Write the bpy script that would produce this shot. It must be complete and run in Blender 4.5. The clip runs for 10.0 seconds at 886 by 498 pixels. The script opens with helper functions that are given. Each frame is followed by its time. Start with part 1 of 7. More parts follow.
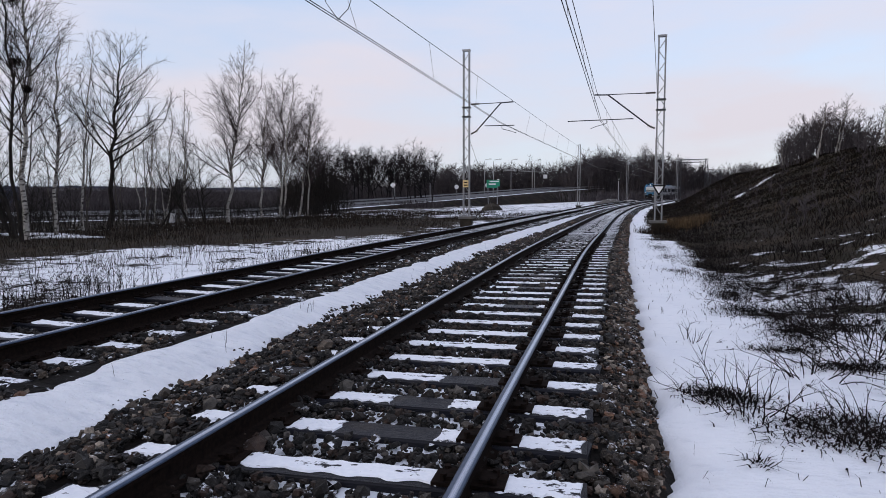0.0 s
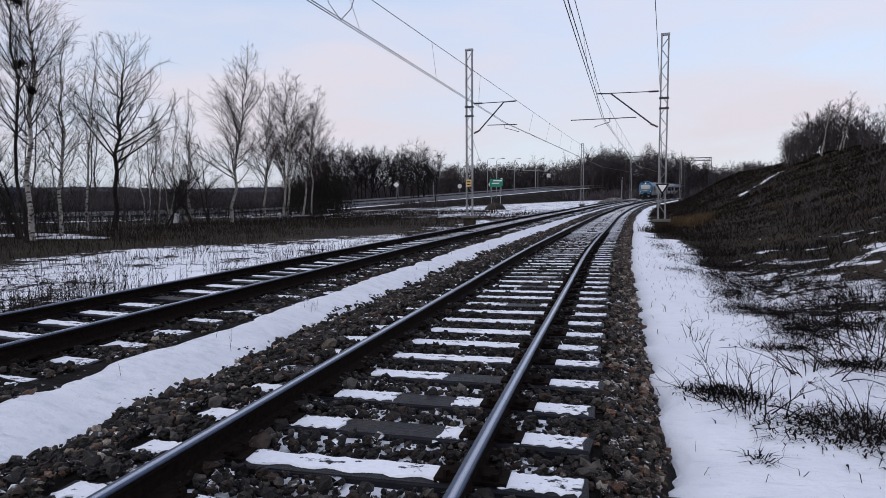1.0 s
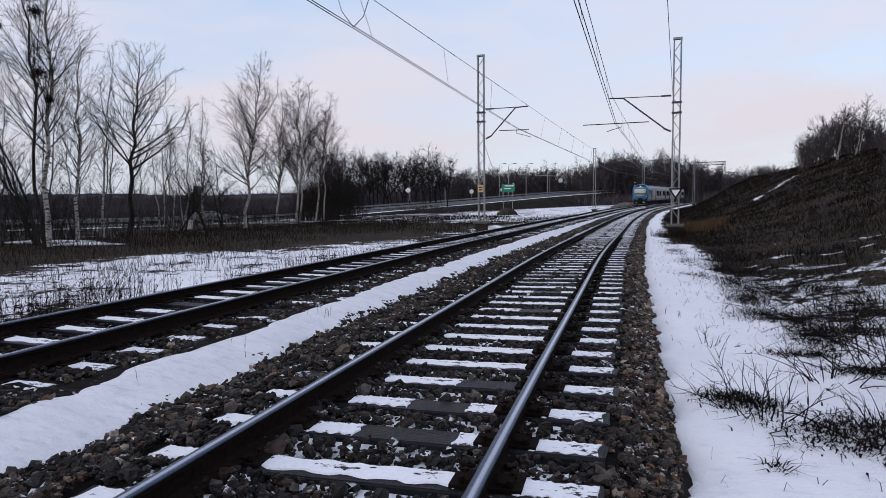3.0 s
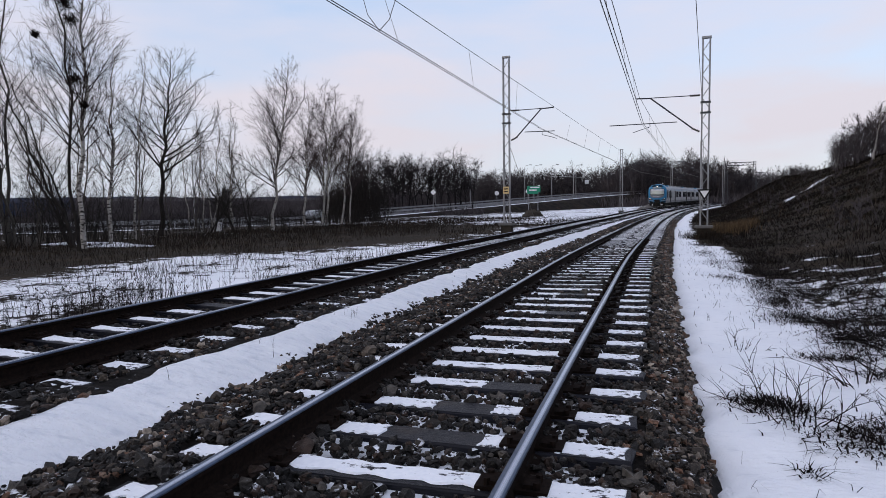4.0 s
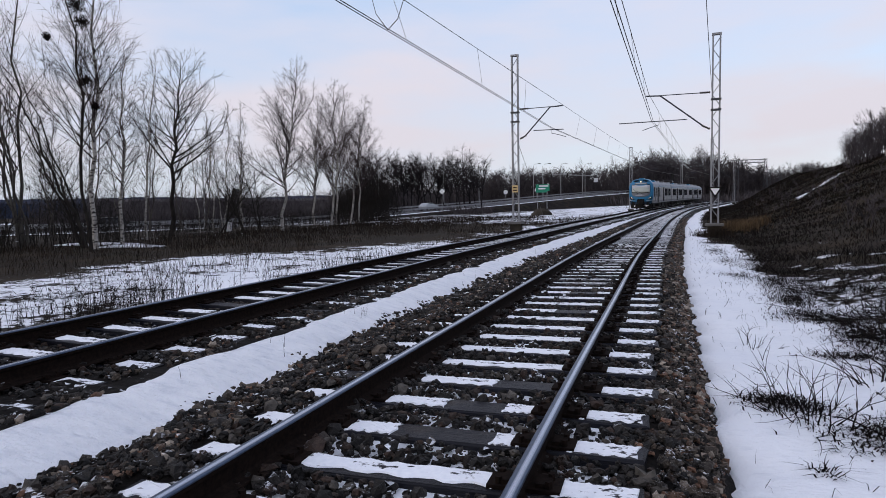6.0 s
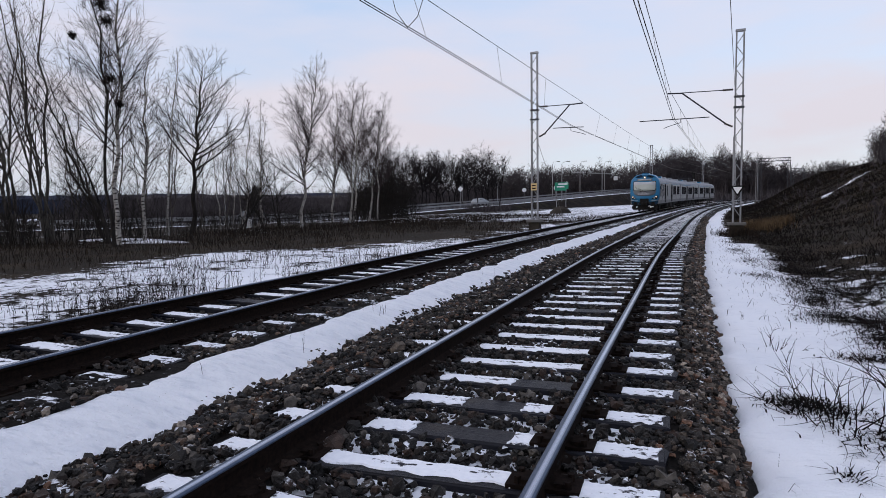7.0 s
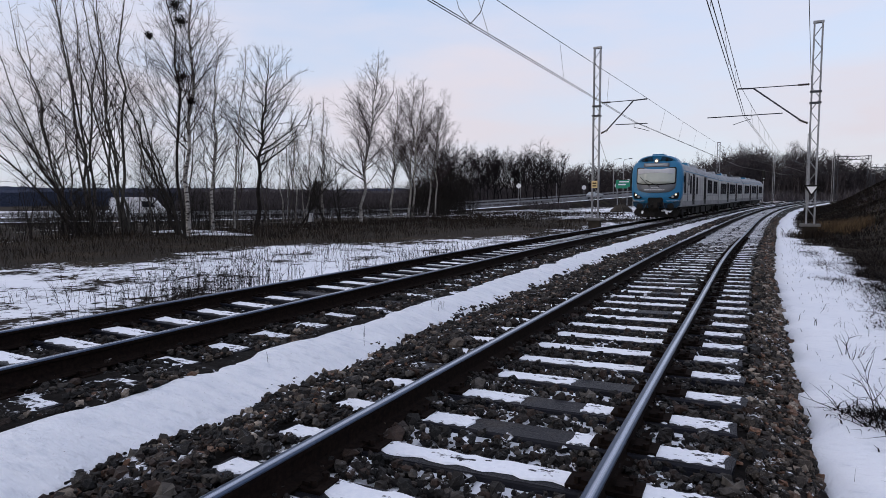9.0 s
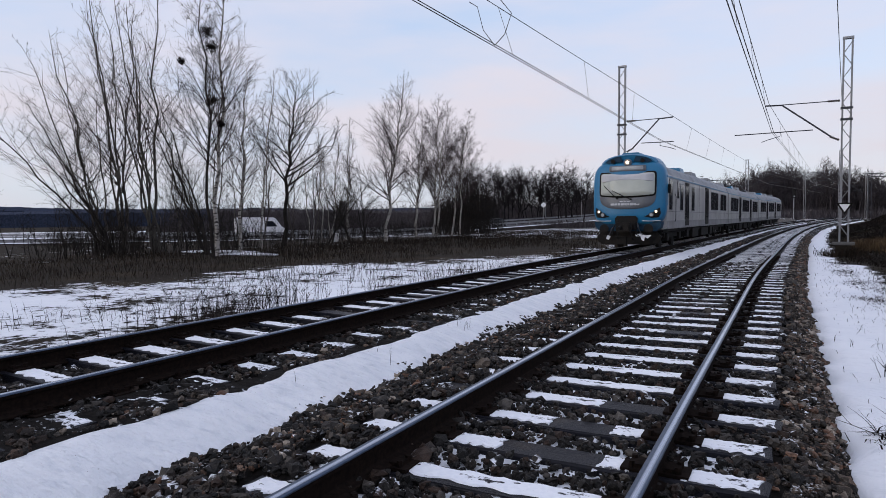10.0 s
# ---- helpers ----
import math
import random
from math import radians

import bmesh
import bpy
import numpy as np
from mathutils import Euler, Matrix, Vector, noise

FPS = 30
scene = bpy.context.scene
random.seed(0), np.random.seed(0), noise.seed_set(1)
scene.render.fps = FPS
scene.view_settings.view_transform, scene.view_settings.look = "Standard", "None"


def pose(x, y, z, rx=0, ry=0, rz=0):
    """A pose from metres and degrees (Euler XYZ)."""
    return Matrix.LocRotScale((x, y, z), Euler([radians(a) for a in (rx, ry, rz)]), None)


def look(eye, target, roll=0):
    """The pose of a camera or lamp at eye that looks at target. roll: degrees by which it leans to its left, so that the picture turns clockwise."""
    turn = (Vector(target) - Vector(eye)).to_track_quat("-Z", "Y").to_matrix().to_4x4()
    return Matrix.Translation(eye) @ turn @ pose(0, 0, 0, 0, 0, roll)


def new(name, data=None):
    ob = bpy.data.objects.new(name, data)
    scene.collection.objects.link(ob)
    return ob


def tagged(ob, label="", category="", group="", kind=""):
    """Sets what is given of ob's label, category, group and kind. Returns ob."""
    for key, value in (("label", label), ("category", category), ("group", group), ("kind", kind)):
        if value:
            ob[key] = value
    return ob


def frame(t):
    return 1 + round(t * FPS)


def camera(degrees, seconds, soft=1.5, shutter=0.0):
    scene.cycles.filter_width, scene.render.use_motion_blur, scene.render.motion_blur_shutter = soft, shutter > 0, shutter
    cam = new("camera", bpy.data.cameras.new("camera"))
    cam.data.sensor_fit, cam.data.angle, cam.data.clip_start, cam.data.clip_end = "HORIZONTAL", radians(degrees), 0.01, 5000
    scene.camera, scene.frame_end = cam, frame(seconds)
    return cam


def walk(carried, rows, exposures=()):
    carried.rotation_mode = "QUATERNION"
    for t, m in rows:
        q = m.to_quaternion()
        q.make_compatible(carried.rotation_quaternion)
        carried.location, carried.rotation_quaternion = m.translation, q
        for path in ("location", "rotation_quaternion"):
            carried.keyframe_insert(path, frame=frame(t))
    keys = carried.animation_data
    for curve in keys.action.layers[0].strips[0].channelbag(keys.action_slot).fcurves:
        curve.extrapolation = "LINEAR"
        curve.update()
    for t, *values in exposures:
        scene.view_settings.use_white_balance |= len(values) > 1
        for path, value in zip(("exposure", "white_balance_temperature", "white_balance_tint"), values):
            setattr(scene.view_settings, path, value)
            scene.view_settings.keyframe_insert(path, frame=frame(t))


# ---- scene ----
# ---------------------------------------------------------------- camera
cam = camera(70.5, 10.0, soft=0.75)
EYE = 1.313
ROWS = [
    (0.0, -0.000, 0.000, 0.000, 0.00, -4.65, 0.15),
    (0.5, 0.004, -0.032, -0.001, 0.12, -4.69, 0.20),
    (1.0, 0.007, -0.037, -0.001, 0.30, -4.70, 0.37),
    (1.5, 0.009, -0.040, 0.002, 0.62, -4.52, 0.43),
    (2.0, 0.000, -0.039, -0.001, 1.25, -4.21, 0.17),
    (3.5, -0.007, -0.055, 0.009, 1.84, -4.19, 1.17),
    (4.0, -0.009, -0.063, 0.008, 3.66, -4.01, 0.73),
    (4.5, -0.006, -0.055, 0.004, 3.37, -4.28, 0.80),
    (5.0, -0.007, -0.057, 0.006, 3.66, -4.16, 0.94),
    (5.5, -0.012, -0.059, 0.002, 4.00, -4.02, 1.07),
    (7.0, -0.031, -0.053, 0.007, 6.12, -4.26, 0.78),
    (7.5, -0.036, -0.058, 0.006, 7.48, -4.26, 0.77),
    (8.0, -0.048, -0.067, 0.005, 9.26, -4.40, 0.57),
    (8.5, -0.053, -0.071, 0.005, 10.54, -4.47, 0.26),
    (9.0, -0.064, -0.076, 0.011, 11.36, -4.55, 0.12),
    (9.5, -0.071, -0.079, 0.014, 12.24, -3.72, 0.31),
    (10.0, -0.077, -0.096, 0.019, 13.59, -2.78, 0.37),
]
walk(cam, [(t, pose(x, y, EYE + z, 90 + p, r, yw)) for t, x, y, z, yw, p, r in ROWS])

# ---------------------------------------------------------------- world and light
scene.view_settings.exposure = 0.0
world = bpy.data.worlds.new("world")
scene.world = world
world.use_nodes = True
wt = world.node_tree
wt.nodes.clear()


def wnode(kind, **kw):
    n = wt.nodes.new(kind)
    for k, val in kw.items():
        n.inputs[k].default_value = val
    return n


sky = wt.nodes.new("ShaderNodeTexSky")
sky.sky_type = "NISHITA"
sky.sun_disc = False
sky.sun_elevation = radians(14)
sky.sun_rotation = radians(235)
sky.air_density, sky.dust_density, sky.ozone_density = 1.0, 1.2, 1.5
wtc = wt.nodes.new("ShaderNodeTexCoord")
wmap = wt.nodes.new("ShaderNodeMapping")
wmap.inputs["Scale"].default_value = (1.1, 1.1, 4.2)
cl = wnode("ShaderNodeTexNoise", Scale=1.7, Detail=7.0, Roughness=0.52)
clr = wt.nodes.new("ShaderNodeValToRGB")
clr.color_ramp.elements[0].position, clr.color_ramp.elements[1].position = 0.35, 0.62
clr.color_ramp.elements[0].color = (0.4, 0.4, 0.4, 1)
hz = wt.nodes.new("ShaderNodeSeparateXYZ")
hzr = wt.nodes.new("ShaderNodeMapRange")
hzr.inputs["From Min"].default_value, hzr.inputs["From Max"].default_value = 0.0, 0.45
cc = wt.nodes.new("ShaderNodeMix")
cc.data_type = "RGBA"
cc.inputs["A"].default_value = (6.85, 6.45, 6.95, 1)
cc.inputs["B"].default_value = (7.25, 7.15, 8.45, 1)
skyb = wt.nodes.new("ShaderNodeMix")
skyb.data_type, skyb.blend_type = "RGBA", "ADD"
skyb.inputs["Factor"].default_value = 1.0
skyb.inputs["B"].default_value = (2.3, 3.6, 5.6, 1)
mixw = wt.nodes.new("ShaderNodeMix")
mixw.data_type = "RGBA"
bg = wt.nodes.new("ShaderNodeBackground")
bg.inputs["Strength"].default_value = 0.108
wo = wt.nodes.new("ShaderNodeOutputWorld")
L = wt.links.new
L(wtc.outputs["Generated"], wmap.inputs["Vector"])
L(wmap.outputs["Vector"], cl.inputs["Vector"])
L(cl.outputs["Fac"], clr.inputs["Fac"])
L(wtc.outputs["Generated"], hz.inputs[0])
L(hz.outputs["Z"], hzr.inputs["Value"])
L(hzr.outputs["Result"], cc.inputs["Factor"])
L(sky.outputs[0], skyb.inputs["A"])
L(clr.outputs["Color"], mixw.inputs["Factor"])
L(skyb.outputs["Result"], mixw.inputs["A"])
L(cc.outputs["Result"], mixw.inputs["B"])
L(mixw.outputs["Result"], bg.inputs["Color"])
L(bg.outputs[0], wo.inputs[0])

sun = new("sun", bpy.data.lights.new("sun", "SUN"))
sun.data.energy, sun.data.angle, sun.data.color = 0.5, radians(25), (1.0, 0.93, 0.86)
sun.matrix_world = look((0, 0, 50), (40, 28, 50 - 12))


# ---------------------------------------------------------------- materials
class Mat:
    """A node material with a Principled surface and small helpers."""

    def __init__(self, name, rough=0.8, metal=0.0, color=(0.5, 0.5, 0.5)):
        self.m = bpy.data.materials.new(name)
        self.m.use_nodes = True
        self.t = self.m.node_tree
        self.b = self.t.nodes["Principled BSDF"]
        self.b.inputs["Roughness"].default_value = rough
        self.b.inputs["Metallic"].default_value = metal
        self.b.inputs["Base Color"].default_value = (*color, 1)
        self.b.inputs["Specular IOR Level"].default_value = 0.5 if rough < 0.6 else 0.08
        self.co = self.t.nodes.new("ShaderNodeTexCoord")

    def link(self, a, b):
        self.t.links.new(a, b)

    def noise(self, scale, detail=4.0, rough=0.55, stretch=None, space="Object"):
        n = self.t.nodes.new("ShaderNodeTexNoise")
        n.inputs["Scale"].default_value = scale
        n.inputs["Detail"].default_value = detail
        n.inputs["Roughness"].default_value = rough
        src = self.co.outputs[space]
        if stretch:
            mp = self.t.nodes.new("ShaderNodeMapping")
            mp.inputs["Scale"].default_value = stretch
            self.link(src, mp.inputs["Vector"])
            src = mp.outputs["Vector"]
        self.link(src, n.inputs["Vector"])
        return n.outputs["Fac"]

    def ramp(self, fac, lo, hi, a=(0, 0, 0), b=(1, 1, 1)):
        r = self.t.nodes.new("ShaderNodeValToRGB")
        e = r.color_ramp.elements
        e[0].position, e[1].position = lo, hi
        e[0].color, e[1].color = (*a, 1), (*b, 1)
        self.link(fac, r.inputs["Fac"])
        return r.outputs["Color"]

    def mix(self, fac, a, b, mode="MIX"):
        n = self.t.nodes.new("ShaderNodeMix")
        n.data_type, n.blend_type = "RGBA", mode
        for s, k in ((fac, "Factor"), (a, "A"), (b, "B")):
            if isinstance(s, tuple):
                n.inputs[k].default_value = (*s, 1)
            elif isinstance(s, float):
                n.inputs[k].default_value = s
            else:
                self.link(s, n.inputs[k])
        return n.outputs["Result"]

    def math(self, op, a, b=0.0, clamp=False):
        n = self.t.nodes.new("ShaderNodeMath")
        n.operation, n.use_clamp = op, clamp
        for i, s in enumerate((a, b)):
            if isinstance(s, (int, float)):
                n.inputs[i].default_value = s
            else:
                self.link(s, n.inputs[i])
        return n.outputs[0]

    def attr(self, name):
        n = self.t.nodes.new("ShaderNodeAttribute")
        n.attribute_name = name
        return n.outputs["Fac"]

    def upward(self):
        g = self.t.nodes.new("ShaderNodeNewGeometry")
        s = self.t.nodes.new("ShaderNodeSeparateXYZ")
        self.link(g.outputs["Normal"], s.inputs[0])
        return s.outputs["Z"]

    def island(self):
        return self.t.nodes.new("ShaderNodeNewGeometry").outputs["Random Per Island"]

    def each(self):
        return self.t.nodes.new("ShaderNodeObjectInfo").outputs["Random"]

    def color(self, c):
        self.link(c, self.b.inputs["Base Color"])
        return self

    def rough(self, c):
        self.link(c, self.b.inputs["Roughness"])
        return self

    def bump(self, h, strength=0.4, dist=0.02):
        n = self.t.nodes.new("ShaderNodeBump")
        n.inputs["Strength"].default_value = strength
        n.inputs["Distance"].default_value = dist
        self.link(h, n.inputs["Height"])
        self.link(n.outputs["Normal"], self.b.inputs["Normal"])
        return self


SNOW_A, SNOW_B = (0.78, 0.8, 0.85), (0.88, 0.89, 0.92)


def mat_snow():
    m = Mat("snow", 0.65)
    n = m.noise(2.6, 6, stretch=(1, 2.2, 1))
    f = m.noise(17, 6)
    s = m.noise(60, 2)
    dimpled = m.noise(5.0, 5, 0.6, (1, 2.4, 1))
    c = m.mix(m.ramp(n, 0.3, 0.7), SNOW_A, SNOW_B)
    # blue-grey shading of the dimples is painted into the snow colour
    c = m.mix(m.math("MULTIPLY", m.ramp(dimpled, 0.53, 0.68), 0.34), c, (0.48, 0.52, 0.6))
    c = m.mix(m.ramp(s, 0.74, 0.78), c, (0.25, 0.23, 0.21))
    h = m.math("ADD", m.math("MULTIPLY", n, 1.6), m.math("MULTIPLY", f, 0.5))
    m.color(c).bump(m.math("ADD", h, m.math("MULTIPLY", dimpled, 0.9)), 0.7, 0.1)
    m.b.inputs["Subsurface Weight"].default_value = 0.0
    return m.m


def mat_thin_snow():
    """A film of snow on the sleepers, worn through here and there to the dark wood."""
    m = Mat("thin_snow", 0.7)
    n = m.noise(4.5, 6, 0.65, (1, 2.2, 1))
    f = m.noise(26, 5)
    w = m.math("ADD", m.math("MULTIPLY", n, 0.8), m.math("MULTIPLY", f, 0.3))
    c = m.mix(m.ramp(f, 0.3, 0.7), SNOW_A, SNOW_B)
    m.color(m.mix(m.ramp(w, 0.635, 0.675), c, (0.03, 0.029, 0.035))).bump(w, 0.4, 0.02)
    return m.m


def mat_ground():
    """Winter ground: snow lies in patches, thick on the verge, thin on the slope and in the scrub."""
    m = Mat("winter_ground", 0.9)
    big = m.noise(0.16, 5, 0.6, (1, 1, 1))
    mid = m.noise(0.75, 6, 0.62)
    fine = m.noise(6, 6, 0.65)
    tiny = m.noise(35, 4, 0.6)
    cov = m.attr("snow")
    w = m.math("ADD", m.math("MULTIPLY", big, 0.5), m.math("ADD", m.math("MULTIPLY", mid, 0.75), m.math("MULTIPLY", fine, 0.45)))
    w = m.math("SUBTRACT", w, 0.85)
    f = m.math("MULTIPLY", m.math("ADD", cov, m.math("MULTIPLY", w, 1.5)), 1.0)
    f = m.ramp(f, 0.47, 0.56)
    dirt = m.mix(m.ramp(fine, 0.3, 0.7), (0.009, 0.0075, 0.006), (0.03, 0.023, 0.017))
    straw = m.ramp(m.noise(0.4, 4), 0.5, 0.68)
    dirt = m.mix(m.math("MULTIPLY", m.ramp(m.noise(14, 5, 0.7), 0.5, 0.62), 0.8), dirt, (0.05, 0.037, 0.026))
    dirt = m.mix(m.math("MULTIPLY", m.ramp(m.noise(1.1, 5, 0.6), 0.52, 0.66), 0.6), dirt, (0.02, 0.019, 0.009))
    dirt = m.mix(straw, dirt, m.mix(m.ramp(tiny, 0.35, 0.65), (0.02, 0.0145, 0.009), (0.066, 0.048, 0.03)))
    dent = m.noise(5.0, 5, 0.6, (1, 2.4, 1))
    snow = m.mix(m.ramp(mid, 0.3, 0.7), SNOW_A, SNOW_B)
    # the dents' bluish shade is tinted into the snow colour too
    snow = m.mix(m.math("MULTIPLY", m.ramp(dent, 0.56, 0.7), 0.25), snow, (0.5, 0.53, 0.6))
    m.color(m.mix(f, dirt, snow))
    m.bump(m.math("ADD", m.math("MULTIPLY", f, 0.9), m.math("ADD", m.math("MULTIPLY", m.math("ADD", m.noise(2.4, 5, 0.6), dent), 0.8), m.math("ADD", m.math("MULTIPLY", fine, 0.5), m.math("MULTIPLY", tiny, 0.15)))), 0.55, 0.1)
    return m.m


def mat_bed():
    m = Mat("ballast_base", 0.85)
    n = m.noise(24, 5)
    # near-black, so the shade in the gaps between stones is in the colour
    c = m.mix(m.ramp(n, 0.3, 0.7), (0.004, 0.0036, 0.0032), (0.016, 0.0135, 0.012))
    sn = m.math("ADD", m.noise(2.6, 4), m.math("MULTIPLY", m.noise(20, 4), 0.5))
    f = m.ramp(m.math("ADD", sn, m.math("MULTIPLY", m.attr("snow"), 0.4)), 0.86, 0.92)
    m.color(m.mix(f, c, SNOW_A)).bump(m.noise(90, 4), 0.5, 0.006)
    return m.m


def mat_stone(name, dark, mid, pale, rust, crust=0.57):
    """Broken stone: each piece has its own tone, a few are rusty or pale, some carry a crust of snow."""
    m = Mat(name, 0.7)
    m.b.inputs["Specular IOR Level"].default_value = 0.22
    r = m.math("FRACT", m.math("ADD", m.island(), m.each()))
    r2 = m.math("FRACT", m.math("MULTIPLY", r, 7.31))
    n, f = m.noise(24, 5), m.noise(110, 4)
    c = m.mix(m.ramp(r, 0.22, 0.88), dark, mid)
    c = m.mix(m.ramp(r, 0.78, 0.97), c, pale)
    c = m.mix(m.ramp(r2, 0.72, 0.95), c, rust)
    c = m.mix(m.math("MULTIPLY", m.ramp(n, 0.35, 0.7), 0.7), c, tuple(q * 0.6 for q in dark))
    c = m.mix(m.math("MULTIPLY", m.ramp(f, 0.55, 0.7), 0.3), c, pale)
    top = m.math("MULTIPLY", m.ramp(m.upward(), 0.7, 0.92), m.ramp(m.noise(5.0, 5, 0.65), crust, crust + 0.06))
    m.color(m.mix(top, c, SNOW_A)).bump(m.math("ADD", f, n), 0.6, 0.008)
    return m.m


def mat_wood():
    m = Mat("creosoted_sleeper", 0.4)
    m.b.inputs["Specular IOR Level"].default_value = 0.13
    g = m.noise(7, 6, 0.6, (1.2, 14, 14))
    p = m.noise(3, 4)
    c = m.mix(m.ramp(g, 0.3, 0.7), (0.004, 0.0043, 0.0065), (0.017, 0.018, 0.027))
    c = m.mix(m.ramp(p, 0.55, 0.75), c, (0.035, 0.027, 0.022))
    c = m.mix(m.math("MULTIPLY", m.each(), 0.4), c, (0.016, 0.015, 0.016))
    m.color(c).bump(g, 0.6, 0.012)
    m.rough(m.math("ADD", m.math("MULTIPLY", g, 0.5), 0.2))
    return m.m


def mat_rail(head):
    m = Mat("polished_railhead" if head else "rusty_rail", 0.24 if head else 0.9, 0.95 if head else 0.0)
    n = m.noise(30, 5, 0.6, (1, 1, 1))
    if head:
        # a bright band worn by the wheels between dull blue-grey shoulders, with long streaks; sky glint and blue
        # reflection are painted in
        a = m.attr("across")
        xyz = m.t.nodes.new("ShaderNodeCombineXYZ")
        m.link(m.math("MULTIPLY", a, 3.0), xyz.inputs[0])
        m.link(m.math("MULTIPLY", m.attr("run"), 0.35), xyz.inputs[1])
        st = m.t.nodes.new("ShaderNodeTexNoise")
        st.inputs["Scale"].default_value, st.inputs["Detail"].default_value = 1.6, 5.0
        m.link(xyz.outputs[0], st.inputs["Vector"])
        w = m.math("ADD", m.math("ABSOLUTE", m.math("SUBTRACT", a, 0.2)), m.math("MULTIPLY", m.math("SUBTRACT", st.outputs["Fac"], 0.5), 0.5))
        worn = m.ramp(w, 0.2, 0.46, (1, 1, 1), (0, 0, 0))
        c = m.mix(worn, m.mix(n, (0.035, 0.05, 0.08), (0.095, 0.125, 0.185)), m.mix(st.outputs["Fac"], (0.24, 0.29, 0.38), (0.5, 0.54, 0.62)))
        m.color(c)
        m.rough(m.math("SUBTRACT", 0.42, m.math("MULTIPLY", worn, 0.24)))
    else:
        m.b.inputs["Specular IOR Level"].default_value = 0.05
        m.color(m.mix(m.ramp(n, 0.3, 0.7), (0.005, 0.004, 0.0038), (0.018, 0.0115, 0.009)))
        m.bump(n, 0.5, 0.004)
    return m.m


def mat_bark(kind):
    m = Mat(kind + "_bark", 0.9)
    a = m.noise(5, 5, 0.6, (1, 1, 0.25))
    if kind == "birch":
        b = m.noise(6, 4, 0.65, (0.8, 0.8, 2.4))
        c = m.mix(m.ramp(a, 0.3, 0.7), (0.2, 0.185, 0.17), (0.4, 0.38, 0.355))
        c = m.mix(m.ramp(b, 0.5, 0.58), c, (0.026, 0.022, 0.02))
    elif kind == "grey":
        c = m.mix(m.ramp(a, 0.3, 0.7), (0.032, 0.029, 0.026), (0.11, 0.1, 0.088))
    elif kind == "twig":
        c = m.mix(m.ramp(a, 0.3, 0.7), (0.019, 0.0145, 0.0155), (0.058, 0.043, 0.044))
    else:
        c = m.mix(m.ramp(a, 0.3, 0.7), (0.008, 0.007, 0.0065), (0.034, 0.029, 0.026))
    m.color(c).bump(a, 0.6, 0.02)
    return m.m


def mat_brush(name, lo, hi, tints=False):
    m = Mat(name, 0.95)
    n = m.noise(0.8, 4)
    c = m.mix(m.island(), lo, hi)
    if tints:
        c = m.mix(m.ramp(m.noise(0.35, 5, 0.6), 0.5, 0.66), c, m.mix(m.island(), (0.012, 0.011, 0.006), (0.036, 0.033, 0.017)))
        c = m.mix(m.ramp(m.noise(0.55, 5, 0.6, (1, 1.3, 1)), 0.55, 0.68), c, m.mix(m.island(), (0.016, 0.0095, 0.0065), (0.06, 0.036, 0.023)))
    m.color(m.mix(m.ramp(n, 0.35, 0.7), c, tuple(x * 0.55 for x in lo)))
    return m.m


def mat_paint(name, c1, c2, rough=0.35, metal=0.0, dirt=(0.06, 0.055, 0.05), amount=0.25, scale=2.0):
    m = Mat(name, rough, metal)
    n = m.noise(scale, 6, 0.65, (1, 1, 0.5))
    f = m.noise(scale * 9, 5)
    c = m.mix(f, c1, c2)
    c = m.mix(m.math("MULTIPLY", m.ramp(n, 0.42, 0.75), amount), c, dirt)
    m.color(c)
    if rough >= 0.5:
        m.b.inputs["Specular IOR Level"].default_value = 0.15
    m.rough(m.math("ADD", m.math("MULTIPLY", n, 0.3), max(0.02, rough - 0.1)))
    m.bump(f, 0.08, 0.004)
    return m.m


def mat_glass(name, color, rough=0.08):
    m = Mat(name, rough, 0.0, color)
    m.b.inputs["Specular IOR Level"].default_value = 0.3 if color[0] > 0.1 else 0.08
    m.color(m.mix(m.noise(1.5, 3), color, tuple(min(1, x * 1.5 + 0.003) for x in color)))
    return m.m


def mat_glow(name, color, strength):
    m = Mat(name, 0.3, 0.0, color)
    m.b.inputs["Emission Color"].default_value = (*color, 1)
    m.b.inputs["Emission Strength"].default_value = strength
    return m.m


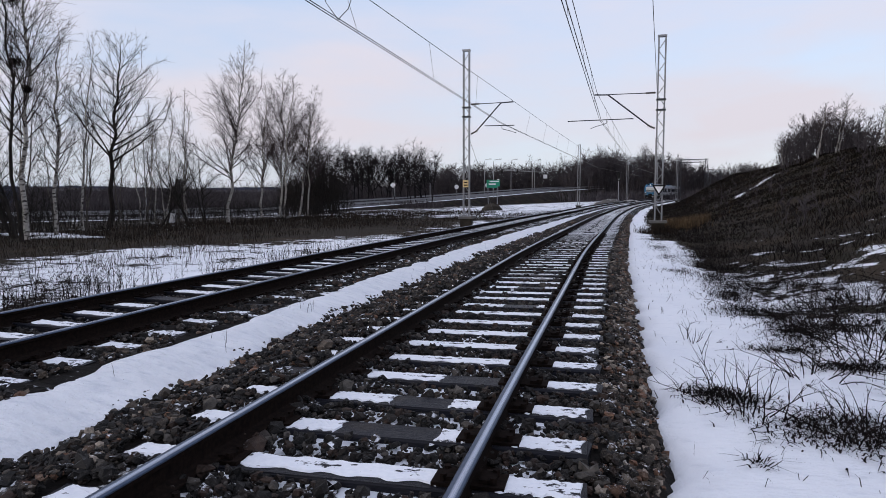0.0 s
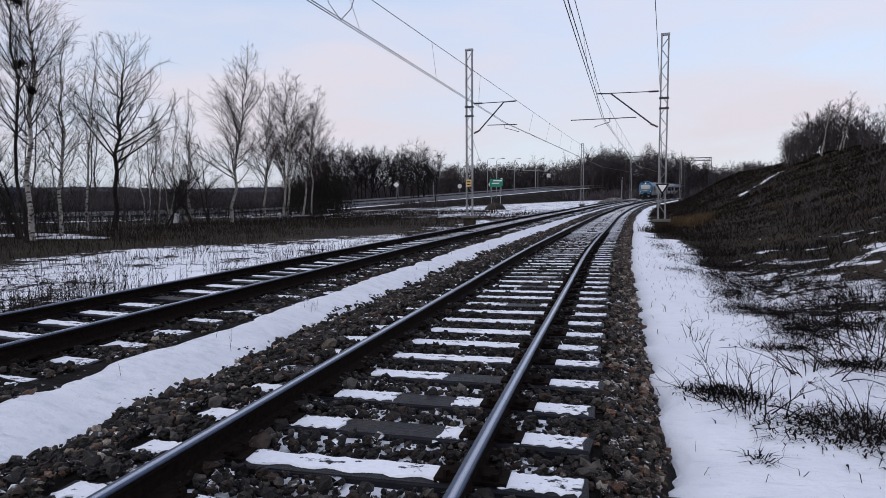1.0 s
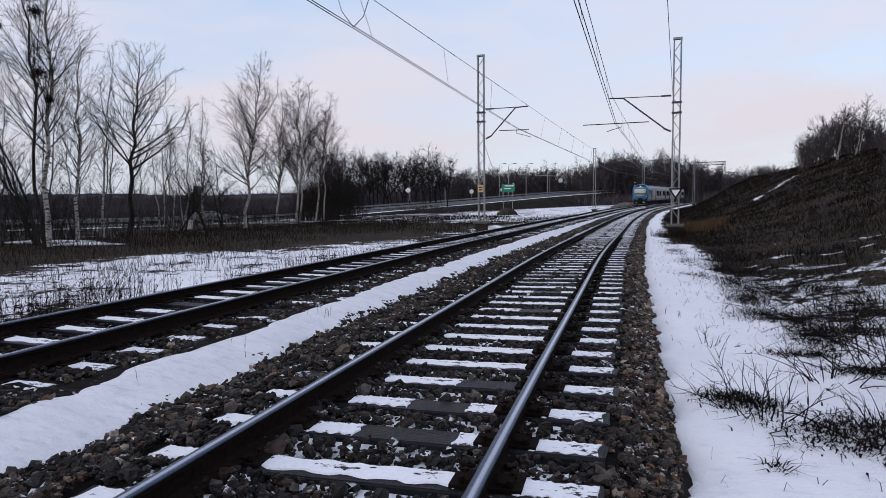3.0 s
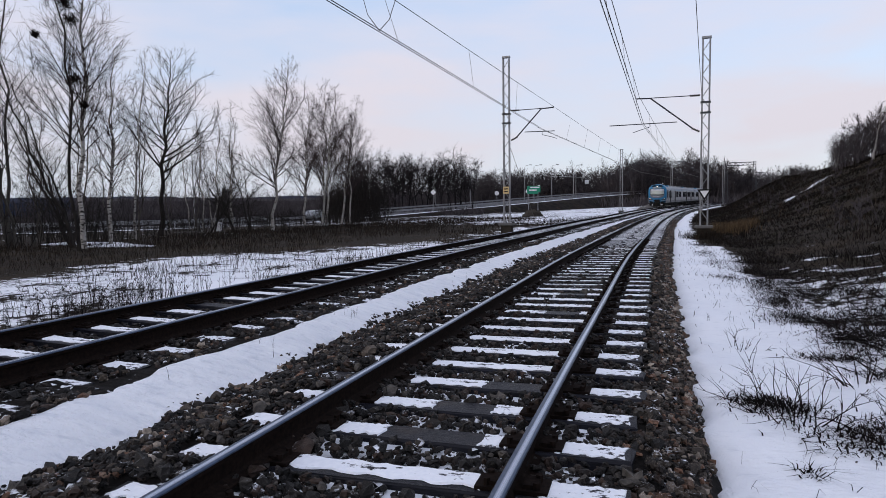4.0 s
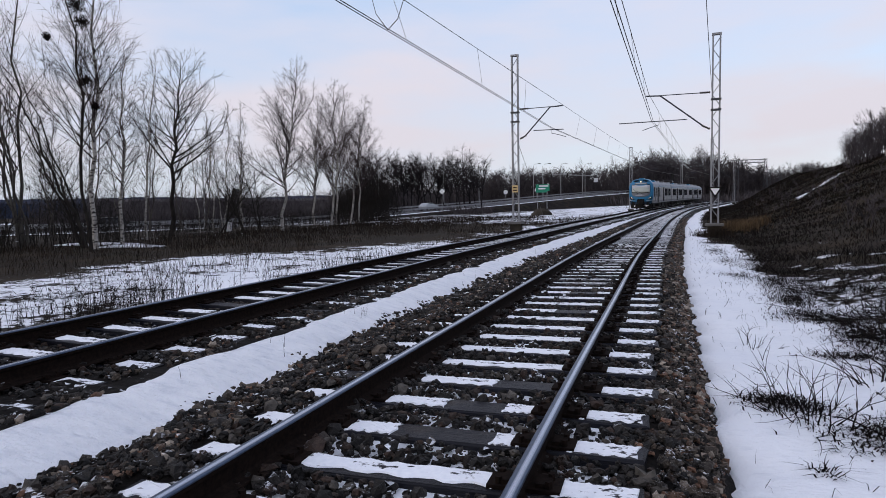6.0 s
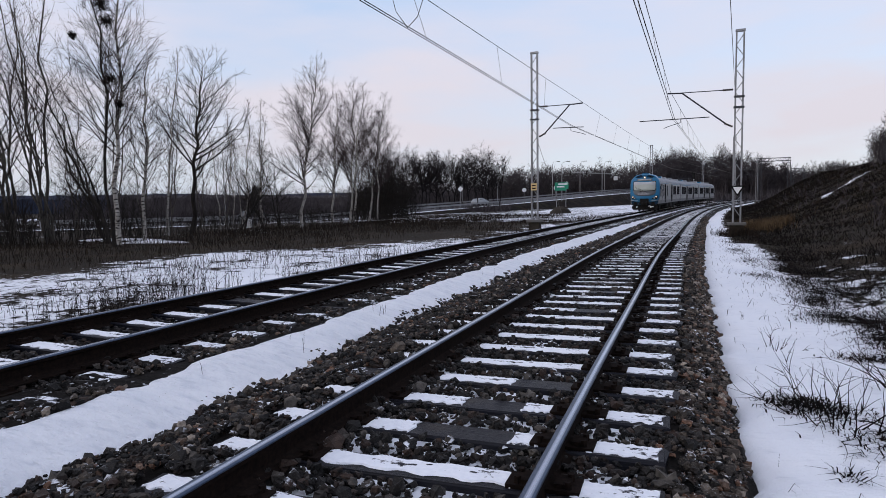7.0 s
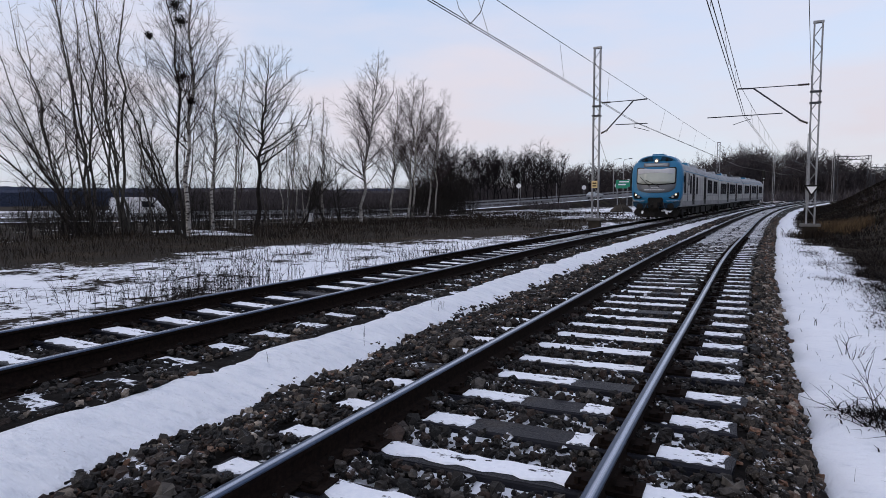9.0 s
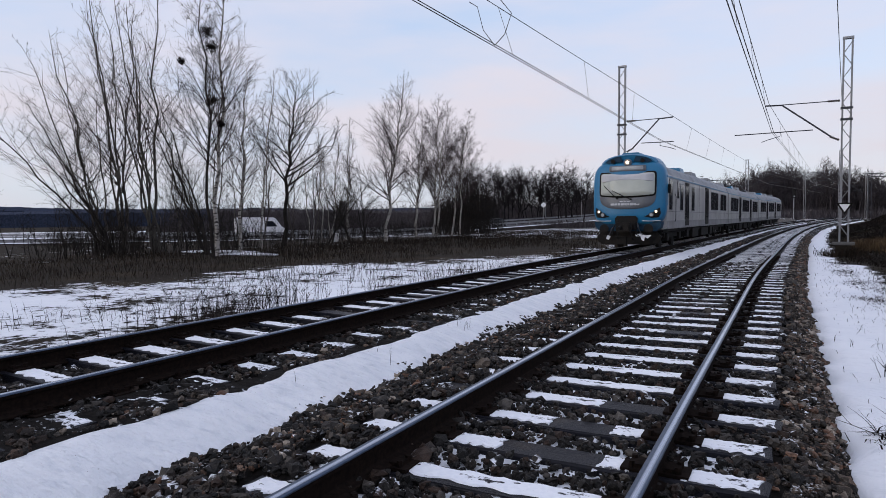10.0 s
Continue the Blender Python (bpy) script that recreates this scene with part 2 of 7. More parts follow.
M = dict(
    snow=mat_snow(), thin_snow=mat_thin_snow(), ground=mat_ground(), bed=mat_bed(),
    stone=mat_stone("clean_ballast_stone", (0.018, 0.015, 0.013), (0.135, 0.105, 0.08), (0.4, 0.335, 0.27), (0.19, 0.1, 0.062)),
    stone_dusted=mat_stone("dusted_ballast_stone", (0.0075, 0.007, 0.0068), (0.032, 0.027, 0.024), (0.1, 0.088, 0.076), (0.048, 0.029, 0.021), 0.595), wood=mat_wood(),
    railhead=mat_rail(True), rail=mat_rail(False),
    birch=mat_bark("birch"), dark=mat_bark("dark"), grey=mat_bark("grey"), twig=mat_bark("twig"),
    stem=mat_brush("dry_stems", (0.014, 0.011, 0.009), (0.05, 0.036, 0.026)),
    heather=mat_brush("brown_heather", (0.007, 0.006, 0.0055), (0.034, 0.026, 0.022), True),
    bramble=mat_brush("bramble_canes", (0.006, 0.005, 0.005), (0.026, 0.018, 0.016)),
    straw=mat_brush("tan_straw", (0.06, 0.041, 0.024), (0.16, 0.108, 0.06)),
    # bark tones paled so that distance haze is part of the colour
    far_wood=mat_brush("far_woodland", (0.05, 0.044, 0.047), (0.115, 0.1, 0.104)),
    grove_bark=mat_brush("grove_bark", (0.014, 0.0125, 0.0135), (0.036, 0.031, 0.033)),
    dull_straw=mat_brush("dull_straw", (0.022, 0.016, 0.011), (0.07, 0.048, 0.032)),
    rubble=mat_stone("pale_rubble", (0.05, 0.045, 0.04), (0.16, 0.15, 0.14), (0.4, 0.38, 0.36), (0.1, 0.07, 0.05)),
    soil=mat_brush("loose_soil", (0.035, 0.03, 0.025), (0.08, 0.068, 0.055)),
    galv=mat_paint("galvanised_steel", (0.24, 0.245, 0.26), (0.34, 0.345, 0.36), 0.5, 0.5, (0.09, 0.075, 0.065), 0.5, 3.0),
    darksteel=mat_paint("dark_steel", (0.05, 0.052, 0.06), (0.085, 0.088, 0.1), 0.5, 0.4),
    insulator=mat_paint("brown_insulator", (0.03, 0.02, 0.018), (0.05, 0.035, 0.03), 0.25),
    concrete=mat_paint("weathered_concrete", (0.1, 0.097, 0.094), (0.17, 0.165, 0.16), 0.9, 0.0, (0.07, 0.065, 0.06), 0.6, 2.5),
    wire=mat_paint("copper_wire", (0.07, 0.06, 0.055), (0.1, 0.085, 0.08), 0.5, 0.5),
    blue=mat_paint("train_blue_paint", (0.005, 0.13, 0.27), (0.01, 0.165, 0.33), 0.32, 0.0, (0.03, 0.06, 0.1), 0.3, 1.2),
    bluedark=mat_paint("dark_blue_paint", (0.006, 0.03, 0.06), (0.01, 0.045, 0.085), 0.5, 0.0, (0.02, 0.02, 0.022), 0.7, 3.0),
    silver=mat_paint("train_silver_paint", (0.31, 0.304, 0.3), (0.4, 0.392, 0.388), 0.38, 0.1, (0.14, 0.13, 0.12), 0.5, 0.9),
    skirt=mat_paint("train_grey_band", (0.22, 0.218, 0.222), (0.28, 0.276, 0.28), 0.5, 0.0, (0.07, 0.06, 0.055), 0.6, 1.0),
    roof=mat_paint("train_grey_roof", (0.24, 0.255, 0.28), (0.33, 0.345, 0.37), 0.6, 0.0, (0.08, 0.075, 0.07), 0.6, 1.2),
    black=mat_paint("black_undergear", (0.006, 0.006, 0.006), (0.016, 0.015, 0.0145), 0.7, 0.0, (0.03, 0.024, 0.02), 0.5, 3.0),
    mask=mat_paint("grey_front_mask", (0.12, 0.13, 0.145), (0.16, 0.17, 0.185), 0.35),
    window=mat_glass("dark_train_glass", (0.012, 0.014, 0.018)),
    # the pale sky reflection is given as the glass's base colour
    windscreen=mat_glass("pale_windscreen", (0.36, 0.38, 0.345), 0.1),
    white=mat_paint("white_paint", (0.72, 0.72, 0.74), (0.8, 0.8, 0.82), 0.4, 0.0, (0.3, 0.28, 0.26), 0.35),
    sticker=mat_paint("white_marking", (0.5, 0.51, 0.53), (0.56, 0.57, 0.6), 0.5),
    yellow=mat_paint("yellow_plate_paint", (0.62, 0.44, 0.2), (0.68, 0.5, 0.24), 0.5),
    green=mat_paint("green_sign_paint", (0.004, 0.2, 0.11), (0.006, 0.25, 0.14), 0.4, 0.0, (0.01, 0.1, 0.06), 0.2),
    asphalt=mat_paint("worn_asphalt", (0.05, 0.05, 0.053), (0.09, 0.09, 0.095), 0.85, 0.0, (0.2, 0.2, 0.21), 0.5, 0.6),
    car_silver=mat_paint("silver_car_paint", (0.36, 0.38, 0.4), (0.42, 0.44, 0.46), 0.3, 0.4),
    car_dark=mat_paint("dark_car_paint", (0.02, 0.022, 0.026), (0.03, 0.032, 0.036), 0.25, 0.2),
    rubber=mat_paint("tyre_rubber", (0.012, 0.012, 0.012), (0.022, 0.022, 0.022), 0.9),
    lamp=mat_glow("headlamp", (1.0, 0.78, 0.55), 1.3),
    lampdim=mat_paint("lamp_lens", (0.3, 0.32, 0.33), (0.42, 0.44, 0.45), 0.15),
    red=mat_glow("signal_red", (1.0, 0.06, 0.03), 1.5),
    # blue haze of the distance is mixed into the ridge's own colour
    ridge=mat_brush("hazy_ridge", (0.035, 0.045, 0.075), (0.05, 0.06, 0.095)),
    field=mat_snow(),
)


# ---------------------------------------------------------------- mesh helpers
class Geo:
    """Gathers vertices and faces for one mesh."""

    def __init__(self):
        self.v, self.f, self.i = [], [], []

    def add(self, verts, faces, mi=0):
        k = len(self.v)
        self.v.extend(tuple(p) for p in verts)
        self.f.extend(tuple(a + k for a in q) for q in faces)
        self.i.extend([mi] * len(faces))
        return self

    def box(self, x0, x1, y0, y1, z0, z1, mi=0, m=None):
        vs = [Vector((x, y, z)) for z in (z0, z1) for y in (y0, y1) for x in (x0, x1)]
        if m is not None:
            vs = [m @ p for p in vs]
        return self.add(vs, [(0, 2, 3, 1), (4, 5, 7, 6), (0, 1, 5, 4), (2, 6, 7, 3), (0, 4, 6, 2), (1, 3, 7, 5)], mi)

    def tube(self, pts, radii, sides=6, mi=0, cap=True):
        pts = [Vector(p) for p in pts]
        if isinstance(radii, (int, float)):
            radii = [radii] * len(pts)
        vs = []
        for i, p in enumerate(pts):
            d = (pts[min(i + 1, len(pts) - 1)] - pts[max(i - 1, 0)]).normalized()
            a = d.orthogonal().normalized() if abs(d.z) > 0.9 else d.cross(Vector((0, 0, 1))).normalized()
            b = d.cross(a)
            for k in range(sides):
                w = 2 * math.pi * k / sides
                vs.append(p + (a * math.cos(w) + b * math.sin(w)) * radii[i])
        fs = [(i * sides + k, i * sides + (k + 1) % sides, (i + 1) * sides + (k + 1) % sides, (i + 1) * sides + k)
              for i in range(len(pts) - 1) for k in range(sides)]
        if cap:
            fs += [tuple(range(sides))[::-1], tuple((len(pts) - 1) * sides + k for k in range(sides))]
        return self.add(vs, fs, mi)

    def sliver(self, a, b, w, side):
        """A far twig as one tapered sliver."""
        d = (b - a).cross(side).normalized() * w
        return self.add([a - d, a + d, b], [(0, 1, 2)])

    def bar(self, a, b, w, mi=0):
        """A square bar from a to b."""
        return self.tube([a, b], w * 0.7071, 4, mi)

    def prism(self, outline, y0, y1, mi=0, m=None):
        """Outline in x, z, drawn out from y0 to y1."""
        n = len(outline)
        vs = [Vector((x, y, z)) for y in (y0, y1) for x, z in outline]
        if m is not None:
            vs = [m @ p for p in vs]
        return self.add(vs, [tuple(range(n))[::-1], tuple(range(n, 2 * n))] +
                        [(k, (k + 1) % n, n + (k + 1) % n, n + k) for k in range(n)], mi)

    def mesh(self, name, mats, smooth=False):
        me = bpy.data.meshes.new(name)
        me.from_pydata(self.v, [], self.f)
        for mt in mats if isinstance(mats, (list, tuple)) else [mats]:
            me.materials.append(mt)
        me.polygons.foreach_set("material_index", self.i)
        if smooth:
            me.polygons.foreach_set("use_smooth", [True] * len(me.polygons))
        me.validate()
        me.update()
        return me


def part(name, geo, mats, parent=None, label="", smooth=False):
    """Links a Geo, or a ready mesh, as one object under parent."""
    me = geo.mesh(name, mats, smooth) if isinstance(geo, Geo) else geo
    ob = new(name, me)
    if parent is not None:
        ob.parent = parent
    if label:
        tagged(ob, label)
    return ob


def bevel_box(name, mats, x0, x1, y0, y1, z0, z1, r=0.02, seg=2):
    bm = bmesh.new()
    bmesh.ops.create_cube(bm, size=1.0)
    bmesh.ops.scale(bm, vec=(x1 - x0, y1 - y0, z1 - z0), verts=bm.verts)
    bmesh.ops.translate(bm, vec=((x0 + x1) / 2, (y0 + y1) / 2, (z0 + z1) / 2), verts=bm.verts)
    bmesh.ops.bevel(bm, geom=bm.edges[:], offset=r, segments=seg, affect="EDGES", profile=0.6)
    me = bpy.data.meshes.new(name)
    bm.to_mesh(me)
    bm.free()
    me.materials.append(mats)
    return me


# ---------------------------------------------------------------- the line of the railway
STEP = 0.25
AL = np.arange(-80, 230, STEP)
KNOTS = (-2, 4, 9, 15, 25, 40, 60, 80, 105, 135, 200)
BEND = (-4.27, -2.59, 1.7, -4.68, 0.76, -1.02, -1.6, -1.75, -1.52, -0.34, -3.09)
_k = np.interp(AL, KNOTS, BEND) / 1000
_k[AL < -2] = -0.0015
_h = np.concatenate([[0], np.cumsum(_k[:-1] * STEP)])
_h += radians(-14.32) - np.interp(0, AL, _h)
_x = np.concatenate([[0], np.cumsum(-np.sin(_h[:-1]) * STEP)])
_y = np.concatenate([[0], np.cumsum(np.cos(_h[:-1]) * STEP)])
_x += -math.cos(radians(-14.32)) * 1.402 - np.interp(0, AL, _x)
_y += -math.sin(radians(-14.32)) * 1.402 - np.interp(0, AL, _y)
OFF2 = 4.19


def rise(s):
    return 0.0086 * np.clip(s - 60, 0, 150)


def at(s, o, z=0.0):
    """The world point s along the right-hand track, o to its left, z over its rails."""
    h = np.interp(s, AL, _h)
    return Vector((float(np.interp(s, AL, _x) - math.cos(h) * o), float(np.interp(s, AL, _y) - math.sin(h) * o), float(z + rise(s))))


def heading(s):
    return float(np.interp(s, AL, _h))


def line_places(s, o):
    h = np.interp(s, AL, _h)
    return np.interp(s, AL, _x) - np.cos(h) * o, np.interp(s, AL, _y) - np.sin(h) * o


def lay(s, o, z=0.0):
    """A pose on the line: y along it, x to its right."""
    return Matrix.Translation(at(s, o, z)) @ Matrix.Rotation(heading(s), 4, "Z")


def tilt(track, o):
    """How high a rail lies over the line's level, by the banking of its track."""
    return 0.0157 * o if track == 0 else 0.1075 - 0.0198 * (o - OFF2)


def line_coords(x, y):
    """Nearest along, lateral for arrays of world places."""
    sub = slice(None, None, 8)
    cx, cy, ch, ca = _x[sub], _y[sub], _h[sub], AL[sub]
    out_s, out_o = np.empty(len(x)), np.empty(len(x))
    for a in range(0, len(x), 20000):
        px, py = x[a:a + 20000], y[a:a + 20000]
        d = (px[:, None] - cx) ** 2 + (py[:, None] - cy) ** 2
        i = d.argmin(1)
        dx, dy = px - cx[i], py - cy[i]
        t = -np.sin(ch[i]) * dx + np.cos(ch[i]) * dy
        out_s[a:a + 20000] = ca[i] + t
        out_o[a:a + 20000] = -(np.cos(ch[i]) * dx + np.sin(ch[i]) * dy)
    return out_s, out_o


def wobble(x, y, f, seed=0):
    """Cheap smooth variation from a few crossed waves."""
    r = np.random.RandomState(seed)
    t = 0
    for _ in range(7):
        a, p, g = r.uniform(0, 6.283), r.uniform(0, 6.283), f * r.uniform(0.5, 1.8)
        t = t + np.sin((x * math.cos(a) + y * math.sin(a)) * g + p)
    return t / 7 * 1.6


def smooth(e0, e1, x):
    t = np.clip((x - e0) / (e1 - e0), 0, 1)
    return t * t * (3 - 2 * t)


def land(x, y, s=None, o=None):
    """Height of the ground."""
    if s is None:
        s, o = line_coords(x, y)
    base = rise(np.clip(s, 0, 190)) * (1 - smooth(12, 60, o))
    z = base - 0.55 + 0.05 * wobble(x, y, 0.7, 1)
    bedz = smooth(-1.8, -1.58, o) * (1 - smooth(6.6, 7.2, o))
    z = z - 0.45 * bedz
    right = 1 - smooth(-1.76, -1.54, o)
    top = (3.4 + 1.3 * smooth(42, 74, s)) * smooth(-30, 10, s) - 0.9 * smooth(72, 105, s) - 1.3 * smooth(125, 165, s) + 0.6 * wobble(s, o * 0, 0.06, 4)
    q = -4.0 + (o + 4.0) * (1 + 0.42 * smooth(75, 115, s))
    hill = smooth(-3.9, -17.5, q) * 0.55 + 0.45 * np.clip((-q - 4.2) / 13.0, 0, 1)
    z = z + right * (0.19 + 0.05 * wobble(x, y, 2.6, 3)) + hill * (top + 0.6) + hill * 0.22 * wobble(x, y, 0.9, 2)
    z = z + 0.9 * smooth(-15.5, -21, o) * smooth(25, 42, s) * (1 - smooth(60, 76, s))
    far = smooth(14, 60, o)
    z = z - 0.25 * far - 0.35 * smooth(40, 62, o) + far * 0.1 * wobble(x, y, 0.2, 6)
    z = z - 3.5 * smooth(70, 260, o)
    return z


def drift(s, o):
    """Streaks of snow left lying on the bank."""
    near = 0.8 * smooth(0.1, 0.8, wobble(s * 1.1, o * 1.9, 2.6, 55) + 0.8 * wobble(s, o, 6.5, 56)) * smooth(6, 9, s) * (1 - smooth(17, 24, s)) * smooth(-10.5, -8.5, o) * (1 - smooth(-4.0, -3.4, o))
    u = (s - 51.5) / 8.0
    line = -9.4 - 3.6 * u ** 1.6 if np.isscalar(u) else -9.4 - 3.6 * np.clip(u, 0, 1.2) ** 1.6
    far = np.exp(-((o - line) / 0.5) ** 2) * smooth(50, 52, s) * (1 - smooth(59.5, 61, s))
    return np.maximum(near, far)


def snow_cover(x, y, s, o):
    """How much of the ground is under snow."""
    c = np.full_like(x, 0.28)
    foot = -3.15 - 1.5 * (1 - smooth(5, 9, s)) + 0.75 * smooth(20, 30, s)
    verge = smooth(foot - 1.0, foot + 0.3, o)
    c = np.where(o < -1.5, 0.10 + 0.9 * verge, c)
    nearhill = smooth(-8.4, -4.6, o) * (1 - smooth(11, 19, s))
    c = np.where(o < -1.5, np.maximum(c, 0.12 + 0.46 * nearhill), c)
    left = smooth(6.8, 7.6, o) * (1 - smooth(14.2, 19.0, o + 5.5 * smooth(16, 30, s)))
    c = np.where(o > 6, 0.16 + 0.455 * left - 0.12 * smooth(17, 45, s), c)
    c = np.where(o > 26, 0.27, c)
    c = np.where((o > 6) & (s > 55), 0.42 + 0.2 * smooth(55, 66, s) * (1 - smooth(24, 34, o)), c)
    c = np.where(o > 90, 0.4, c)
    c = c + np.where(o < -3, 0.5 * drift(s, o), 0)
    c = c - 0.5 * smooth(150, 190, o)
    return c


def axis(*pieces):
    out = []
    for a, b, st in pieces:
        out.append(np.arange(a, b, st))
    return np.concatenate(out)


def build_ground():
    xs = axis((-2600, -400, 220), (-400, -120, 28), (-120, -44, 4), (-44, -14, 0.8), (-14, 30, 0.3), (30, 60, 0.9), (60, 130, 4), (130, 400, 27), (400, 2700, 230))
    ys = axis((-2600, -300, 230), (-300, -40, 26), (-40, -4, 2.4), (-4, 1.5, 0.5), (1.5, 22, 0.2), (22, 60, 0.5), (60, 140, 1.6), (140, 420, 20), (420, 3200, 230))
    X, Y = np.meshgrid(xs, ys)
    x, y = X.ravel(), Y.ravel()
    s, o = line_coords(x, y)
    z = land(x, y, s, o)
    nx, ny = len(xs), len(ys)
    idx = np.arange(nx * ny).reshape(ny, nx)
    f = np.stack([idx[:-1, :-1], idx[:-1, 1:], idx[1:, 1:], idx[1:, :-1]], -1).reshape(-1, 4)
    me = bpy.data.meshes.new("ground")
    me.from_pydata(np.stack([x, y, z], 1).tolist(), [], f.tolist())
    for nm, val in (("snow", snow_cover(x, y, s, o)),):
        at_ = me.attributes.new(nm, "FLOAT", "POINT")
        at_.data.foreach_set("value", val.astype(np.float32))
    me.polygons.foreach_set("use_smooth", [True] * len(me.polygons))
    me.materials.append(M["ground"])
    tagged(new("ground", me), "winter ground with patchy snow, dead grass and bare soil", "ground", kind="structure")


build_ground()


# ---------------------------------------------------------------- ballast bed
def build_bed():
    """The ballast of both tracks with the low trough between them."""
    prof = [(-2.2, -0.8), (-1.95, -0.6), (-1.7, -0.36), (-1.4, -0.22), (-0.95, -0.2), (-0.4, -0.215), (0.0, -0.22), (0.4, -0.215), (0.95, -0.19), (1.4, -0.2), (1.75, -0.24), (2.05, -0.27), (2.3, -0.2),
            (2.6, -0.1), (3.2, -0.07), (3.76, -0.11), (4.16, -0.12), (4.6, -0.12), (5.1, -0.11), (5.6, -0.13), (6.0, -0.22), (6.4, -0.4), (6.9, -0.62), (7.3, -0.75)]
    ss = axis((-30, 1.5, 1.5), (1.5, 24, 0.12), (24, 60, 0.4), (60, 215, 2.0))
    vs, fs, sn = [], [], []
    n = len(prof)
    rnd = np.random.RandomState(3)
    for s in ss:
        h = heading(s)
        p = at(s, 0)
        for o, z in prof:
            j = rnd.uniform(-0.02, 0.02) if -30 < s < 60 else 0
            vs.append((p.x - math.cos(h) * o, p.y - math.sin(h) * o, p.z + z + j))
            sn.append((1.0 if s > 1.5 else 0.3) if -0.9 < o < 0.9 else (0.4 if 0.9 <= abs(o) < 1.4 else 0.0))
    for i in range(len(ss) - 1):
        for k in range(n - 1):
            fs.append((i * n + k, (i + 1) * n + k, (i + 1) * n + k + 1, i * n + k + 1))
    me = bpy.data.meshes.new("ballast_bed")
    me.from_pydata(vs, [], [f[::-1] for f in fs])
    a = me.attributes.new("snow", "FLOAT", "POINT")
    a.data.foreach_set("value", np.array(sn, np.float32))
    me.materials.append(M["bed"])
    return tagged(new("ballast_bed", me), "dark crushed-stone ballast bed with specks of snow", "ballast", kind="structure")


CORNERS = np.array([(x, y, z) for z in (-1, 1) for y in (-1, 1) for x in (-1, 1)], float)
BLOCK_F = np.array([(0, 2, 3, 1), (4, 5, 7, 6), (0, 1, 5, 4), (2, 6, 7, 3), (0, 4, 6, 2), (1, 3, 7, 5)])


def lump_faces():
    """The twelve faces of a lump with eight corners and six knobs, one on each side."""
    out = []
    pts = np.concatenate([CORNERS * 0.6, [(-1, 0, 0), (1, 0, 0), (0, -1, 0), (0, 1, 0), (0, 0, -1), (0, 0, 1)]])
    for a in range(8):
        for axis_ in range(3):
            b = a | (1 << axis_)
            if a == b:
                continue
            k, l = [8 + 2 * q + (1 if a >> q & 1 else 0) for q in range(3) if q != axis_]
            f = [a, k, b, l]
            nrm = np.cross(pts[k] - pts[a], pts[b] - pts[a])
            out.append(f if nrm @ (pts[a] + pts[b]) > 0 else f[::-1])
    return np.array(out)


LUMP_F = lump_faces()


def stone_shapes(count, rnd, fine):
    """Broken stones: jittered lumps near the path, eight-cornered blocks farther off."""
    out = []
    for _ in range(count):
        if fine:
            v = np.concatenate([CORNERS * rnd.uniform(0.42, 0.82, (8, 3)), np.array([(-1, 0, 0), (1, 0, 0), (0, -1, 0), (0, 1, 0), (0, 0, -1), (0, 0, 1)]) * rnd.uniform(0.62, 1.0, (6, 1)) + rnd.uniform(-0.16, 0.16, (6, 3))])
        else:
            v = CORNERS * rnd.uniform(0.5, 1.0, (8, 3))
            v[4:, :2] *= rnd.uniform(0.5, 0.95)
        out.append(v)
    return np.array(out)


def scatter_stones(name, spots, label, mat, fine):
    """spots: along, lateral, height, size."""
    rnd = np.random.RandomState(11)
    shapes = stone_shapes(60, rnd, fine)
    faces = LUMP_F if fine else BLOCK_F
    nv = shapes.shape[1]
    n = len(spots)
    sh = shapes[rnd.randint(0, 60, n)]
    ang = rnd.uniform(0, 6.283, n)
    tip = rnd.uniform(-1.0, 1.0, n)
    size = spots[:, 3][:, None] * rnd.uniform(0.7, 1.35, (n, 3)) * np.array([1.15, 0.95, 0.78])
    v = sh * size[:, None, :]
    ct, st = np.cos(tip)[:, None], np.sin(tip)[:, None]
    y, z = v[:, :, 1] * ct - v[:, :, 2] * st, v[:, :, 1] * st + v[:, :, 2] * ct
    ca, sa = np.cos(ang)[:, None], np.sin(ang)[:, None]
    x, y = v[:, :, 0] * ca - y * sa, v[:, :, 0] * sa + y * ca
    s, o = spots[:, 0], spots[:, 1]
    px, py = line_places(s, o)
    pz = spots[:, 2] + rise(s)
    V = np.stack([x + px[:, None], y + py[:, None], z + pz[:, None]], -1).reshape(-1, 3)
    F = (faces[None] + (np.arange(n) * nv)[:, None, None]).reshape(-1, 4)
    me = bpy.data.meshes.new(name)
    me.vertices.add(len(V))
    me.vertices.foreach_set("co", V.ravel())
    me.loops.add(F.size)
    me.loops.foreach_set("vertex_index", F.ravel())
    me.polygons.add(len(F))
    me.polygons.foreach_set("loop_start", np.arange(0, F.size, 4))
    me.update(calc_edges=True)
    me.shade_flat()
    me.materials.append(M[mat])
    return tagged(new(name, me), label, "stones", kind="stuff")


PROF_O = (-2.2, -1.95, -1.7, -1.4, -0.95, 0, 0.95, 1.4, 1.75, 2.05, 2.3, 2.6, 3.2, 4.16, 5.1, 5.6, 6.0, 6.4, 6.9)
PROF_Z = (-0.8, -0.6, -0.36, -0.22, -0.2, -0.22, -0.19, -0.2, -0.24, -0.27, -0.2, -0.1, -0.07, -0.12, -0.11, -0.13, -0.22, -0.4, -0.62)


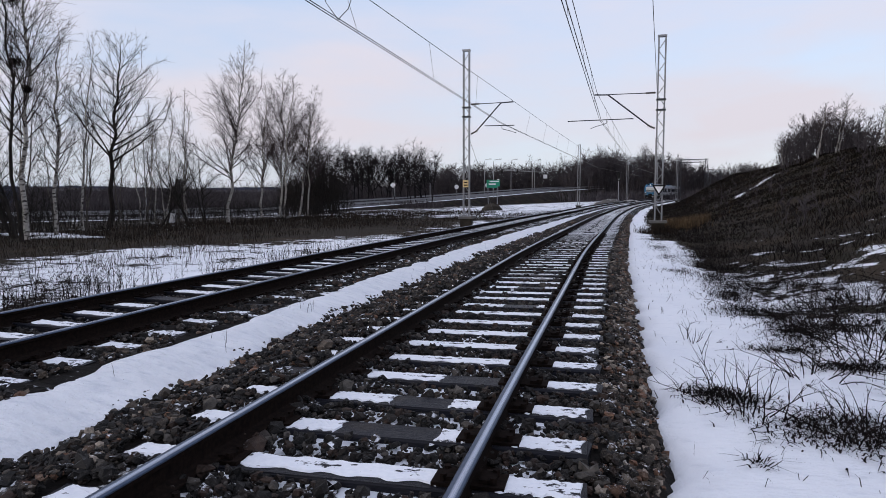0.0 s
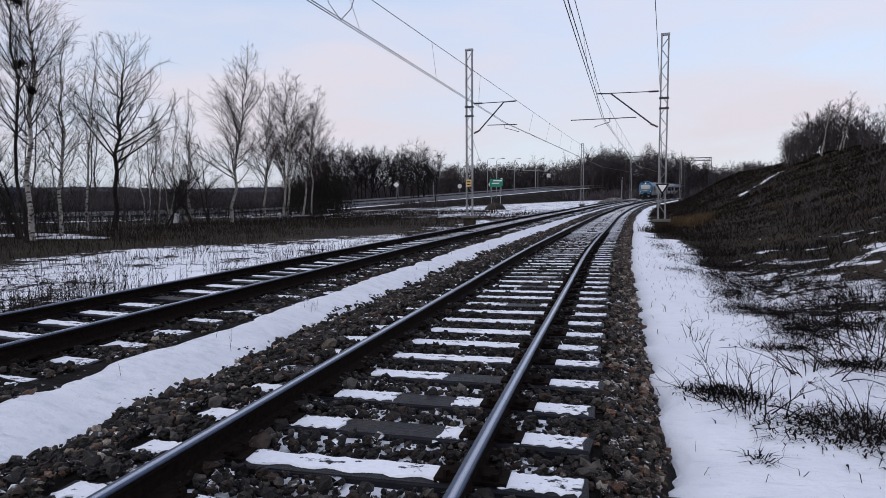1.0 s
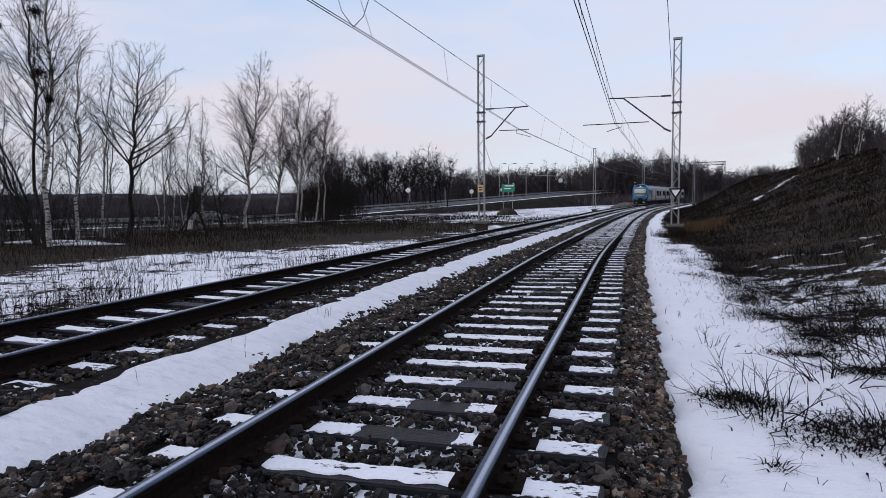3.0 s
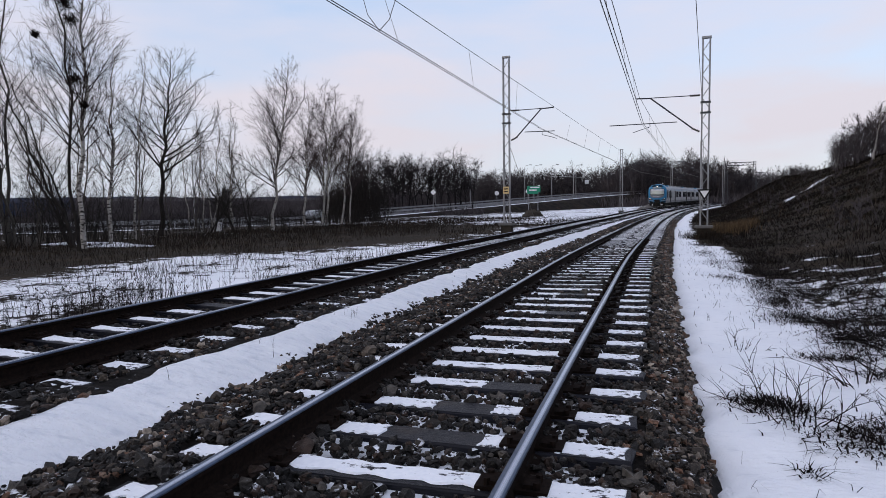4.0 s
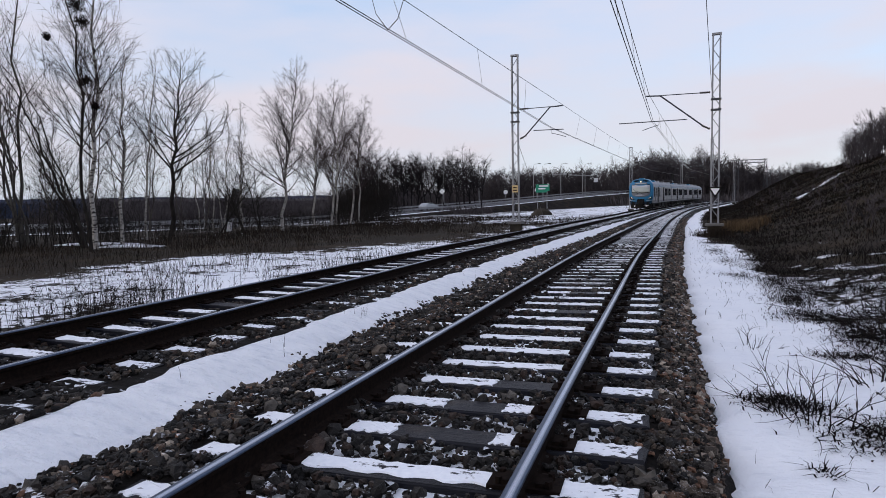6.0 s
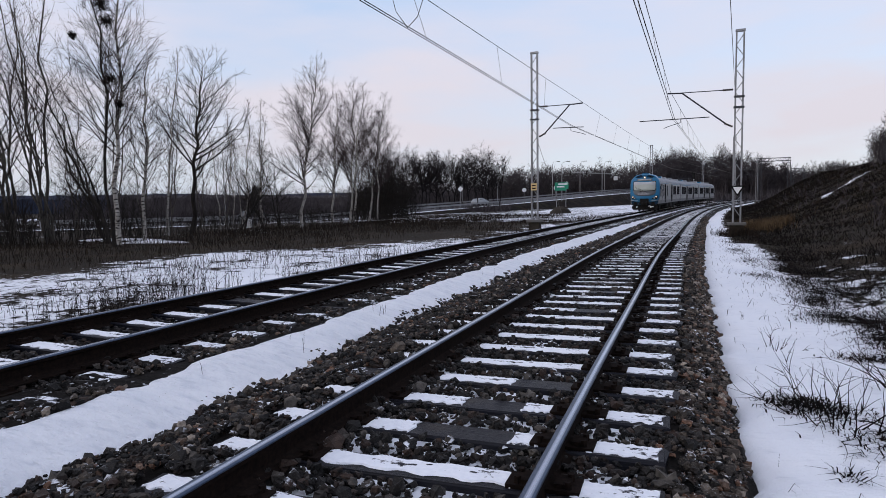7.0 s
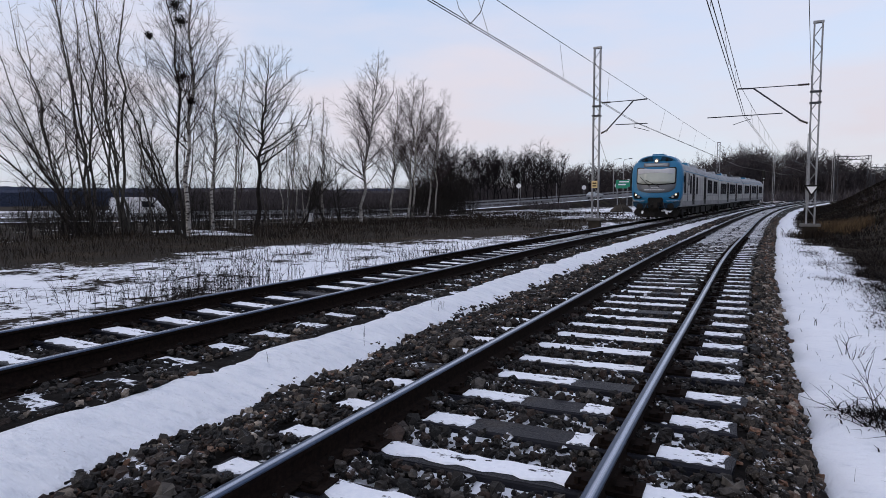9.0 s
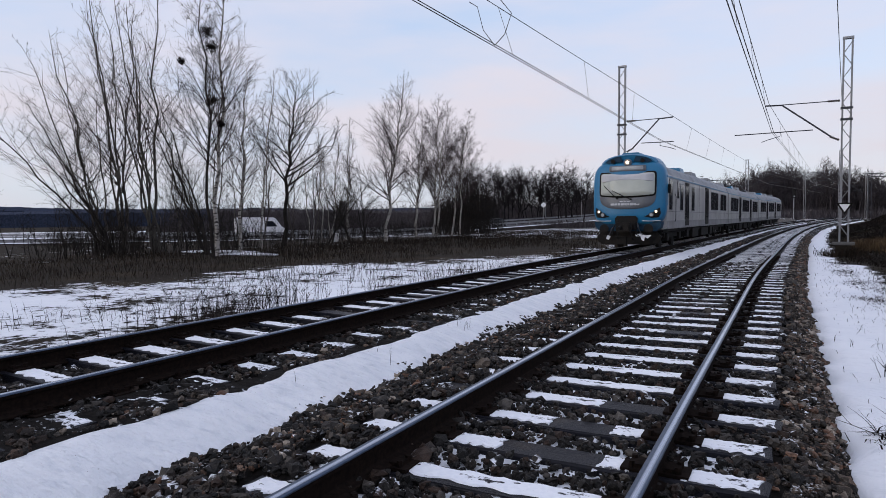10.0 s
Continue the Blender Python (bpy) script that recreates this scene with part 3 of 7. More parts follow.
def build_stones():
    rnd = np.random.RandomState(5)
    bands = [  # lateral from, to, along from, to, per square metre, size
        (-2.0, -1.2, 0.8, 9, 950, 0.028), (-1.95, -1.2, 9, 26, 420, 0.031), (-1.95, -1.2, 26, 60, 160, 0.04),
        (-1.3, 1.3, 1.5, 9, 620, 0.026), (-1.3, 1.3, 9, 22, 260, 0.029),
        (1.2, 2.35, 0.8, 10, 950, 0.028), (1.2, 2.2, 10, 28, 400, 0.031), (1.2, 2.1, 28, 60, 100, 0.04),
        (2.45, 2.95, 1.5, 26, 620, 0.029), (2.8, 5.5, 1.5, 10, 430, 0.029), (2.8, 5.5, 10, 22, 200, 0.03), (5.4, 6.9, 4, 30, 160, 0.033),
        (-1.95, -1.2, -8, 0.8, 260, 0.034), (-1.3, 1.3, -8, 1.5, 180, 0.034), (1.2, 2.35, -8, 0.8, 260, 0.034), (2.8, 5.5, -8, 1.5, 120, 0.034)]
    rows = []
    for o0, o1, s0, s1, d, sz in bands:
        n = int((o1 - o0) * (s1 - s0) * d)
        s, o = rnd.uniform(s0, s1, n), rnd.uniform(o0, o1, n)
        edge = 0.12 * wobble(s, s * 0, 3.1, 8) + 0.08 * wobble(s, s * 0, 9, 9)
        keep = np.ones(n, bool)
        if o0 < -1.5:
            keep = o > -1.84 + 0.8 * edge
        if o0 == 1.2:
            keep = o < 2.17 + edge - 0.1 * (1 - smooth(3.5, 9, s))
        if o0 == 2.45:
            keep = o > 2.7 + edge + 0.03 * (1 - smooth(3.5, 10, s))
        if o0 == 2.8:
            keep = o > 2.7 + edge + 0.03 * (1 - smooth(3.5, 10, s))
        s, o = s[keep], o[keep]
        z = np.interp(o, PROF_O, PROF_Z) + rnd.uniform(-0.03, 0.03, len(s))
        size = 0.86 * sz * np.exp(rnd.normal(0, 0.36, len(s)))
        rows.append(np.stack([s, o, z, size], 1))
    spots = np.concatenate(rows)
    # keep the sleepers' tops free
    ph = (spots[:, 0] - SL0[0]) / PITCH
    fr = np.abs(ph - np.round(ph)) * PITCH
    on1 = (np.abs(spots[:, 1]) < 1.41) & (fr < 0.15)
    ph = (spots[:, 0] - SL0[1]) / PITCH
    fr = np.abs(ph - np.round(ph)) * PITCH
    on2 = (np.abs(spots[:, 1] - OFF2) < 1.41) & (fr < 0.15)
    spots = spots[~(on1 | on2)]
    inside = (np.abs(spots[:, 1]) < 1.28) | (np.abs(spots[:, 1] - OFF2) < 1.28)
    inside |= (spots[:, 1] < 0) & (rnd.uniform(-1.62, -1.25, len(spots)) < spots[:, 1])
    inside |= (spots[:, 1] > 0) & (spots[:, 1] < 3.0) & (rnd.uniform(0, 1, len(spots)) < 0.72)
    spots[:, 2] += 0.03 * (np.abs(spots[:, 1]) < 1.5)
    # the shoulder's nearest stretch, stone by stone
    single = ~inside & (spots[:, 1] < -1.2) & (spots[:, 0] > 3.0) & (spots[:, 0] < 3.62)
    pieces = np.flatnonzero(single)[:300]
    single[:] = False
    single[pieces] = True
    shapes = stone_shapes(14, rnd, True)
    meshes = []
    for v in shapes:
        me = bpy.data.meshes.new("stone")
        me.from_pydata((v * (1.15, 0.95, 0.78)).tolist(), [], LUMP_F.tolist())
        me.materials.append(M["stone"])
        meshes.append(me)
    for k in pieces:
        s, o, z, size = spots[k]
        st = new("stone", meshes[rnd.randint(14)])
        st.parent = BED
        st.matrix_basis = Matrix.Translation(at(s, o, z)) @ Matrix.Rotation(rnd.uniform(0, 6.283), 4, "Z") @ Matrix.Rotation(rnd.uniform(-1, 1), 4, "X") @ Matrix.Diagonal((size * rnd.uniform(0.8, 1.3), size, size * rnd.uniform(0.8, 1.2), 1))
    near = (spots[:, 0] > 1.5) & (spots[:, 0] < 9.5)
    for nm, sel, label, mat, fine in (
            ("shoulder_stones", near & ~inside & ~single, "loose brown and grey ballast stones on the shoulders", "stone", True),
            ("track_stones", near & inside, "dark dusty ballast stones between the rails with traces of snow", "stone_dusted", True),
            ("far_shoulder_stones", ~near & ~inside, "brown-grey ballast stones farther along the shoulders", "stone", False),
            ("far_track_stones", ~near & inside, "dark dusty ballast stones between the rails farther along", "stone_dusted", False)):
        scatter_stones(nm, spots[sel], label, mat, fine)


SL0 = (3.08, 3.07)
PITCH = 0.5992


def ragged(x0, x1, y0, y1, z, rnd):
    """A thin sheet of settled snow with an uneven rim."""
    g = Geo()
    n = 22
    rim = []
    for k in range(n):
        rim.append((x0 + (x1 - x0) * k / n, y0 + 0.012 + 0.016 * math.sin(k * 1.3 + x0 * 9) + rnd.uniform(0, 0.02)))
    for k in range(4):
        rim.append((x1 - rnd.uniform(0, 0.03), y0 + (y1 - y0) * k / 4))
    for k in range(n):
        rim.append((x1 - (x1 - x0) * k / n, y1 - rnd.uniform(0, 0.025)))
    for k in range(4):
        rim.append((x0 + rnd.uniform(0, 0.03), y1 - (y1 - y0) * k / 4))
    m = len(rim)
    cx, cy = (x0 + x1) / 2, (y0 + y1) / 2
    lo = [(x, y, z) for x, y in rim]
    hi = [(x + (cx - x) * 0.02, y + (cy - y) * 0.12, z + 0.008 + rnd.uniform(-0.003, 0.003)) for x, y in rim]
    g.add(lo + hi, [(k, (k + 1) % m, m + (k + 1) % m, m + k) for k in range(m)] + [tuple(range(m, 2 * m))])
    return g


def build_tracks():
    rnd = random.Random(4)
    wood = []
    for k in range(4):
        bm = bmesh.new()
        bmesh.ops.create_cube(bm, size=1.0)
        bmesh.ops.scale(bm, vec=(2.7, 0.245, 0.15), verts=bm.verts)
        bmesh.ops.translate(bm, vec=(0, 0, -0.24), verts=bm.verts)
        bmesh.ops.bevel(bm, geom=bm.edges[:], offset=0.012, segments=1, affect="EDGES")
        for vv in bm.verts:
            vv.co += Vector((rnd.uniform(-0.012, 0.012), rnd.uniform(-0.008, 0.008), rnd.uniform(-0.004, 0.004)))
        me = bpy.data.meshes.new("sleeper")
        bm.to_mesh(me)
        bm.free()
        me.materials.append(M["wood"])
        wood.append(me)
    # snow lying on the sleepers: whole, broken in the middle, ends only
    caps = []
    for k in range(7):
        g = Geo()
        z = -0.166
        if k in (0, 1, 2):
            runs = [(-0.62, 0.60)]
        elif k in (3, 4):
            cut = rnd.uniform(-0.25, 0.05)
            runs = [(-0.62, cut), (cut + rnd.uniform(0.35, 0.5), 0.6)]
        elif k == 5:
            runs = [(-0.62, -0.22), (0.42, 0.62)]
        else:
            runs = [(-0.6, 0.1)]
        runs += [(-1.33, -0.86)] if k != 6 else []
        runs += [(0.86, 1.32)]
        for a, b in runs:
            e = rnd.uniform(0.0, 0.03)
            q = ragged(a, b, -0.115 + e, 0.115, z, rnd)
            g.add(q.v, q.f)
        caps.append(g.mesh("snow", M["thin_snow"]))
    # thinner remains farther along
    for k in range(6):
        g = Geo()
        x = -0.62
        while x < 0.5:
            ln = rnd.uniform(0.5, 1.3)
            q = ragged(x, min(x + ln, 0.62), rnd.uniform(-0.03, 0.045), 0.115, -0.166, rnd)
            g.add(q.v, q.f)
            x += ln + rnd.uniform(0.05, 0.16)
        for a, b in ((-1.33, -0.88), (0.87, 1.32)):
            q = ragged(a, b, rnd.uniform(-0.09, 0.0), 0.115, -0.166, rnd)
            g.add(q.v, q.f)
        caps.append(g.mesh("snow", M["thin_snow"]))
    plate = Geo()
    plate.box(-0.19, 0.19, -0.085, 0.085, -0.17, -0.148)
    for px, py in ((-0.13, -0.05), (0.13, 0.05), (-0.13, 0.05), (0.13, -0.05)):
        plate.tube([(px, py, -0.148), (px, py, -0.11)], 0.02, 6)
    for px in (-0.1, 0.1):
        plate.box(px - 0.04, px + 0.04, -0.06, 0.06, -0.148, -0.125)
    plate = plate.mesh("tie_plate", M["rail"])
    # rail section, x across, z up, head at z = 0
    foot = [(-0.075, -0.172), (0.075, -0.172), (0.075, -0.161), (0.02, -0.148), (0.0085, -0.135), (0.0085, -0.05), (0.034, -0.037), (0.036, -0.009),
            (-0.036, -0.009), (-0.034, -0.037), (-0.0085, -0.05), (-0.0085, -0.135), (-0.02, -0.148), (-0.075, -0.161)]
    head = [(0.0365, -0.014), (0.0358, -0.008), (0.033, -0.0035), (0.027, -0.001), (0.018, 0.0003), (0.009, 0.0009), (0, 0.0011),
            (-0.009, 0.0009), (-0.018, 0.0003), (-0.027, -0.001), (-0.033, -0.0035), (-0.0358, -0.008), (-0.0365, -0.014)]
    for tr in (0, 1):
        mid = OFF2 * tr
        track = tagged(new("railway_track"), "ballasted railway track with worn steel rails and snow-dusted wooden sleepers" if tr == 0 else
                       "second railway track beside it with dark sleepers and less snow", "railway track", "parallel tracks", "structure")
        ss = axis((-30, 0, 2), (0, 60, 0.5), (60, 215, 1.5))
        for side in (-0.7525, 0.7525):
            for sect, mt, nm in ((foot, "rail", "rail"), (head, "railhead", "railhead")):
                g = Geo()
                n = len(sect)
                vs, fs = [], []
                for s in ss:
                    p = at(s, mid + side, tilt(tr, mid + side))
                    h = heading(s)
                    for x, z in sect:
                        vs.append((p.x + math.cos(h) * x, p.y + math.sin(h) * x, p.z + z))
                closed = n if nm == "rail" else n - 1
                for i in range(len(ss) - 1):
                    for k in range(closed):
                        fs.append((i * n + k, i * n + (k + 1) % n, (i + 1) * n + (k + 1) % n, (i + 1) * n + k))
                g.add(vs, fs)
                r = part(nm, g, M[mt], track, "shiny worn running surface" if nm == "railhead" else "dark rusty rail web and foot", nm == "railhead")
                if nm == "railhead":
                    for an, val in (("across", np.tile([x / 0.0365 for x, _ in sect], len(ss))), ("run", np.repeat(ss, n))):
                        av = r.data.attributes.new(an, "FLOAT", "POINT")
                        av.data.foreach_set("value", np.asarray(val, np.float32))
                if nm == "rail":
                    rail_ob = r
                else:
                    r.parent = rail_ob
        far = Geo()
        i = -44
        while True:
            s = SL0[tr] + i * PITCH
            i += 1
            if s > 205:
                break
            z0 = tilt(tr, mid)
            bank = math.atan(0.0157 if tr == 0 else -0.0198)
            m = lay(s, mid, z0) @ Matrix.Rotation(-bank, 4, "Y") @ Matrix.Rotation(rnd.uniform(-0.012, 0.012), 4, "Z") @ Matrix.Translation((rnd.uniform(-0.025, 0.025), 0, 0))
            if s < 72:
                sl = new("sleeper", wood[rnd.randrange(4)])
                sl.parent = track
                sl.matrix_basis = m
                pick = rnd.choices(range(7), (6, 6, 6, 2.5, 2.5, 0.8, 0.6) if tr == 0 else (4, 4, 4, 2, 2, 1, 1))[0]
                if tr == 0 and i - 1 in (0, 1, 2, 3):
                    pick = (0, 5, 3, 6)[i - 1]
                if s > 9 and rnd.random() < min(0.85, (s - 6) / 14):
                    pick = 7 + rnd.randrange(6)
                if not (tr == 1 and rnd.random() < 0.08):
                    cp = new("snow", caps[pick])
                    cp.parent = sl
                if s < 26:
                    for side in (-0.7525, 0.7525):
                        pl = new("tie_plate", plate)
                        pl.parent = sl
                        pl.matrix_basis = Matrix.Translation((side, 0, 0.003))
            else:
                far.box(-1.29, 1.29, -0.12, 0.12, -0.31, -0.165, 0, m)
                if rnd.random() < 0.75:
                    far.box(-0.62, rnd.uniform(0.3, 0.62), rnd.uniform(0.0, 0.06), 0.11, -0.164, -0.15, 1, m)
                    far.box(0.9, 1.26, -0.11, 0.11, -0.164, -0.15, 1, m)
                    far.box(-1.26, -0.9, -0.11, 0.11, -0.164, -0.15, 1, m)
        ob = part("sleepers", far, [M["wood"], M["snow"]], track)
        tagged(ob, kind="stuff")


def build_snow_strip():
    """The bank of snow that lies in the trough between the tracks."""
    ss = axis((-20, 1, 1), (1, 26, 0.1), (26, 70, 0.4), (70, 110, 1.5))
    cols = 15
    vs, fs = [], []
    for s in ss:
        e0 = 2.0 + 0.07 * float(wobble(np.array([s]), np.array([0.0]), 1.3, 21)[0]) + 0.05 * float(wobble(np.array([s]), np.array([0.0]), 7, 22)[0])
        e1 = 2.74 + 0.06 * float(wobble(np.array([s]), np.array([0.0]), 1.6, 23)[0]) + 0.06 * float(wobble(np.array([s]), np.array([0.0]), 8, 24)[0])
        e1 += 0.03 * float(1 - smooth(3.5, 10, np.array([s]))[0])
        e0 -= 0.1 * float(1 - smooth(3.5, 9, np.array([s]))[0])
        thin = 0.27 * float(smooth(24, 58, np.array([s]))[0])
        e0, e1 = e0 + thin, e1 - thin
        for k in range(cols):
            u = k / (cols - 1)
            o = e0 + (e1 - e0) * u
            crown = (1 - abs(2 * u - 1) ** 3)
            z = np.interp(o, PROF_O, PROF_Z) - 0.045 + 0.095 * crown + 0.009 * float(wobble(np.array([s * 0.8]), np.array([o * 0.7]), 5, 27)[0]) + 0.012 * float(wobble(np.array([s]), np.array([o]), 9, 25)[0])
            vs.append(at(s, o, z))
    for i in range(len(ss) - 1):
        for k in range(cols - 1):
            fs.append((i * cols + k, i * cols + k + 1, (i + 1) * cols + k + 1, (i + 1) * cols + k))
    g = Geo().add(vs, fs)
    ob = new("snow_bank", g.mesh("snow_bank", M["snow"], True))
    tagged(ob, "long bank of old snow lying between the tracks", "snow", kind="structure")


BED = build_bed()
build_snow_strip()
build_tracks()
build_stones()


# ---------------------------------------------------------------- overhead line
def lattice_mast(s, o, height, base_z, width=0.35, depth=0.16, label=""):
    ob = tagged(new("catenary_mast"), label or "grey lattice steel mast carrying the overhead line", "catenary mast", "catenary masts")
    ob.matrix_basis = lay(s, o, base_z)
    for sx in (-1, 1):
        leg = Geo()
        x = sx * width / 2
        leg.box(x - 0.014, x + 0.014, -depth / 2, depth / 2, -0.3, height)
        leg.box(x - sx * 0.032 - 0.02, x - sx * 0.032 + 0.02, -depth / 2 - 0.004, -depth / 2 + 0.012, 0.0, height)
        leg.box(x - sx * 0.032 - 0.02, x - sx * 0.032 + 0.02, depth / 2 - 0.012, depth / 2 + 0.004, 0.0, height)
        part("leg", leg, M["galv"], ob)
    step = 0.52
    n = int((height - 0.3) / step)
    for k in range(n):
        z = 0.25 + k * step
        a = -1 if k % 2 else 1
        g = Geo()
        g.bar((a * width / 2, -depth / 2, z), (-a * width / 2, -depth / 2, z + step), 0.024)
        part("lacing", g, M["galv"], ob)
    g = Geo().box(-width / 2 - 0.03, width / 2 + 0.03, -depth / 2 - 0.02, depth / 2 + 0.02, height - 0.08, height + 0.01)
    part("cap", g, M["galv"], ob)
    me = bevel_box("foundation", M["concrete"], -0.4, 0.4, -0.3, 0.3, -0.1, 0.03, 0.03, 2)
    part("footing", bevel_box("footing", M["soil"], -0.3, 0.3, -0.22, 0.22, -1.2, -0.1, 0.04, 2), None, ob, "soil-coloured footing under the foundation")
    part("foundation", me, None, ob)
    for z in (height * 0.655, height * 0.6):
        g = Geo().box(-width / 2 - 0.05, width / 2 + 0.05, -depth / 2 - 0.05, depth / 2 + 0.05, z, z + 0.07)
        part("clamp", g, M["darksteel"], ob)
    return ob


def ribbed(g, a, b, r=0.06, rings=5):
    a, b = Vector(a), Vector(b)
    pts, rad = [], []
    for k in range(rings * 2 + 1):
        pts.append(a + (b - a) * k / (rings * 2))
        rad.append(r if k % 2 else r * 0.45)
    g.tube(pts, rad, 8)


def cantilever(ob, reach, z_tie, z_low, z_wire, back, sgn, zig):
    """A bracket on a mast: tie, strut, steady arm; sgn is the side of the track in the mast's x."""
    x0 = sgn * 0.25
    arm = Geo()
    arm.tube([(x0 + sgn * 0.45, 0, z_tie), (sgn * reach, 0, z_tie + 0.02)], 0.022, 6)
    part("tie_rod", arm, M["darksteel"], ob)
    ins = Geo()
    ribbed(ins, (x0, 0, z_tie), (x0 + sgn * 0.45, 0, z_tie))
    part("insulator", ins, M["insulator"], ob)
    st = Geo()
    st.tube([(x0 + sgn * 0.3, 0, z_low + 0.16), (sgn * (reach - 0.5), 0, z_tie), (sgn * (reach + 0.15), 0, z_tie + 0.03)], 0.035, 8)
    part("strut", st, M["darksteel"], ob)
    ins = Geo()
    ribbed(ins, (x0, 0, z_low), (x0 + sgn * 0.35, 0, z_low + 0.17))
    part("insulator", ins, M["insulator"], ob)
    reg = Geo()
    xa = sgn * (reach * 0.42)
    reg.tube([(xa, 0, z_wire + 0.42), (sgn * (reach + 0.1 + back), 0, z_wire + 0.4)], 0.024, 6)
    xd = sgn * (reach + zig - 0.45)
    reg.tube([(xd, 0, z_wire + 0.41), (xd, 0, z_wire + 0.24), (xd + sgn * 0.5, 0, z_wire + 0.1), (xd + sgn * 0.75, 0, z_wire + 0.01)], 0.016, 6)
    part("steady_arm", reg, M["darksteel"], ob)


def span(name, pts, r, label, sag=0.0):
    """A wire hung through the given points."""
    g = Geo()
    path = []
    for a, b in zip(pts[:-1], pts[1:]):
        for k in range(14):
            u = k / 14
            p = Vector(a).lerp(Vector(b), u)
            p.z -= sag * 4 * u * (1 - u)
            path.append(p)
    path.append(Vector(pts[-1]))
    g.tube(path, r, 4)
    return tagged(new(name, g.mesh(name, M["wire"])), label, "wire", "overhead wires")


WIRE_Z, MESS_Z = 5.1, 6.4


def build_overhead():
    right = lattice_mast(32, -3.09, 8.75, 0.18, label="grey lattice steel mast on a concrete foot below the heather bank")
    cantilever(right, 2.94, 6.1, 4.42, 4.5, 1.3, -1, 0.0)
    left = lattice_mast(32.6, 6.6, 8.75, 0.3, label="grey lattice steel mast with a small yellow plate at its foot")
    cantilever(left, 2.35, 5.93, 4.38, 4.36, 0.1, 1, 0.0)
    # plates on the masts
    me = bevel_box("number_plate", M["yellow"], -0.15, 0.15, -0.19, -0.17, 1.58, 1.95, 0.006, 1)
    pl = part("number_plate", me, None, left, "small yellow plate")
    bar = Geo().box(-0.1, 0.1, -0.196, -0.19, 1.66, 1.72).box(-0.1, 0.1, -0.196, -0.19, 1.8, 1.86)
    part("marking", bar, M["black"], pl)
    tri = Geo().prism([(-0.32, 1.72), (0.32, 1.72), (0, 1.2)], -0.235, -0.22)
    sg = part("warning_sign", tri, M["white"], right, "white triangle with a black border, point down")
    out = [(-0.32, 1.72), (0.32, 1.72), (0, 1.2)]
    inn = [(-0.2, 1.655), (0.2, 1.655), (0, 1.33)]
    rim = Geo().add([(x, -0.239, z) for x, z in out + inn], [(0, 1, 4, 3), (1, 2, 5, 4), (2, 0, 3, 5)])
    part("border", rim, M["black"], sg)
    for s, o, hgt, sgn, bz in ((87, -3.1, 8.7, -1, 0.0), (88, 7.0, 8.3, 1, 0.0), (-23, -3.0, 8.7, -1, 0.0), (-22, 7.0, 8.5, 1, 0.0), (140, -3.1, 8.7, -1, 0.0), (141, 7.0, 8.5, 1, 0.0)):
        mst = lattice_mast(s, o, hgt, bz)
        cantilever(mst, 2.9, 6.3, 4.8, WIRE_Z - 0.2, 0.6, sgn, 0.0)
    # wires over both tracks
    stops = (32, 87, 140)

    def hang(s1, o1, s2, o2, z, rest):
        """A wire that runs straight through two places, back to the mast behind, then on from mast to mast."""
        p, q = at(s1, o1, z), at(s2, o2, z)
        d = (p - q) / (s2 - s1)
        return [q + d * (s2 + 23), q + d * (s2 - 32)] + [at(s, o, z) for s, o in zip(stops[1:], rest)]

    for mid, low, high in ((0.0, hang(12.4, -0.43, 27, -0.36, WIRE_Z, (-0.3, -0.1)), hang(16.8, -0.3, 26.8, -0.19, MESS_Z, (-0.2, -0.1))),
                           (OFF2, hang(11, 4.3, 32.6, 4.58, WIRE_Z, (4.4, 4.2)), hang(15.5, 4.6, 33.8, 4.22, MESS_Z, (4.4, 4.2)))):
        for d in (-0.04, 0.04):
            span("contact_wire", [p + Vector((d, 0, 0)) for p in low], 0.011, "thin dark contact wire over the track")
        span("carrier_wire", high, 0.011, "thin dark carrier wire sagging between masts", 0.12)
        for a0, b0, a1, b1 in zip(low[:-1], low[1:], high[:-1], high[1:]):
            for k in range(1, 9):
                u = k / 9
                p, q = a0.lerp(b0, u), a1.lerp(b1, u)
                q.z -= 0.12 * 4 * u * (1 - u)
                g = Geo().tube([p, q], 0.006, 3)
                tagged(new("dropper", g.mesh("dropper", M["wire"])), "fine hanger between contact and carrier wire", "wire", "droppers")
    span("earth_wire", [at(16.8, -2.25, 6.4) + (at(16.8, -2.25, 6.4) - at(32, -2.9, 6.4)) * 2.6, at(32, -2.9, 6.4), at(87, -3.1, 6.6)], 0.009, "thin wire strung from mast to mast", 0.3)
    span("guy_cable", [at(32.6, 6.5, 4.6), at(44, 7.4, -0.3)], 0.01, "slanting cable from the mast to the ground")
    # jumper loop
    p = at(12.7, 4.32, WIRE_Z + 0.02)
    q = at(12.9, 4.6, MESS_Z - 0.2)
    g = Geo().tube([p, p + Vector((-0.25, 0, 0.35)), p + Vector((-0.4, 0.1, 0.9)), q + Vector((-0.4, 0, 0))], 0.009, 4)
    g.tube([p, p + Vector((0.22, 0, 0.22)), p + Vector((0.36, 0.1, 0.7)), q + Vector((0.3, 0, 0))], 0.009, 4)
    tagged(new("jumper_cable", g.mesh("jumper_cable", M["wire"])), "looped jumper cable hanging at the contact wire", "wire")


build_overhead()


# ---------------------------------------------------------------- the train
CAR_L, CAR_W = 20.9, 2.88


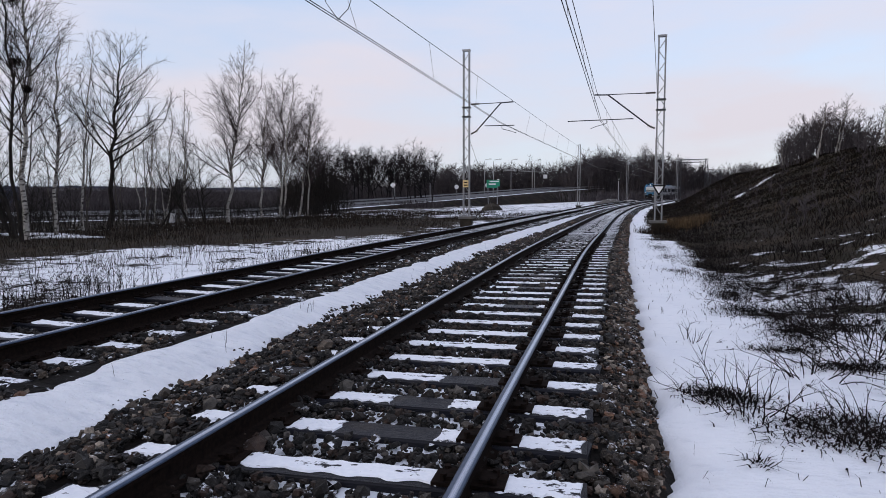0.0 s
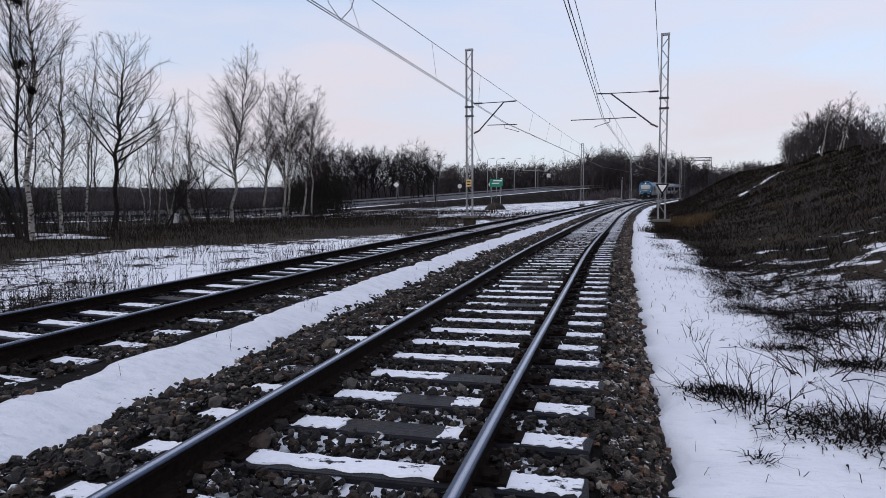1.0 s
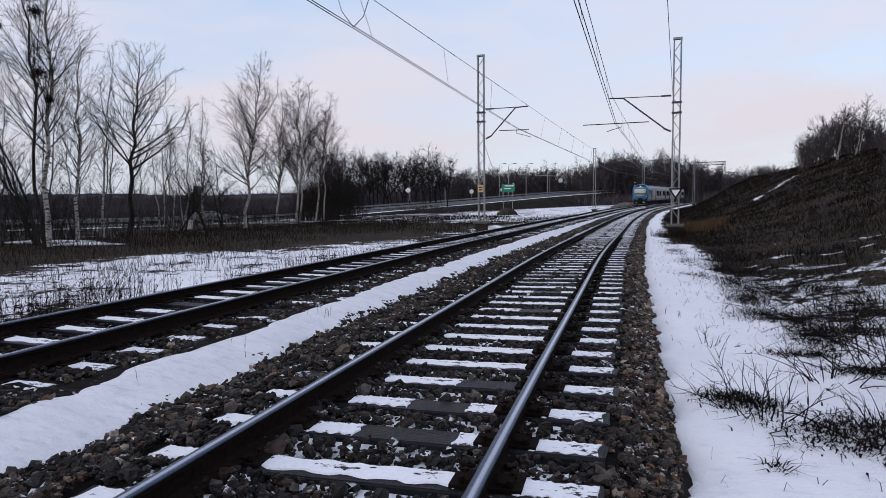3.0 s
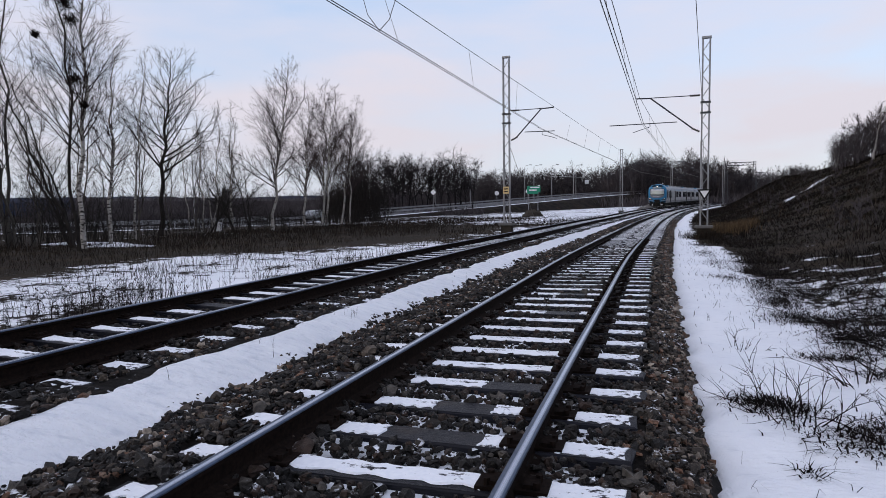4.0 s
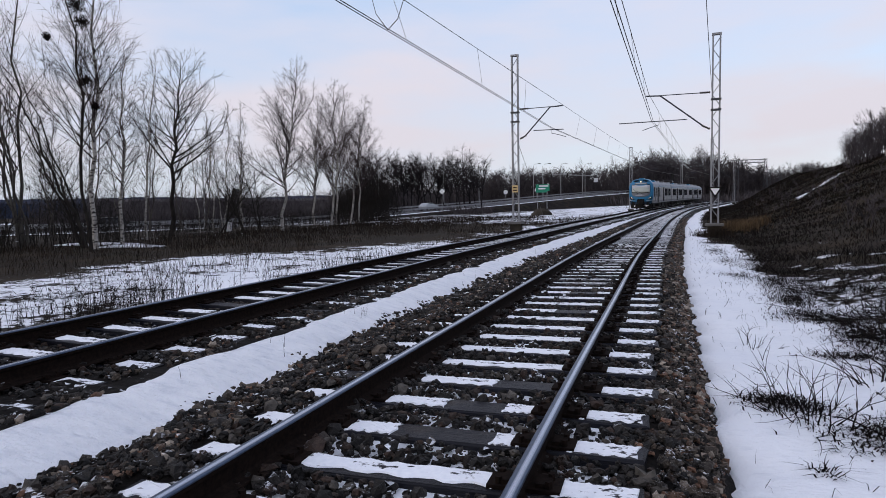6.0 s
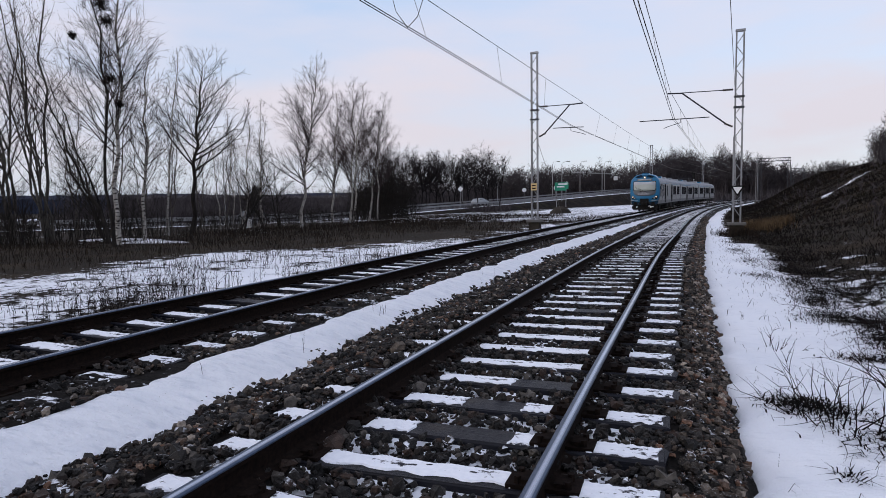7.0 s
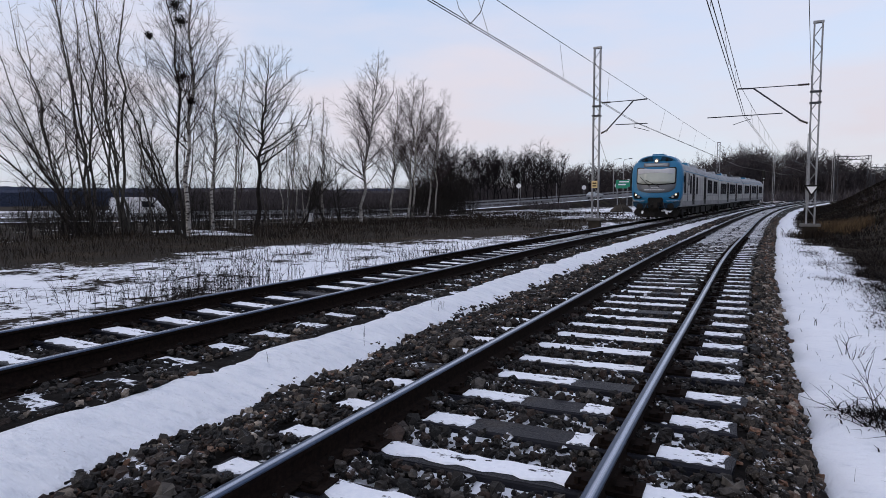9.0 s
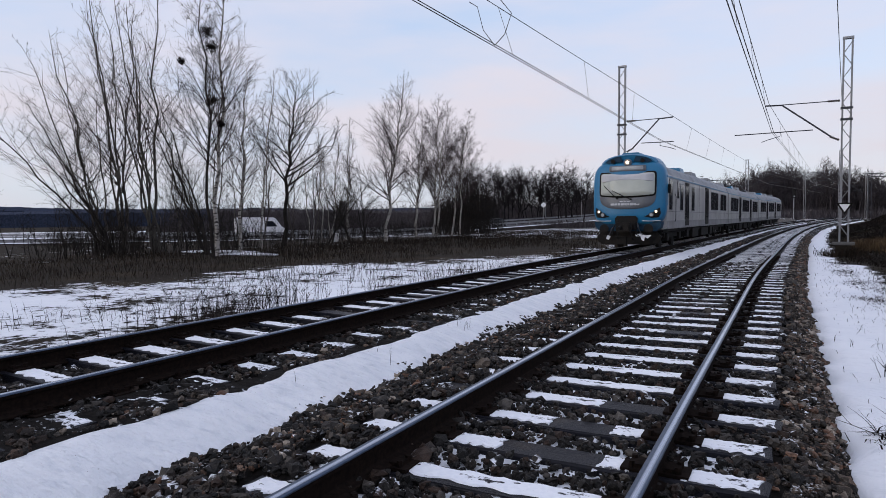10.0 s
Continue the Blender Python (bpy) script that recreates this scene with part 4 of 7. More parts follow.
def car_section():
    """Half outline of the body, x to the side, z up."""
    return [(1.30, 0.95), (1.42, 1.05), (1.44, 1.6), (1.44, 2.9), (1.40, 3.15), (1.26, 3.4), (1.0, 3.58), (0.6, 3.70), (0.0, 3.75)]


def sweep_body(g, y0, y1, z_from, z_to, mi, close=True, shrink=0.0):
    half = [(x - shrink, z) for x, z in car_section() if z_from <= z <= z_to]
    ring = half + [(-x, z) for x, z in half[::-1] if x > 0.001]
    n = len(ring)
    vs = [(x, y, z) for y in (y0, y1) for x, z in ring]
    g.add(vs, [(k, k + 1, n + k + 1, n + k) for k in range(n - 1)], mi)
    if close:
        g.add([(x, y0, z) for x, z in ring], [tuple(range(n))], mi)
        g.add([(x, y1, z) for x, z in ring], [tuple(range(n))[::-1]], mi)


def bogie(parent, y):
    b = Geo()
    for sx in (-1, 1):
        b.box(sx * 0.98 - 0.07, sx * 0.98 + 0.07, y - 1.75, y + 1.75, 0.42, 0.68)
        for dy in (-1.3, 1.3):
            b.box(sx * 1.02 - 0.12, sx * 1.02 + 0.12, y + dy - 0.2, y + dy + 0.2, 0.3, 0.62)
    b.box(-0.98, 0.98, y - 0.35, y + 0.35, 0.45, 0.75)
    ob = part("bogie", b, M["black"], parent)
    for dy in (-1.3, 1.3):
        w = Geo()
        for sx in (-1, 1):
            w.tube([(sx * 0.69, y + dy, 0.47), (sx * 0.82, y + dy, 0.47)], 0.47, 20)
        w.tube([(-0.75, y + dy, 0.47), (0.75, y + dy, 0.47)], 0.08, 8)
        part("wheelset", w, M["black"], ob)


def railcar(lead, tail):
    """y = 0 is the front end, the car stretches to -CAR_L."""
    label = ("blue-fronted silver electric railcar with lit headlamps" if lead else
             "silver electric railcar at the rear of the train" if tail else "silver middle railcar with a roof pantograph folded down")
    car = tagged(new("railcar"), label, "railcar", "cars of the electric train")
    ya = -0.62 if lead else -0.3
    yb = -CAR_L + (0.3 if not tail else 0.5)
    body = Geo()
    sweep_body(body, yb, ya, 0.9, 3.2, 0)
    part("body", body, M["silver"], car, "silver painted side walls")
    roof = Geo()
    sweep_body(roof, yb, ya, 3.1, 4.0, 0)
    part("roof", roof, M["roof"], car, "grey curved roof")
    eave = Geo()
    for sx in (-1, 1):
        eave.box(sx * 1.43 - 0.02, sx * 1.43 + 0.02, yb, ya, 3.04, 3.1)
    part("eave_stripe", eave, M["blue"], car, "blue stripe under the roof edge")
    band = Geo()
    for sx in (-1, 1):
        band.box(sx * 1.435 - 0.012, sx * 1.435 + 0.012, yb, ya, 0.98, 1.3)
    part("lower_band", band, M["skirt"], car, "grey band along the sill")
    under = Geo()
    under.box(-1.25, 1.25, yb + 0.3, ya - 0.2, 0.78, 0.97)
    # boxes and pipes added to build the shadow below the floor into the shape
    for y0, y1 in ((-9.2, -7.4), (-12.6, -10.2), (-14.3, -13.3)):
        for sx in (-1, 1):
            under.box(sx * 1.0 - 0.3, sx * 1.0 + 0.3, y0, y1, 0.3, 0.86)
    under.box(-0.6, 0.6, -15.2, -5.8, 0.35, 0.8)
    for sx in (-1, 1):
        under.tube([(sx * 1.15, yb + 0.4, 0.72), (sx * 1.15, ya - 0.3, 0.72)], 0.05, 6)
        for yy in (-6.2, -15.0):
            under.box(sx * 1.12 - 0.16, sx * 1.12 + 0.16, yy - 0.25, yy + 0.25, 0.34, 0.8)
    part("underframe", under, M["black"], car)
    # seams of the side sheets and rain gutters at the doors
    seams = Geo()
    for sx in (-1, 1):
        for yy in np.arange(yb + 1.9, ya - 0.5, 2.05):
            seams.box(sx * 1.4425 - 0.003, sx * 1.4425 + 0.003, yy - 0.012, yy + 0.012, 1.32, 3.0)
        seams.box(sx * 1.4425 - 0.004, sx * 1.4425 + 0.004, yb + 0.05, ya - 0.05, 1.66, 1.685)
    part("panel_seam", seams, M["skirt"], car, "thin grey joints of the side sheets")
    bogie(car, -3.4)
    bogie(car, -CAR_L + 3.4)
    # openings of the sides: from, to, sill, head, door?
    if lead:
        sets = [(-1.55, -0.95, 1.75, 2.95, "window"), (-2.95, -2.6, 2.25, 2.95, "window"), (-3.95, -3.3, 1.75, 2.85, "window"), (-5.45, -4.5, 1.05, 3.0, "door"), (-6.9, -6.2, 1.75, 2.85, "window"),
                (-11.6, -10.4, 1.05, 3.0, "door"), (-15.6, -12.5, 1.85, 2.85, "run"), (-19.6, -16.6, 1.85, 2.85, "run")]
    else:
        sets = [(-5.4, -1.3, 1.85, 2.8, "run"), (-7.2, -6.0, 1.05, 2.95, "door"), (-12.6, -7.9, 1.85, 2.8, "run"), (-14.4, -13.2, 1.05, 2.95, "door"), (-19.6, -15.2, 1.85, 2.8, "run")]
    for y0, y1, z0, z1, kind in sets:
        for sx in (-1, 1):
            if kind == "door":
                d = Geo().box(sx * 1.42 - 0.035, sx * 1.42 + 0.035, y0, y1, z0, z1)
                door = part("door", d, M["black"], car, "dark recessed double door")
                mid = (y0 + y1) / 2
                for a, b in ((y0 + 0.08, mid - 0.05), (mid + 0.05, y1 - 0.08)):
                    w = Geo().box(sx * 1.432 - 0.03, sx * 1.432 + 0.03, a, b, z0 + 0.35, z1 - 0.15)
                    part("pane", w, M["window"], door)
            else:
                cuts = [(y0, y1)] if kind == "window" else []
                if kind == "run":
                    n = max(2, round((y1 - y0) / 1.35))
                    st = (y1 - y0) / n
                    cuts = [(y0 + k * st + 0.07, y0 + (k + 1) * st - 0.07) for k in range(n)]
                for a, b in cuts:
                    fr = Geo().box(sx * 1.43 - 0.02, sx * 1.43 + 0.02, a - 0.04, b + 0.04, z0 - 0.04, z1 + 0.04)
                    wn = part("window", fr, M["mask"], car)
                    w = Geo().box(sx * 1.437 - 0.02, sx * 1.437 + 0.02, a, b, z0, z1)
                    w.box(sx * 1.441 - 0.02, sx * 1.441 + 0.02, a, b, z0 + (z1 - z0) * 0.62, z0 + (z1 - z0) * 0.66)
                    part("pane", w, M["window"], wn)
    # gangway to the next car
    if not tail:
        gw = Geo()
        for k in range(6):
            y = yb - 0.05 - k * 0.1
            r = 0.02 if k % 2 else 0.0
            gw.box(-1.1 + r, 1.1 - r, y - 0.05, y + 0.05, 1.0, 3.3 - r)
        part("gangway", gw, M["black"], car, "black folded gangway bellows")
    # roof gear
    if not lead and not tail:
        for y0 in (-4.5, -15.5):
            pt = Geo()
            pt.box(-0.8, 0.8, y0 - 1.0, y0 + 1.0, 3.75, 3.86)
            for sx in (-1, 1):
                pt.bar((sx * 0.6, y0 - 0.9, 3.9), (sx * 0.5, y0 + 0.2, 4.12), 0.05)
                pt.bar((sx * 0.5, y0 + 0.2, 4.12), (sx * 0.45, y0 - 0.7, 4.25), 0.04)
            pt.tube([(-0.95, y0 - 0.7, 4.2), (-0.6, y0 - 0.7, 4.28), (0.6, y0 - 0.7, 4.28), (0.95, y0 - 0.7, 4.2)], 0.035, 6)
            part("pantograph", pt, M["darksteel"], car, "folded pantograph")
    for y0, ln in ((-3.0, 1.3), (-8.0, 1.0), (-11.5, 1.6), (-17.5, 1.2)):
        bx = Geo().prism([(-0.75, 3.5), (0.75, 3.5), (0.62, 3.92), (-0.62, 3.92)], y0 - ln / 2, y0 + ln / 2)
        part("roof_unit", bx, M["roof"] if ln > 1.05 else M["blue"], car, "roof ventilation box")
    if lead:
        front(car)
    # body set low on its bogies and drawn in a little
    for o in car.children_recursive:
        if o.name.startswith(("bogie", "wheelset")):
            continue
        for vv in o.data.vertices:
            z = vv.co.z
            vv.co.x *= 0.95
            vv.co.z = z if z < 0.5 else 0.5 + (z - 0.5) * 0.57 if z < 0.92 else 0.74 + (z - 0.92) * 0.945
    return car


def front(car):
    """The rounded blue cab end, with windscreen, lamps and coupler."""
    def ring(y, w, z0, z1, bow, n=26, rx=0.5, rz=0.55):
        pts = []
        zc, hz = (z0 + z1) / 2, (z1 - z0) / 2
        for k in range(n):
            a = 2 * math.pi * k / n + math.pi / n
            c, s_ = math.cos(a), math.sin(a)
            x = w * math.copysign(abs(c) ** rx, c)
            z = zc + hz * math.copysign(abs(s_) ** rz, s_)
            pts.append((x, y - bow * (x / 1.44) ** 2 - 0.10 * ((z - 1.7) / 1.9) ** 2 * (1 if z > 1.7 else 0.4), z))
        return pts
    n = 40
    rings = [ring(-0.68, 1.447, 1.08, 3.72, 0.0, n, 0.4, 0.46), ring(-0.42, 1.445, 1.1, 3.72, 0.04, n, 0.4, 0.46), ring(-0.2, 1.425, 1.13, 3.69, 0.1, n, 0.38, 0.44),
             ring(-0.07, 1.37, 1.17, 3.62, 0.17, n, 0.36, 0.42), ring(0.0, 1.28, 1.23, 3.53, 0.2, n, 0.36, 0.42), ring(0.02, 0.6, 1.6, 3.0, 0.24, n, 0.5, 0.5)]
    g = Geo()
    vs = [p for r in rings for p in r]
    fs = [(i * n + k, (i + 1) * n + k, (i + 1) * n + (k + 1) % n, i * n + (k + 1) % n) for i in range(len(rings) - 1) for k in range(n)]
    fs.append(tuple((len(rings) - 1) * n + k for k in range(n))[::-1])
    g.add(vs, fs)
    shell = part("cab_front", g, M["blue"], car, "bright blue rounded cab front", True)

    def plate(name, outline, y, mat, parent, label="", thick=0.03):
        """A bowed panel on the front; outline in x, z."""
        q = Geo()
        pts = [(x, y - 0.22 * (x / 1.44) ** 2 - 0.10 * ((z - 1.7) / 1.9) ** 2 * (1 if z > 1.7 else 0.4), z) for x, z in outline]
        m = len(pts)
        cx = sum(p[0] for p in pts) / m
        cz = sum(p[2] for p in pts) / m
        cy = y - 0.22 * (cx / 1.44) ** 2 - 0.10 * ((cz - 1.7) / 1.9) ** 2
        mid = [(cx + (p[0] - cx) * 0.5, y - 0.22 * ((cx + (p[0] - cx) * 0.5) / 1.44) ** 2 - 0.10 * (((cz + (p[2] - cz) * 0.5) - 1.7) / 1.9) ** 2, cz + (p[2] - cz) * 0.5) for p in pts]
        back = [(p[0], p[1] - thick, p[2]) for p in pts]
        allv = pts + mid + [(cx, cy, cz)] + back
        f = [(k, (k + 1) % m, m + (k + 1) % m, m + k) for k in range(m)] + [(m + k, m + (k + 1) % m, 2 * m) for k in range(m)]
        f += [(k, 2 * m + 1 + k, 2 * m + 1 + (k + 1) % m, (k + 1) % m) for k in range(m)]
        q.add(allv, f)
        return part(name, q, mat, parent, label, True)

    def rounded(x0, x1, z0, z1, r, k=5):
        pts = []
        for cx, cz, a0 in ((x1 - r, z1 - r, 0), (x0 + r, z1 - r, 90), (x0 + r, z0 + r, 180), (x1 - r, z0 + r, 270)):
            for i in range(k + 1):
                a = radians(a0 + 90 * i / k)
                pts.append((cx + r * math.cos(a), cz + r * math.sin(a)))
        return pts
    low = [(1.13, 2.62), (1.12, 2.4)] + [(1.1 * math.cos(radians(a)) ** 0.6, 2.3 - 0.52 * math.sin(radians(a)) ** 0.75) for a in range(8, 90, 10)]
    low = low + [(0.0, 1.78)] + [(-x, z) for x, z in low[::-1]]
    plate("lower_mask", low, 0.035, M["mask"], shell, "grey panel under the windscreen")

    def droop(pts, zc, d):
        """Lowers the bottom edge of an outline towards its middle."""
        return [(x, z - d * (1 - (x / 1.1) ** 2) if z < zc else z) for x, z in pts]

    def wide(x0, x1, z0, z1, r):
        """A rounded outline with more points along its lower edge."""
        pts = rounded(x0, x1, z0, z1, r)
        return pts[:18] + [(x0 + r + (x1 - x0 - 2 * r) * k / 8, z0) for k in range(1, 8)] + pts[18:]
    plate("windscreen_frame", droop(wide(-1.12, 1.12, 2.3, 3.27, 0.12), 2.5, 0.07), 0.05, M["black"], shell)
    ws = plate("windscreen", droop(wide(-1.06, 1.06, 2.36, 3.21, 0.09), 2.5, 0.07), 0.066, M["windscreen"], shell, "windscreen with the sky's pale reflection put into its colour")
    plate("sun_blind", rounded(-1.02, 1.02, 2.86, 3.19, 0.04), 0.076, M["sticker"], ws, "whitish lowered sun blind")
    for tx, tz, px, pz in ((0.9, 2.74, 0.36, 2.2), (0.56, 2.52, -0.18, 2.16)):
        w = Geo().tube([(tx, 0.06, tz), ((tx + px) / 2 + 0.02, 0.1, (tz + pz) / 2), (px, 0.1, pz)], 0.016, 5)
        w.tube([(px, 0.02, pz), (px, 0.13, pz)], 0.035, 8)
        part("wiper", w, M["black"], ws)
    box_ = plate("display_surround", rounded(-0.72, 0.72, 3.29, 3.52, 0.04, 2), 0.04, M["mask"], shell, "grey surround of the destination display")
    plate("destination_display", rounded(-0.62, 0.62, 3.33, 3.48, 0.02, 2), 0.058, M["lampdim"], box_, "pale destination display, blank")
    # unit marking as bars
    b = Geo()
    for k, (x0, x1) in enumerate(((0.5, 0.62), (0.36, 0.47), (0.24, 0.33), (0.1, 0.21), (-0.02, 0.07), (-0.11, -0.05), (-0.25, -0.14), (-0.37, -0.28), (-0.5, -0.4))):
        b.box(x0, x1, 0.022, 0.05, 1.925, 2.005 if k < 8 else 1.98)
    for x0, x1 in ((0.12, 0.26), (0.0, 0.09), (-0.16, -0.03)):
        b.box(x0, x1, 0.022, 0.046, 2.06, 2.1)
    part("marking", b, M["sticker"], shell, "pale unit marking shown as bars")
    for sx in (-1, 1):
        eye = [(sx * 0.7, 1.47), (sx * 0.95, 1.6), (sx * 1.26, 1.83), (sx * 1.29, 1.6), (sx * 1.22, 1.44), (sx * 0.95, 1.42)]
        if sx < 0:
            eye = eye[::-1]
        hs = plate("headlamp_housing", eye, 0.05, M["black"], shell, "black almond-shaped lamp housing")
        for dx, dz, mt, r in ((1.13, 1.67, "lamp", 0.06), (0.96, 1.54, "lampdim", 0.075)):
            y = 0.06 - 0.22 * (dx / 1.44) ** 2
            q = Geo().tube([(sx * dx, y - 0.05, dz), (sx * dx, y, dz), (sx * dx, y + 0.03, dz)], [r * 1.25, r * 1.25, r], 16)
            part("lamp_ring", q, M["darksteel"], hs)
            q = Geo().tube([(sx * dx, y, dz), (sx * dx, y + 0.036, dz)], [r, r * 0.85], 16)
            part("headlamp", q, M[mt], hs, "glowing headlamp" if mt == "lamp" else "unlit lamp lens")
        trim = Geo().tube([(sx * 0.62, 0.0, 1.3), (sx * 0.95, -0.07, 1.29), (sx * 1.28, -0.19, 1.31)], 0.018, 6)
        part("trim_strip", trim, M["sticker"], shell, "thin pale strip over the bumper")
        mir = Geo().box(sx * 1.5 - 0.05, sx * 1.5 + 0.05, -0.75, -0.66, 2.4, 2.75).tube([(sx * 1.44, -0.7, 2.6), (sx * 1.5, -0.7, 2.6)], 0.02, 6)
        part("mirror", mir, M["black"], car, "black side mirror")
        rail_ = Geo().tube([(sx * 1.45, -2.1, 1.25), (sx * 1.49, -2.1, 1.35), (sx * 1.49, -2.1, 2.3), (sx * 1.45, -2.1, 2.4)], 0.016, 6)
        part("grab_rail", rail_, M["darksteel"], car)
    # bumper, coupler, hoses and snowplough
    bm_ = Geo().prism([(-1.1, 0.86), (1.1, 0.86), (1.28, 1.02), (1.32, 1.27), (-1.32, 1.27), (-1.28, 1.02)], -0.7, -0.14)
    part("bumper_beam", bm_, M["bluedark"], car, "dark blue bumper beam")
    c = Geo()
    c.prism([(-0.4, 0.95), (0.4, 0.95), (0.44, 1.4), (0.36, 1.5), (-0.36, 1.5), (-0.44, 1.4)], -0.3, 0.06)
    c.tube([(0, -0.3, 1.02), (0, 0.4, 1.02)], 0.13, 10)
    c.prism([(-0.26, 0.82), (0.26, 0.82), (0.3, 1.02), (0.26, 1.24), (-0.26, 1.24), (-0.3, 1.02)], 0.28, 0.5)
    c.tube([(0.12, 0.48, 1.03), (0.12, 0.62, 1.03)], [0.1, 0.05], 10)
    c.box(-0.22, -0.02, 0.46, 0.56, 0.9, 1.16)
    part("coupler", c, M["black"], car, "black automatic coupler on a dark mounting plate")
    for k, (xa, xb, za, zb) in enumerate(((0.34, 0.5, 1.3, 0.7), (0.42, 0.62, 1.15, 0.62), (-0.34, -0.46, 1.3, 0.66), (-0.44, -0.62, 1.2, 0.74), (0.2, 0.3, 0.9, 0.5), (-0.2, -0.28, 0.9, 0.46))):
        hs = Geo().tube([(xa, 0.04, za), ((xa + xb) / 2, 0.26, (za + zb) / 2 + 0.08), (xb, 0.22, zb), (xb * 1.05, 0.05, zb - 0.08)], 0.028, 6)
        part("air_hose", hs, M["darksteel"] if k in (1, 3) else M["rubber"], car)
    for sx in (-1, 1):
        bf = Geo().tube([(sx * 0.87, -0.3, 0.98), (sx * 0.87, 0.05, 0.98), (sx * 0.87, 0.07, 0.98)], [0.11, 0.11, 0.19], 14)
        part("buffer", bf, M["black"], car, "short black buffer")
        stp = Geo().box(sx * 1.05 - 0.2, sx * 1.05 + 0.2, -0.75, -0.35, 0.5, 0.54).bar((sx * 1.22, -0.55, 0.5), (sx * 1.22, -0.55, 0.95), 0.03).bar((sx * 0.9, -0.55, 0.5), (sx * 0.9, -0.55, 0.95), 0.03)
        part("step", stp, M["black"], car)
    pl = Geo()
    pl.prism([(-1.2, 0.26), (1.2, 0.26), (1.28, 0.5), (1.1, 0.84), (-1.1, 0.84), (-1.28, 0.5)], -0.45, -0.32)
    for sx in (-1, 1):
        pl.add([(0.02 * sx, 0.0, 0.2), (1.15 * sx, -0.4, 0.2), (1.15 * sx, -0.34, 0.56), (0.02 * sx, -0.02, 0.5), (0.02 * sx, -0.06, 0.2), (1.15 * sx, -0.46, 0.2), (1.15 * sx, -0.4, 0.56), (0.02 * sx, -0.08, 0.5)],
               [(0, 1, 2, 3), (7, 6, 5, 4), (0, 3, 7, 4), (1, 5, 6, 2), (3, 2, 6, 7), (0, 4, 5, 1)])
        pl.bar((sx * 0.7, -0.3, 0.3), (sx * 0.7, -0.5, 0.9), 0.06)
    part("snowplough", pl, M["black"], car, "black plough blade under the coupler")
    # ragged white scraps at the plough, drawn in the snow material
    for outline in ([(-0.36, 0.66), (-0.62, 0.74), (-0.7, 0.6), (-0.98, 0.62), (-0.84, 0.44), (-0.72, 0.5), (-0.7, 0.34), (-0.6, 0.4), (-0.56, 0.55), (-0.38, 0.52)], [(0.62, 0.5), (0.74, 0.62), (0.8, 0.42), (0.7, 0.38)]):
        m = len(outline)
        q = Geo().add([(x, y, z) for y in (0.04, 0.0) for x, z in outline], [tuple(range(m))[::-1], tuple(range(m, 2 * m))] + [(k, (k + 1) % m, m + (k + 1) % m, m + k) for k in range(m)])
        part("packed_snow", q, M["snow"], car, "ragged white scrap hanging at the plough")
    # roof hood with dark plates painted as shaded hollows, two horns and the top lamp
    f = Geo()
    m = 13
    prof = [(1.16 * math.cos(math.pi * k / (m - 1)), 3.5 + 0.5 * math.sin(math.pi * k / (m - 1)) ** 0.8) for k in range(m)]
    rr = []
    for y, k, dz in ((-0.2, 0.93, -0.02), (-0.32, 1.0, 0.0), (-1.2, 1.0, 0.03), (-2.1, 0.93, -0.02), (-2.7, 0.8, -0.12)):
        rr += [(x * k, y - 0.1 * (x / 1.2) ** 2, 3.5 + (z - 3.5) * k + dz) for x, z in prof]
    f.add(rr, [(i * m + k, i * m + k + 1, (i + 1) * m + k + 1, (i + 1) * m + k) for i in range(4) for k in range(m - 1)] + [tuple(range(m))[::-1], tuple(4 * m + k for k in range(m))])
    rf = part("roof_hood", f, M["blue"], car, "blue arched hood over the cab roof")
    for a0, a1 in ((18, 72), (108, 162)):
        rec = Geo()
        arc = [radians(a0 + (a1 - a0) * k / 8) for k in range(9)]
        o_ = [(0.97 * math.cos(a), 3.52 + 0.4 * math.sin(a) ** 0.8) for a in arc] + [(0.7 * math.cos(a), 3.5 + 0.19 * math.sin(a)) for a in arc[::-1]]
        q = len(o_)
        rec.add([(x, -0.178 - 0.1 * (x / 1.2) ** 2 - d, z) for d in (0, 0.05) for x, z in o_], [tuple(range(q))[::-1]] + [(k, (k + 1) % q, q + (k + 1) % q, q + k) for k in range(q)])
        part("recess", rec, M["bluedark"], rf, "dark plate painted as the shade of a hollow in the hood")
    for sx in (-1, 1):
        h = Geo().tube([(sx * 0.6, -0.3, 3.72), (sx * 0.58, -0.1, 3.7)], [0.05, 0.09], 12)
        part("horn", h, M["black"], rf, "black horn")
    q = Geo().tube([(0, -0.35, 3.64), (0, -0.1, 3.64), (0, -0.08, 3.64)], [0.15, 0.15, 0.12], 16)
    part("lamp_ring", q, M["mask"], rf)
    q = Geo().tube([(0, -0.2, 3.64), (0, -0.06, 3.64)], [0.09, 0.075], 14)
    part("top_lamp", q, M["lamp"], rf, "glowing top headlamp")
    hatch = Geo().prism([(-0.42, 3.92), (0.42, 3.92), (0.3, 4.08), (-0.3, 4.08)], -1.5, -0.6)
    part("roof_hatch", hatch, M["blue"], rf)


TRAIN = [railcar(True, False), railcar(False, False), railcar(False, True)]


# ---------------------------------------------------------------- plants
def ground_at(x, y):
    return float(land(np.array([float(x)]), np.array([float(y)]))[0])


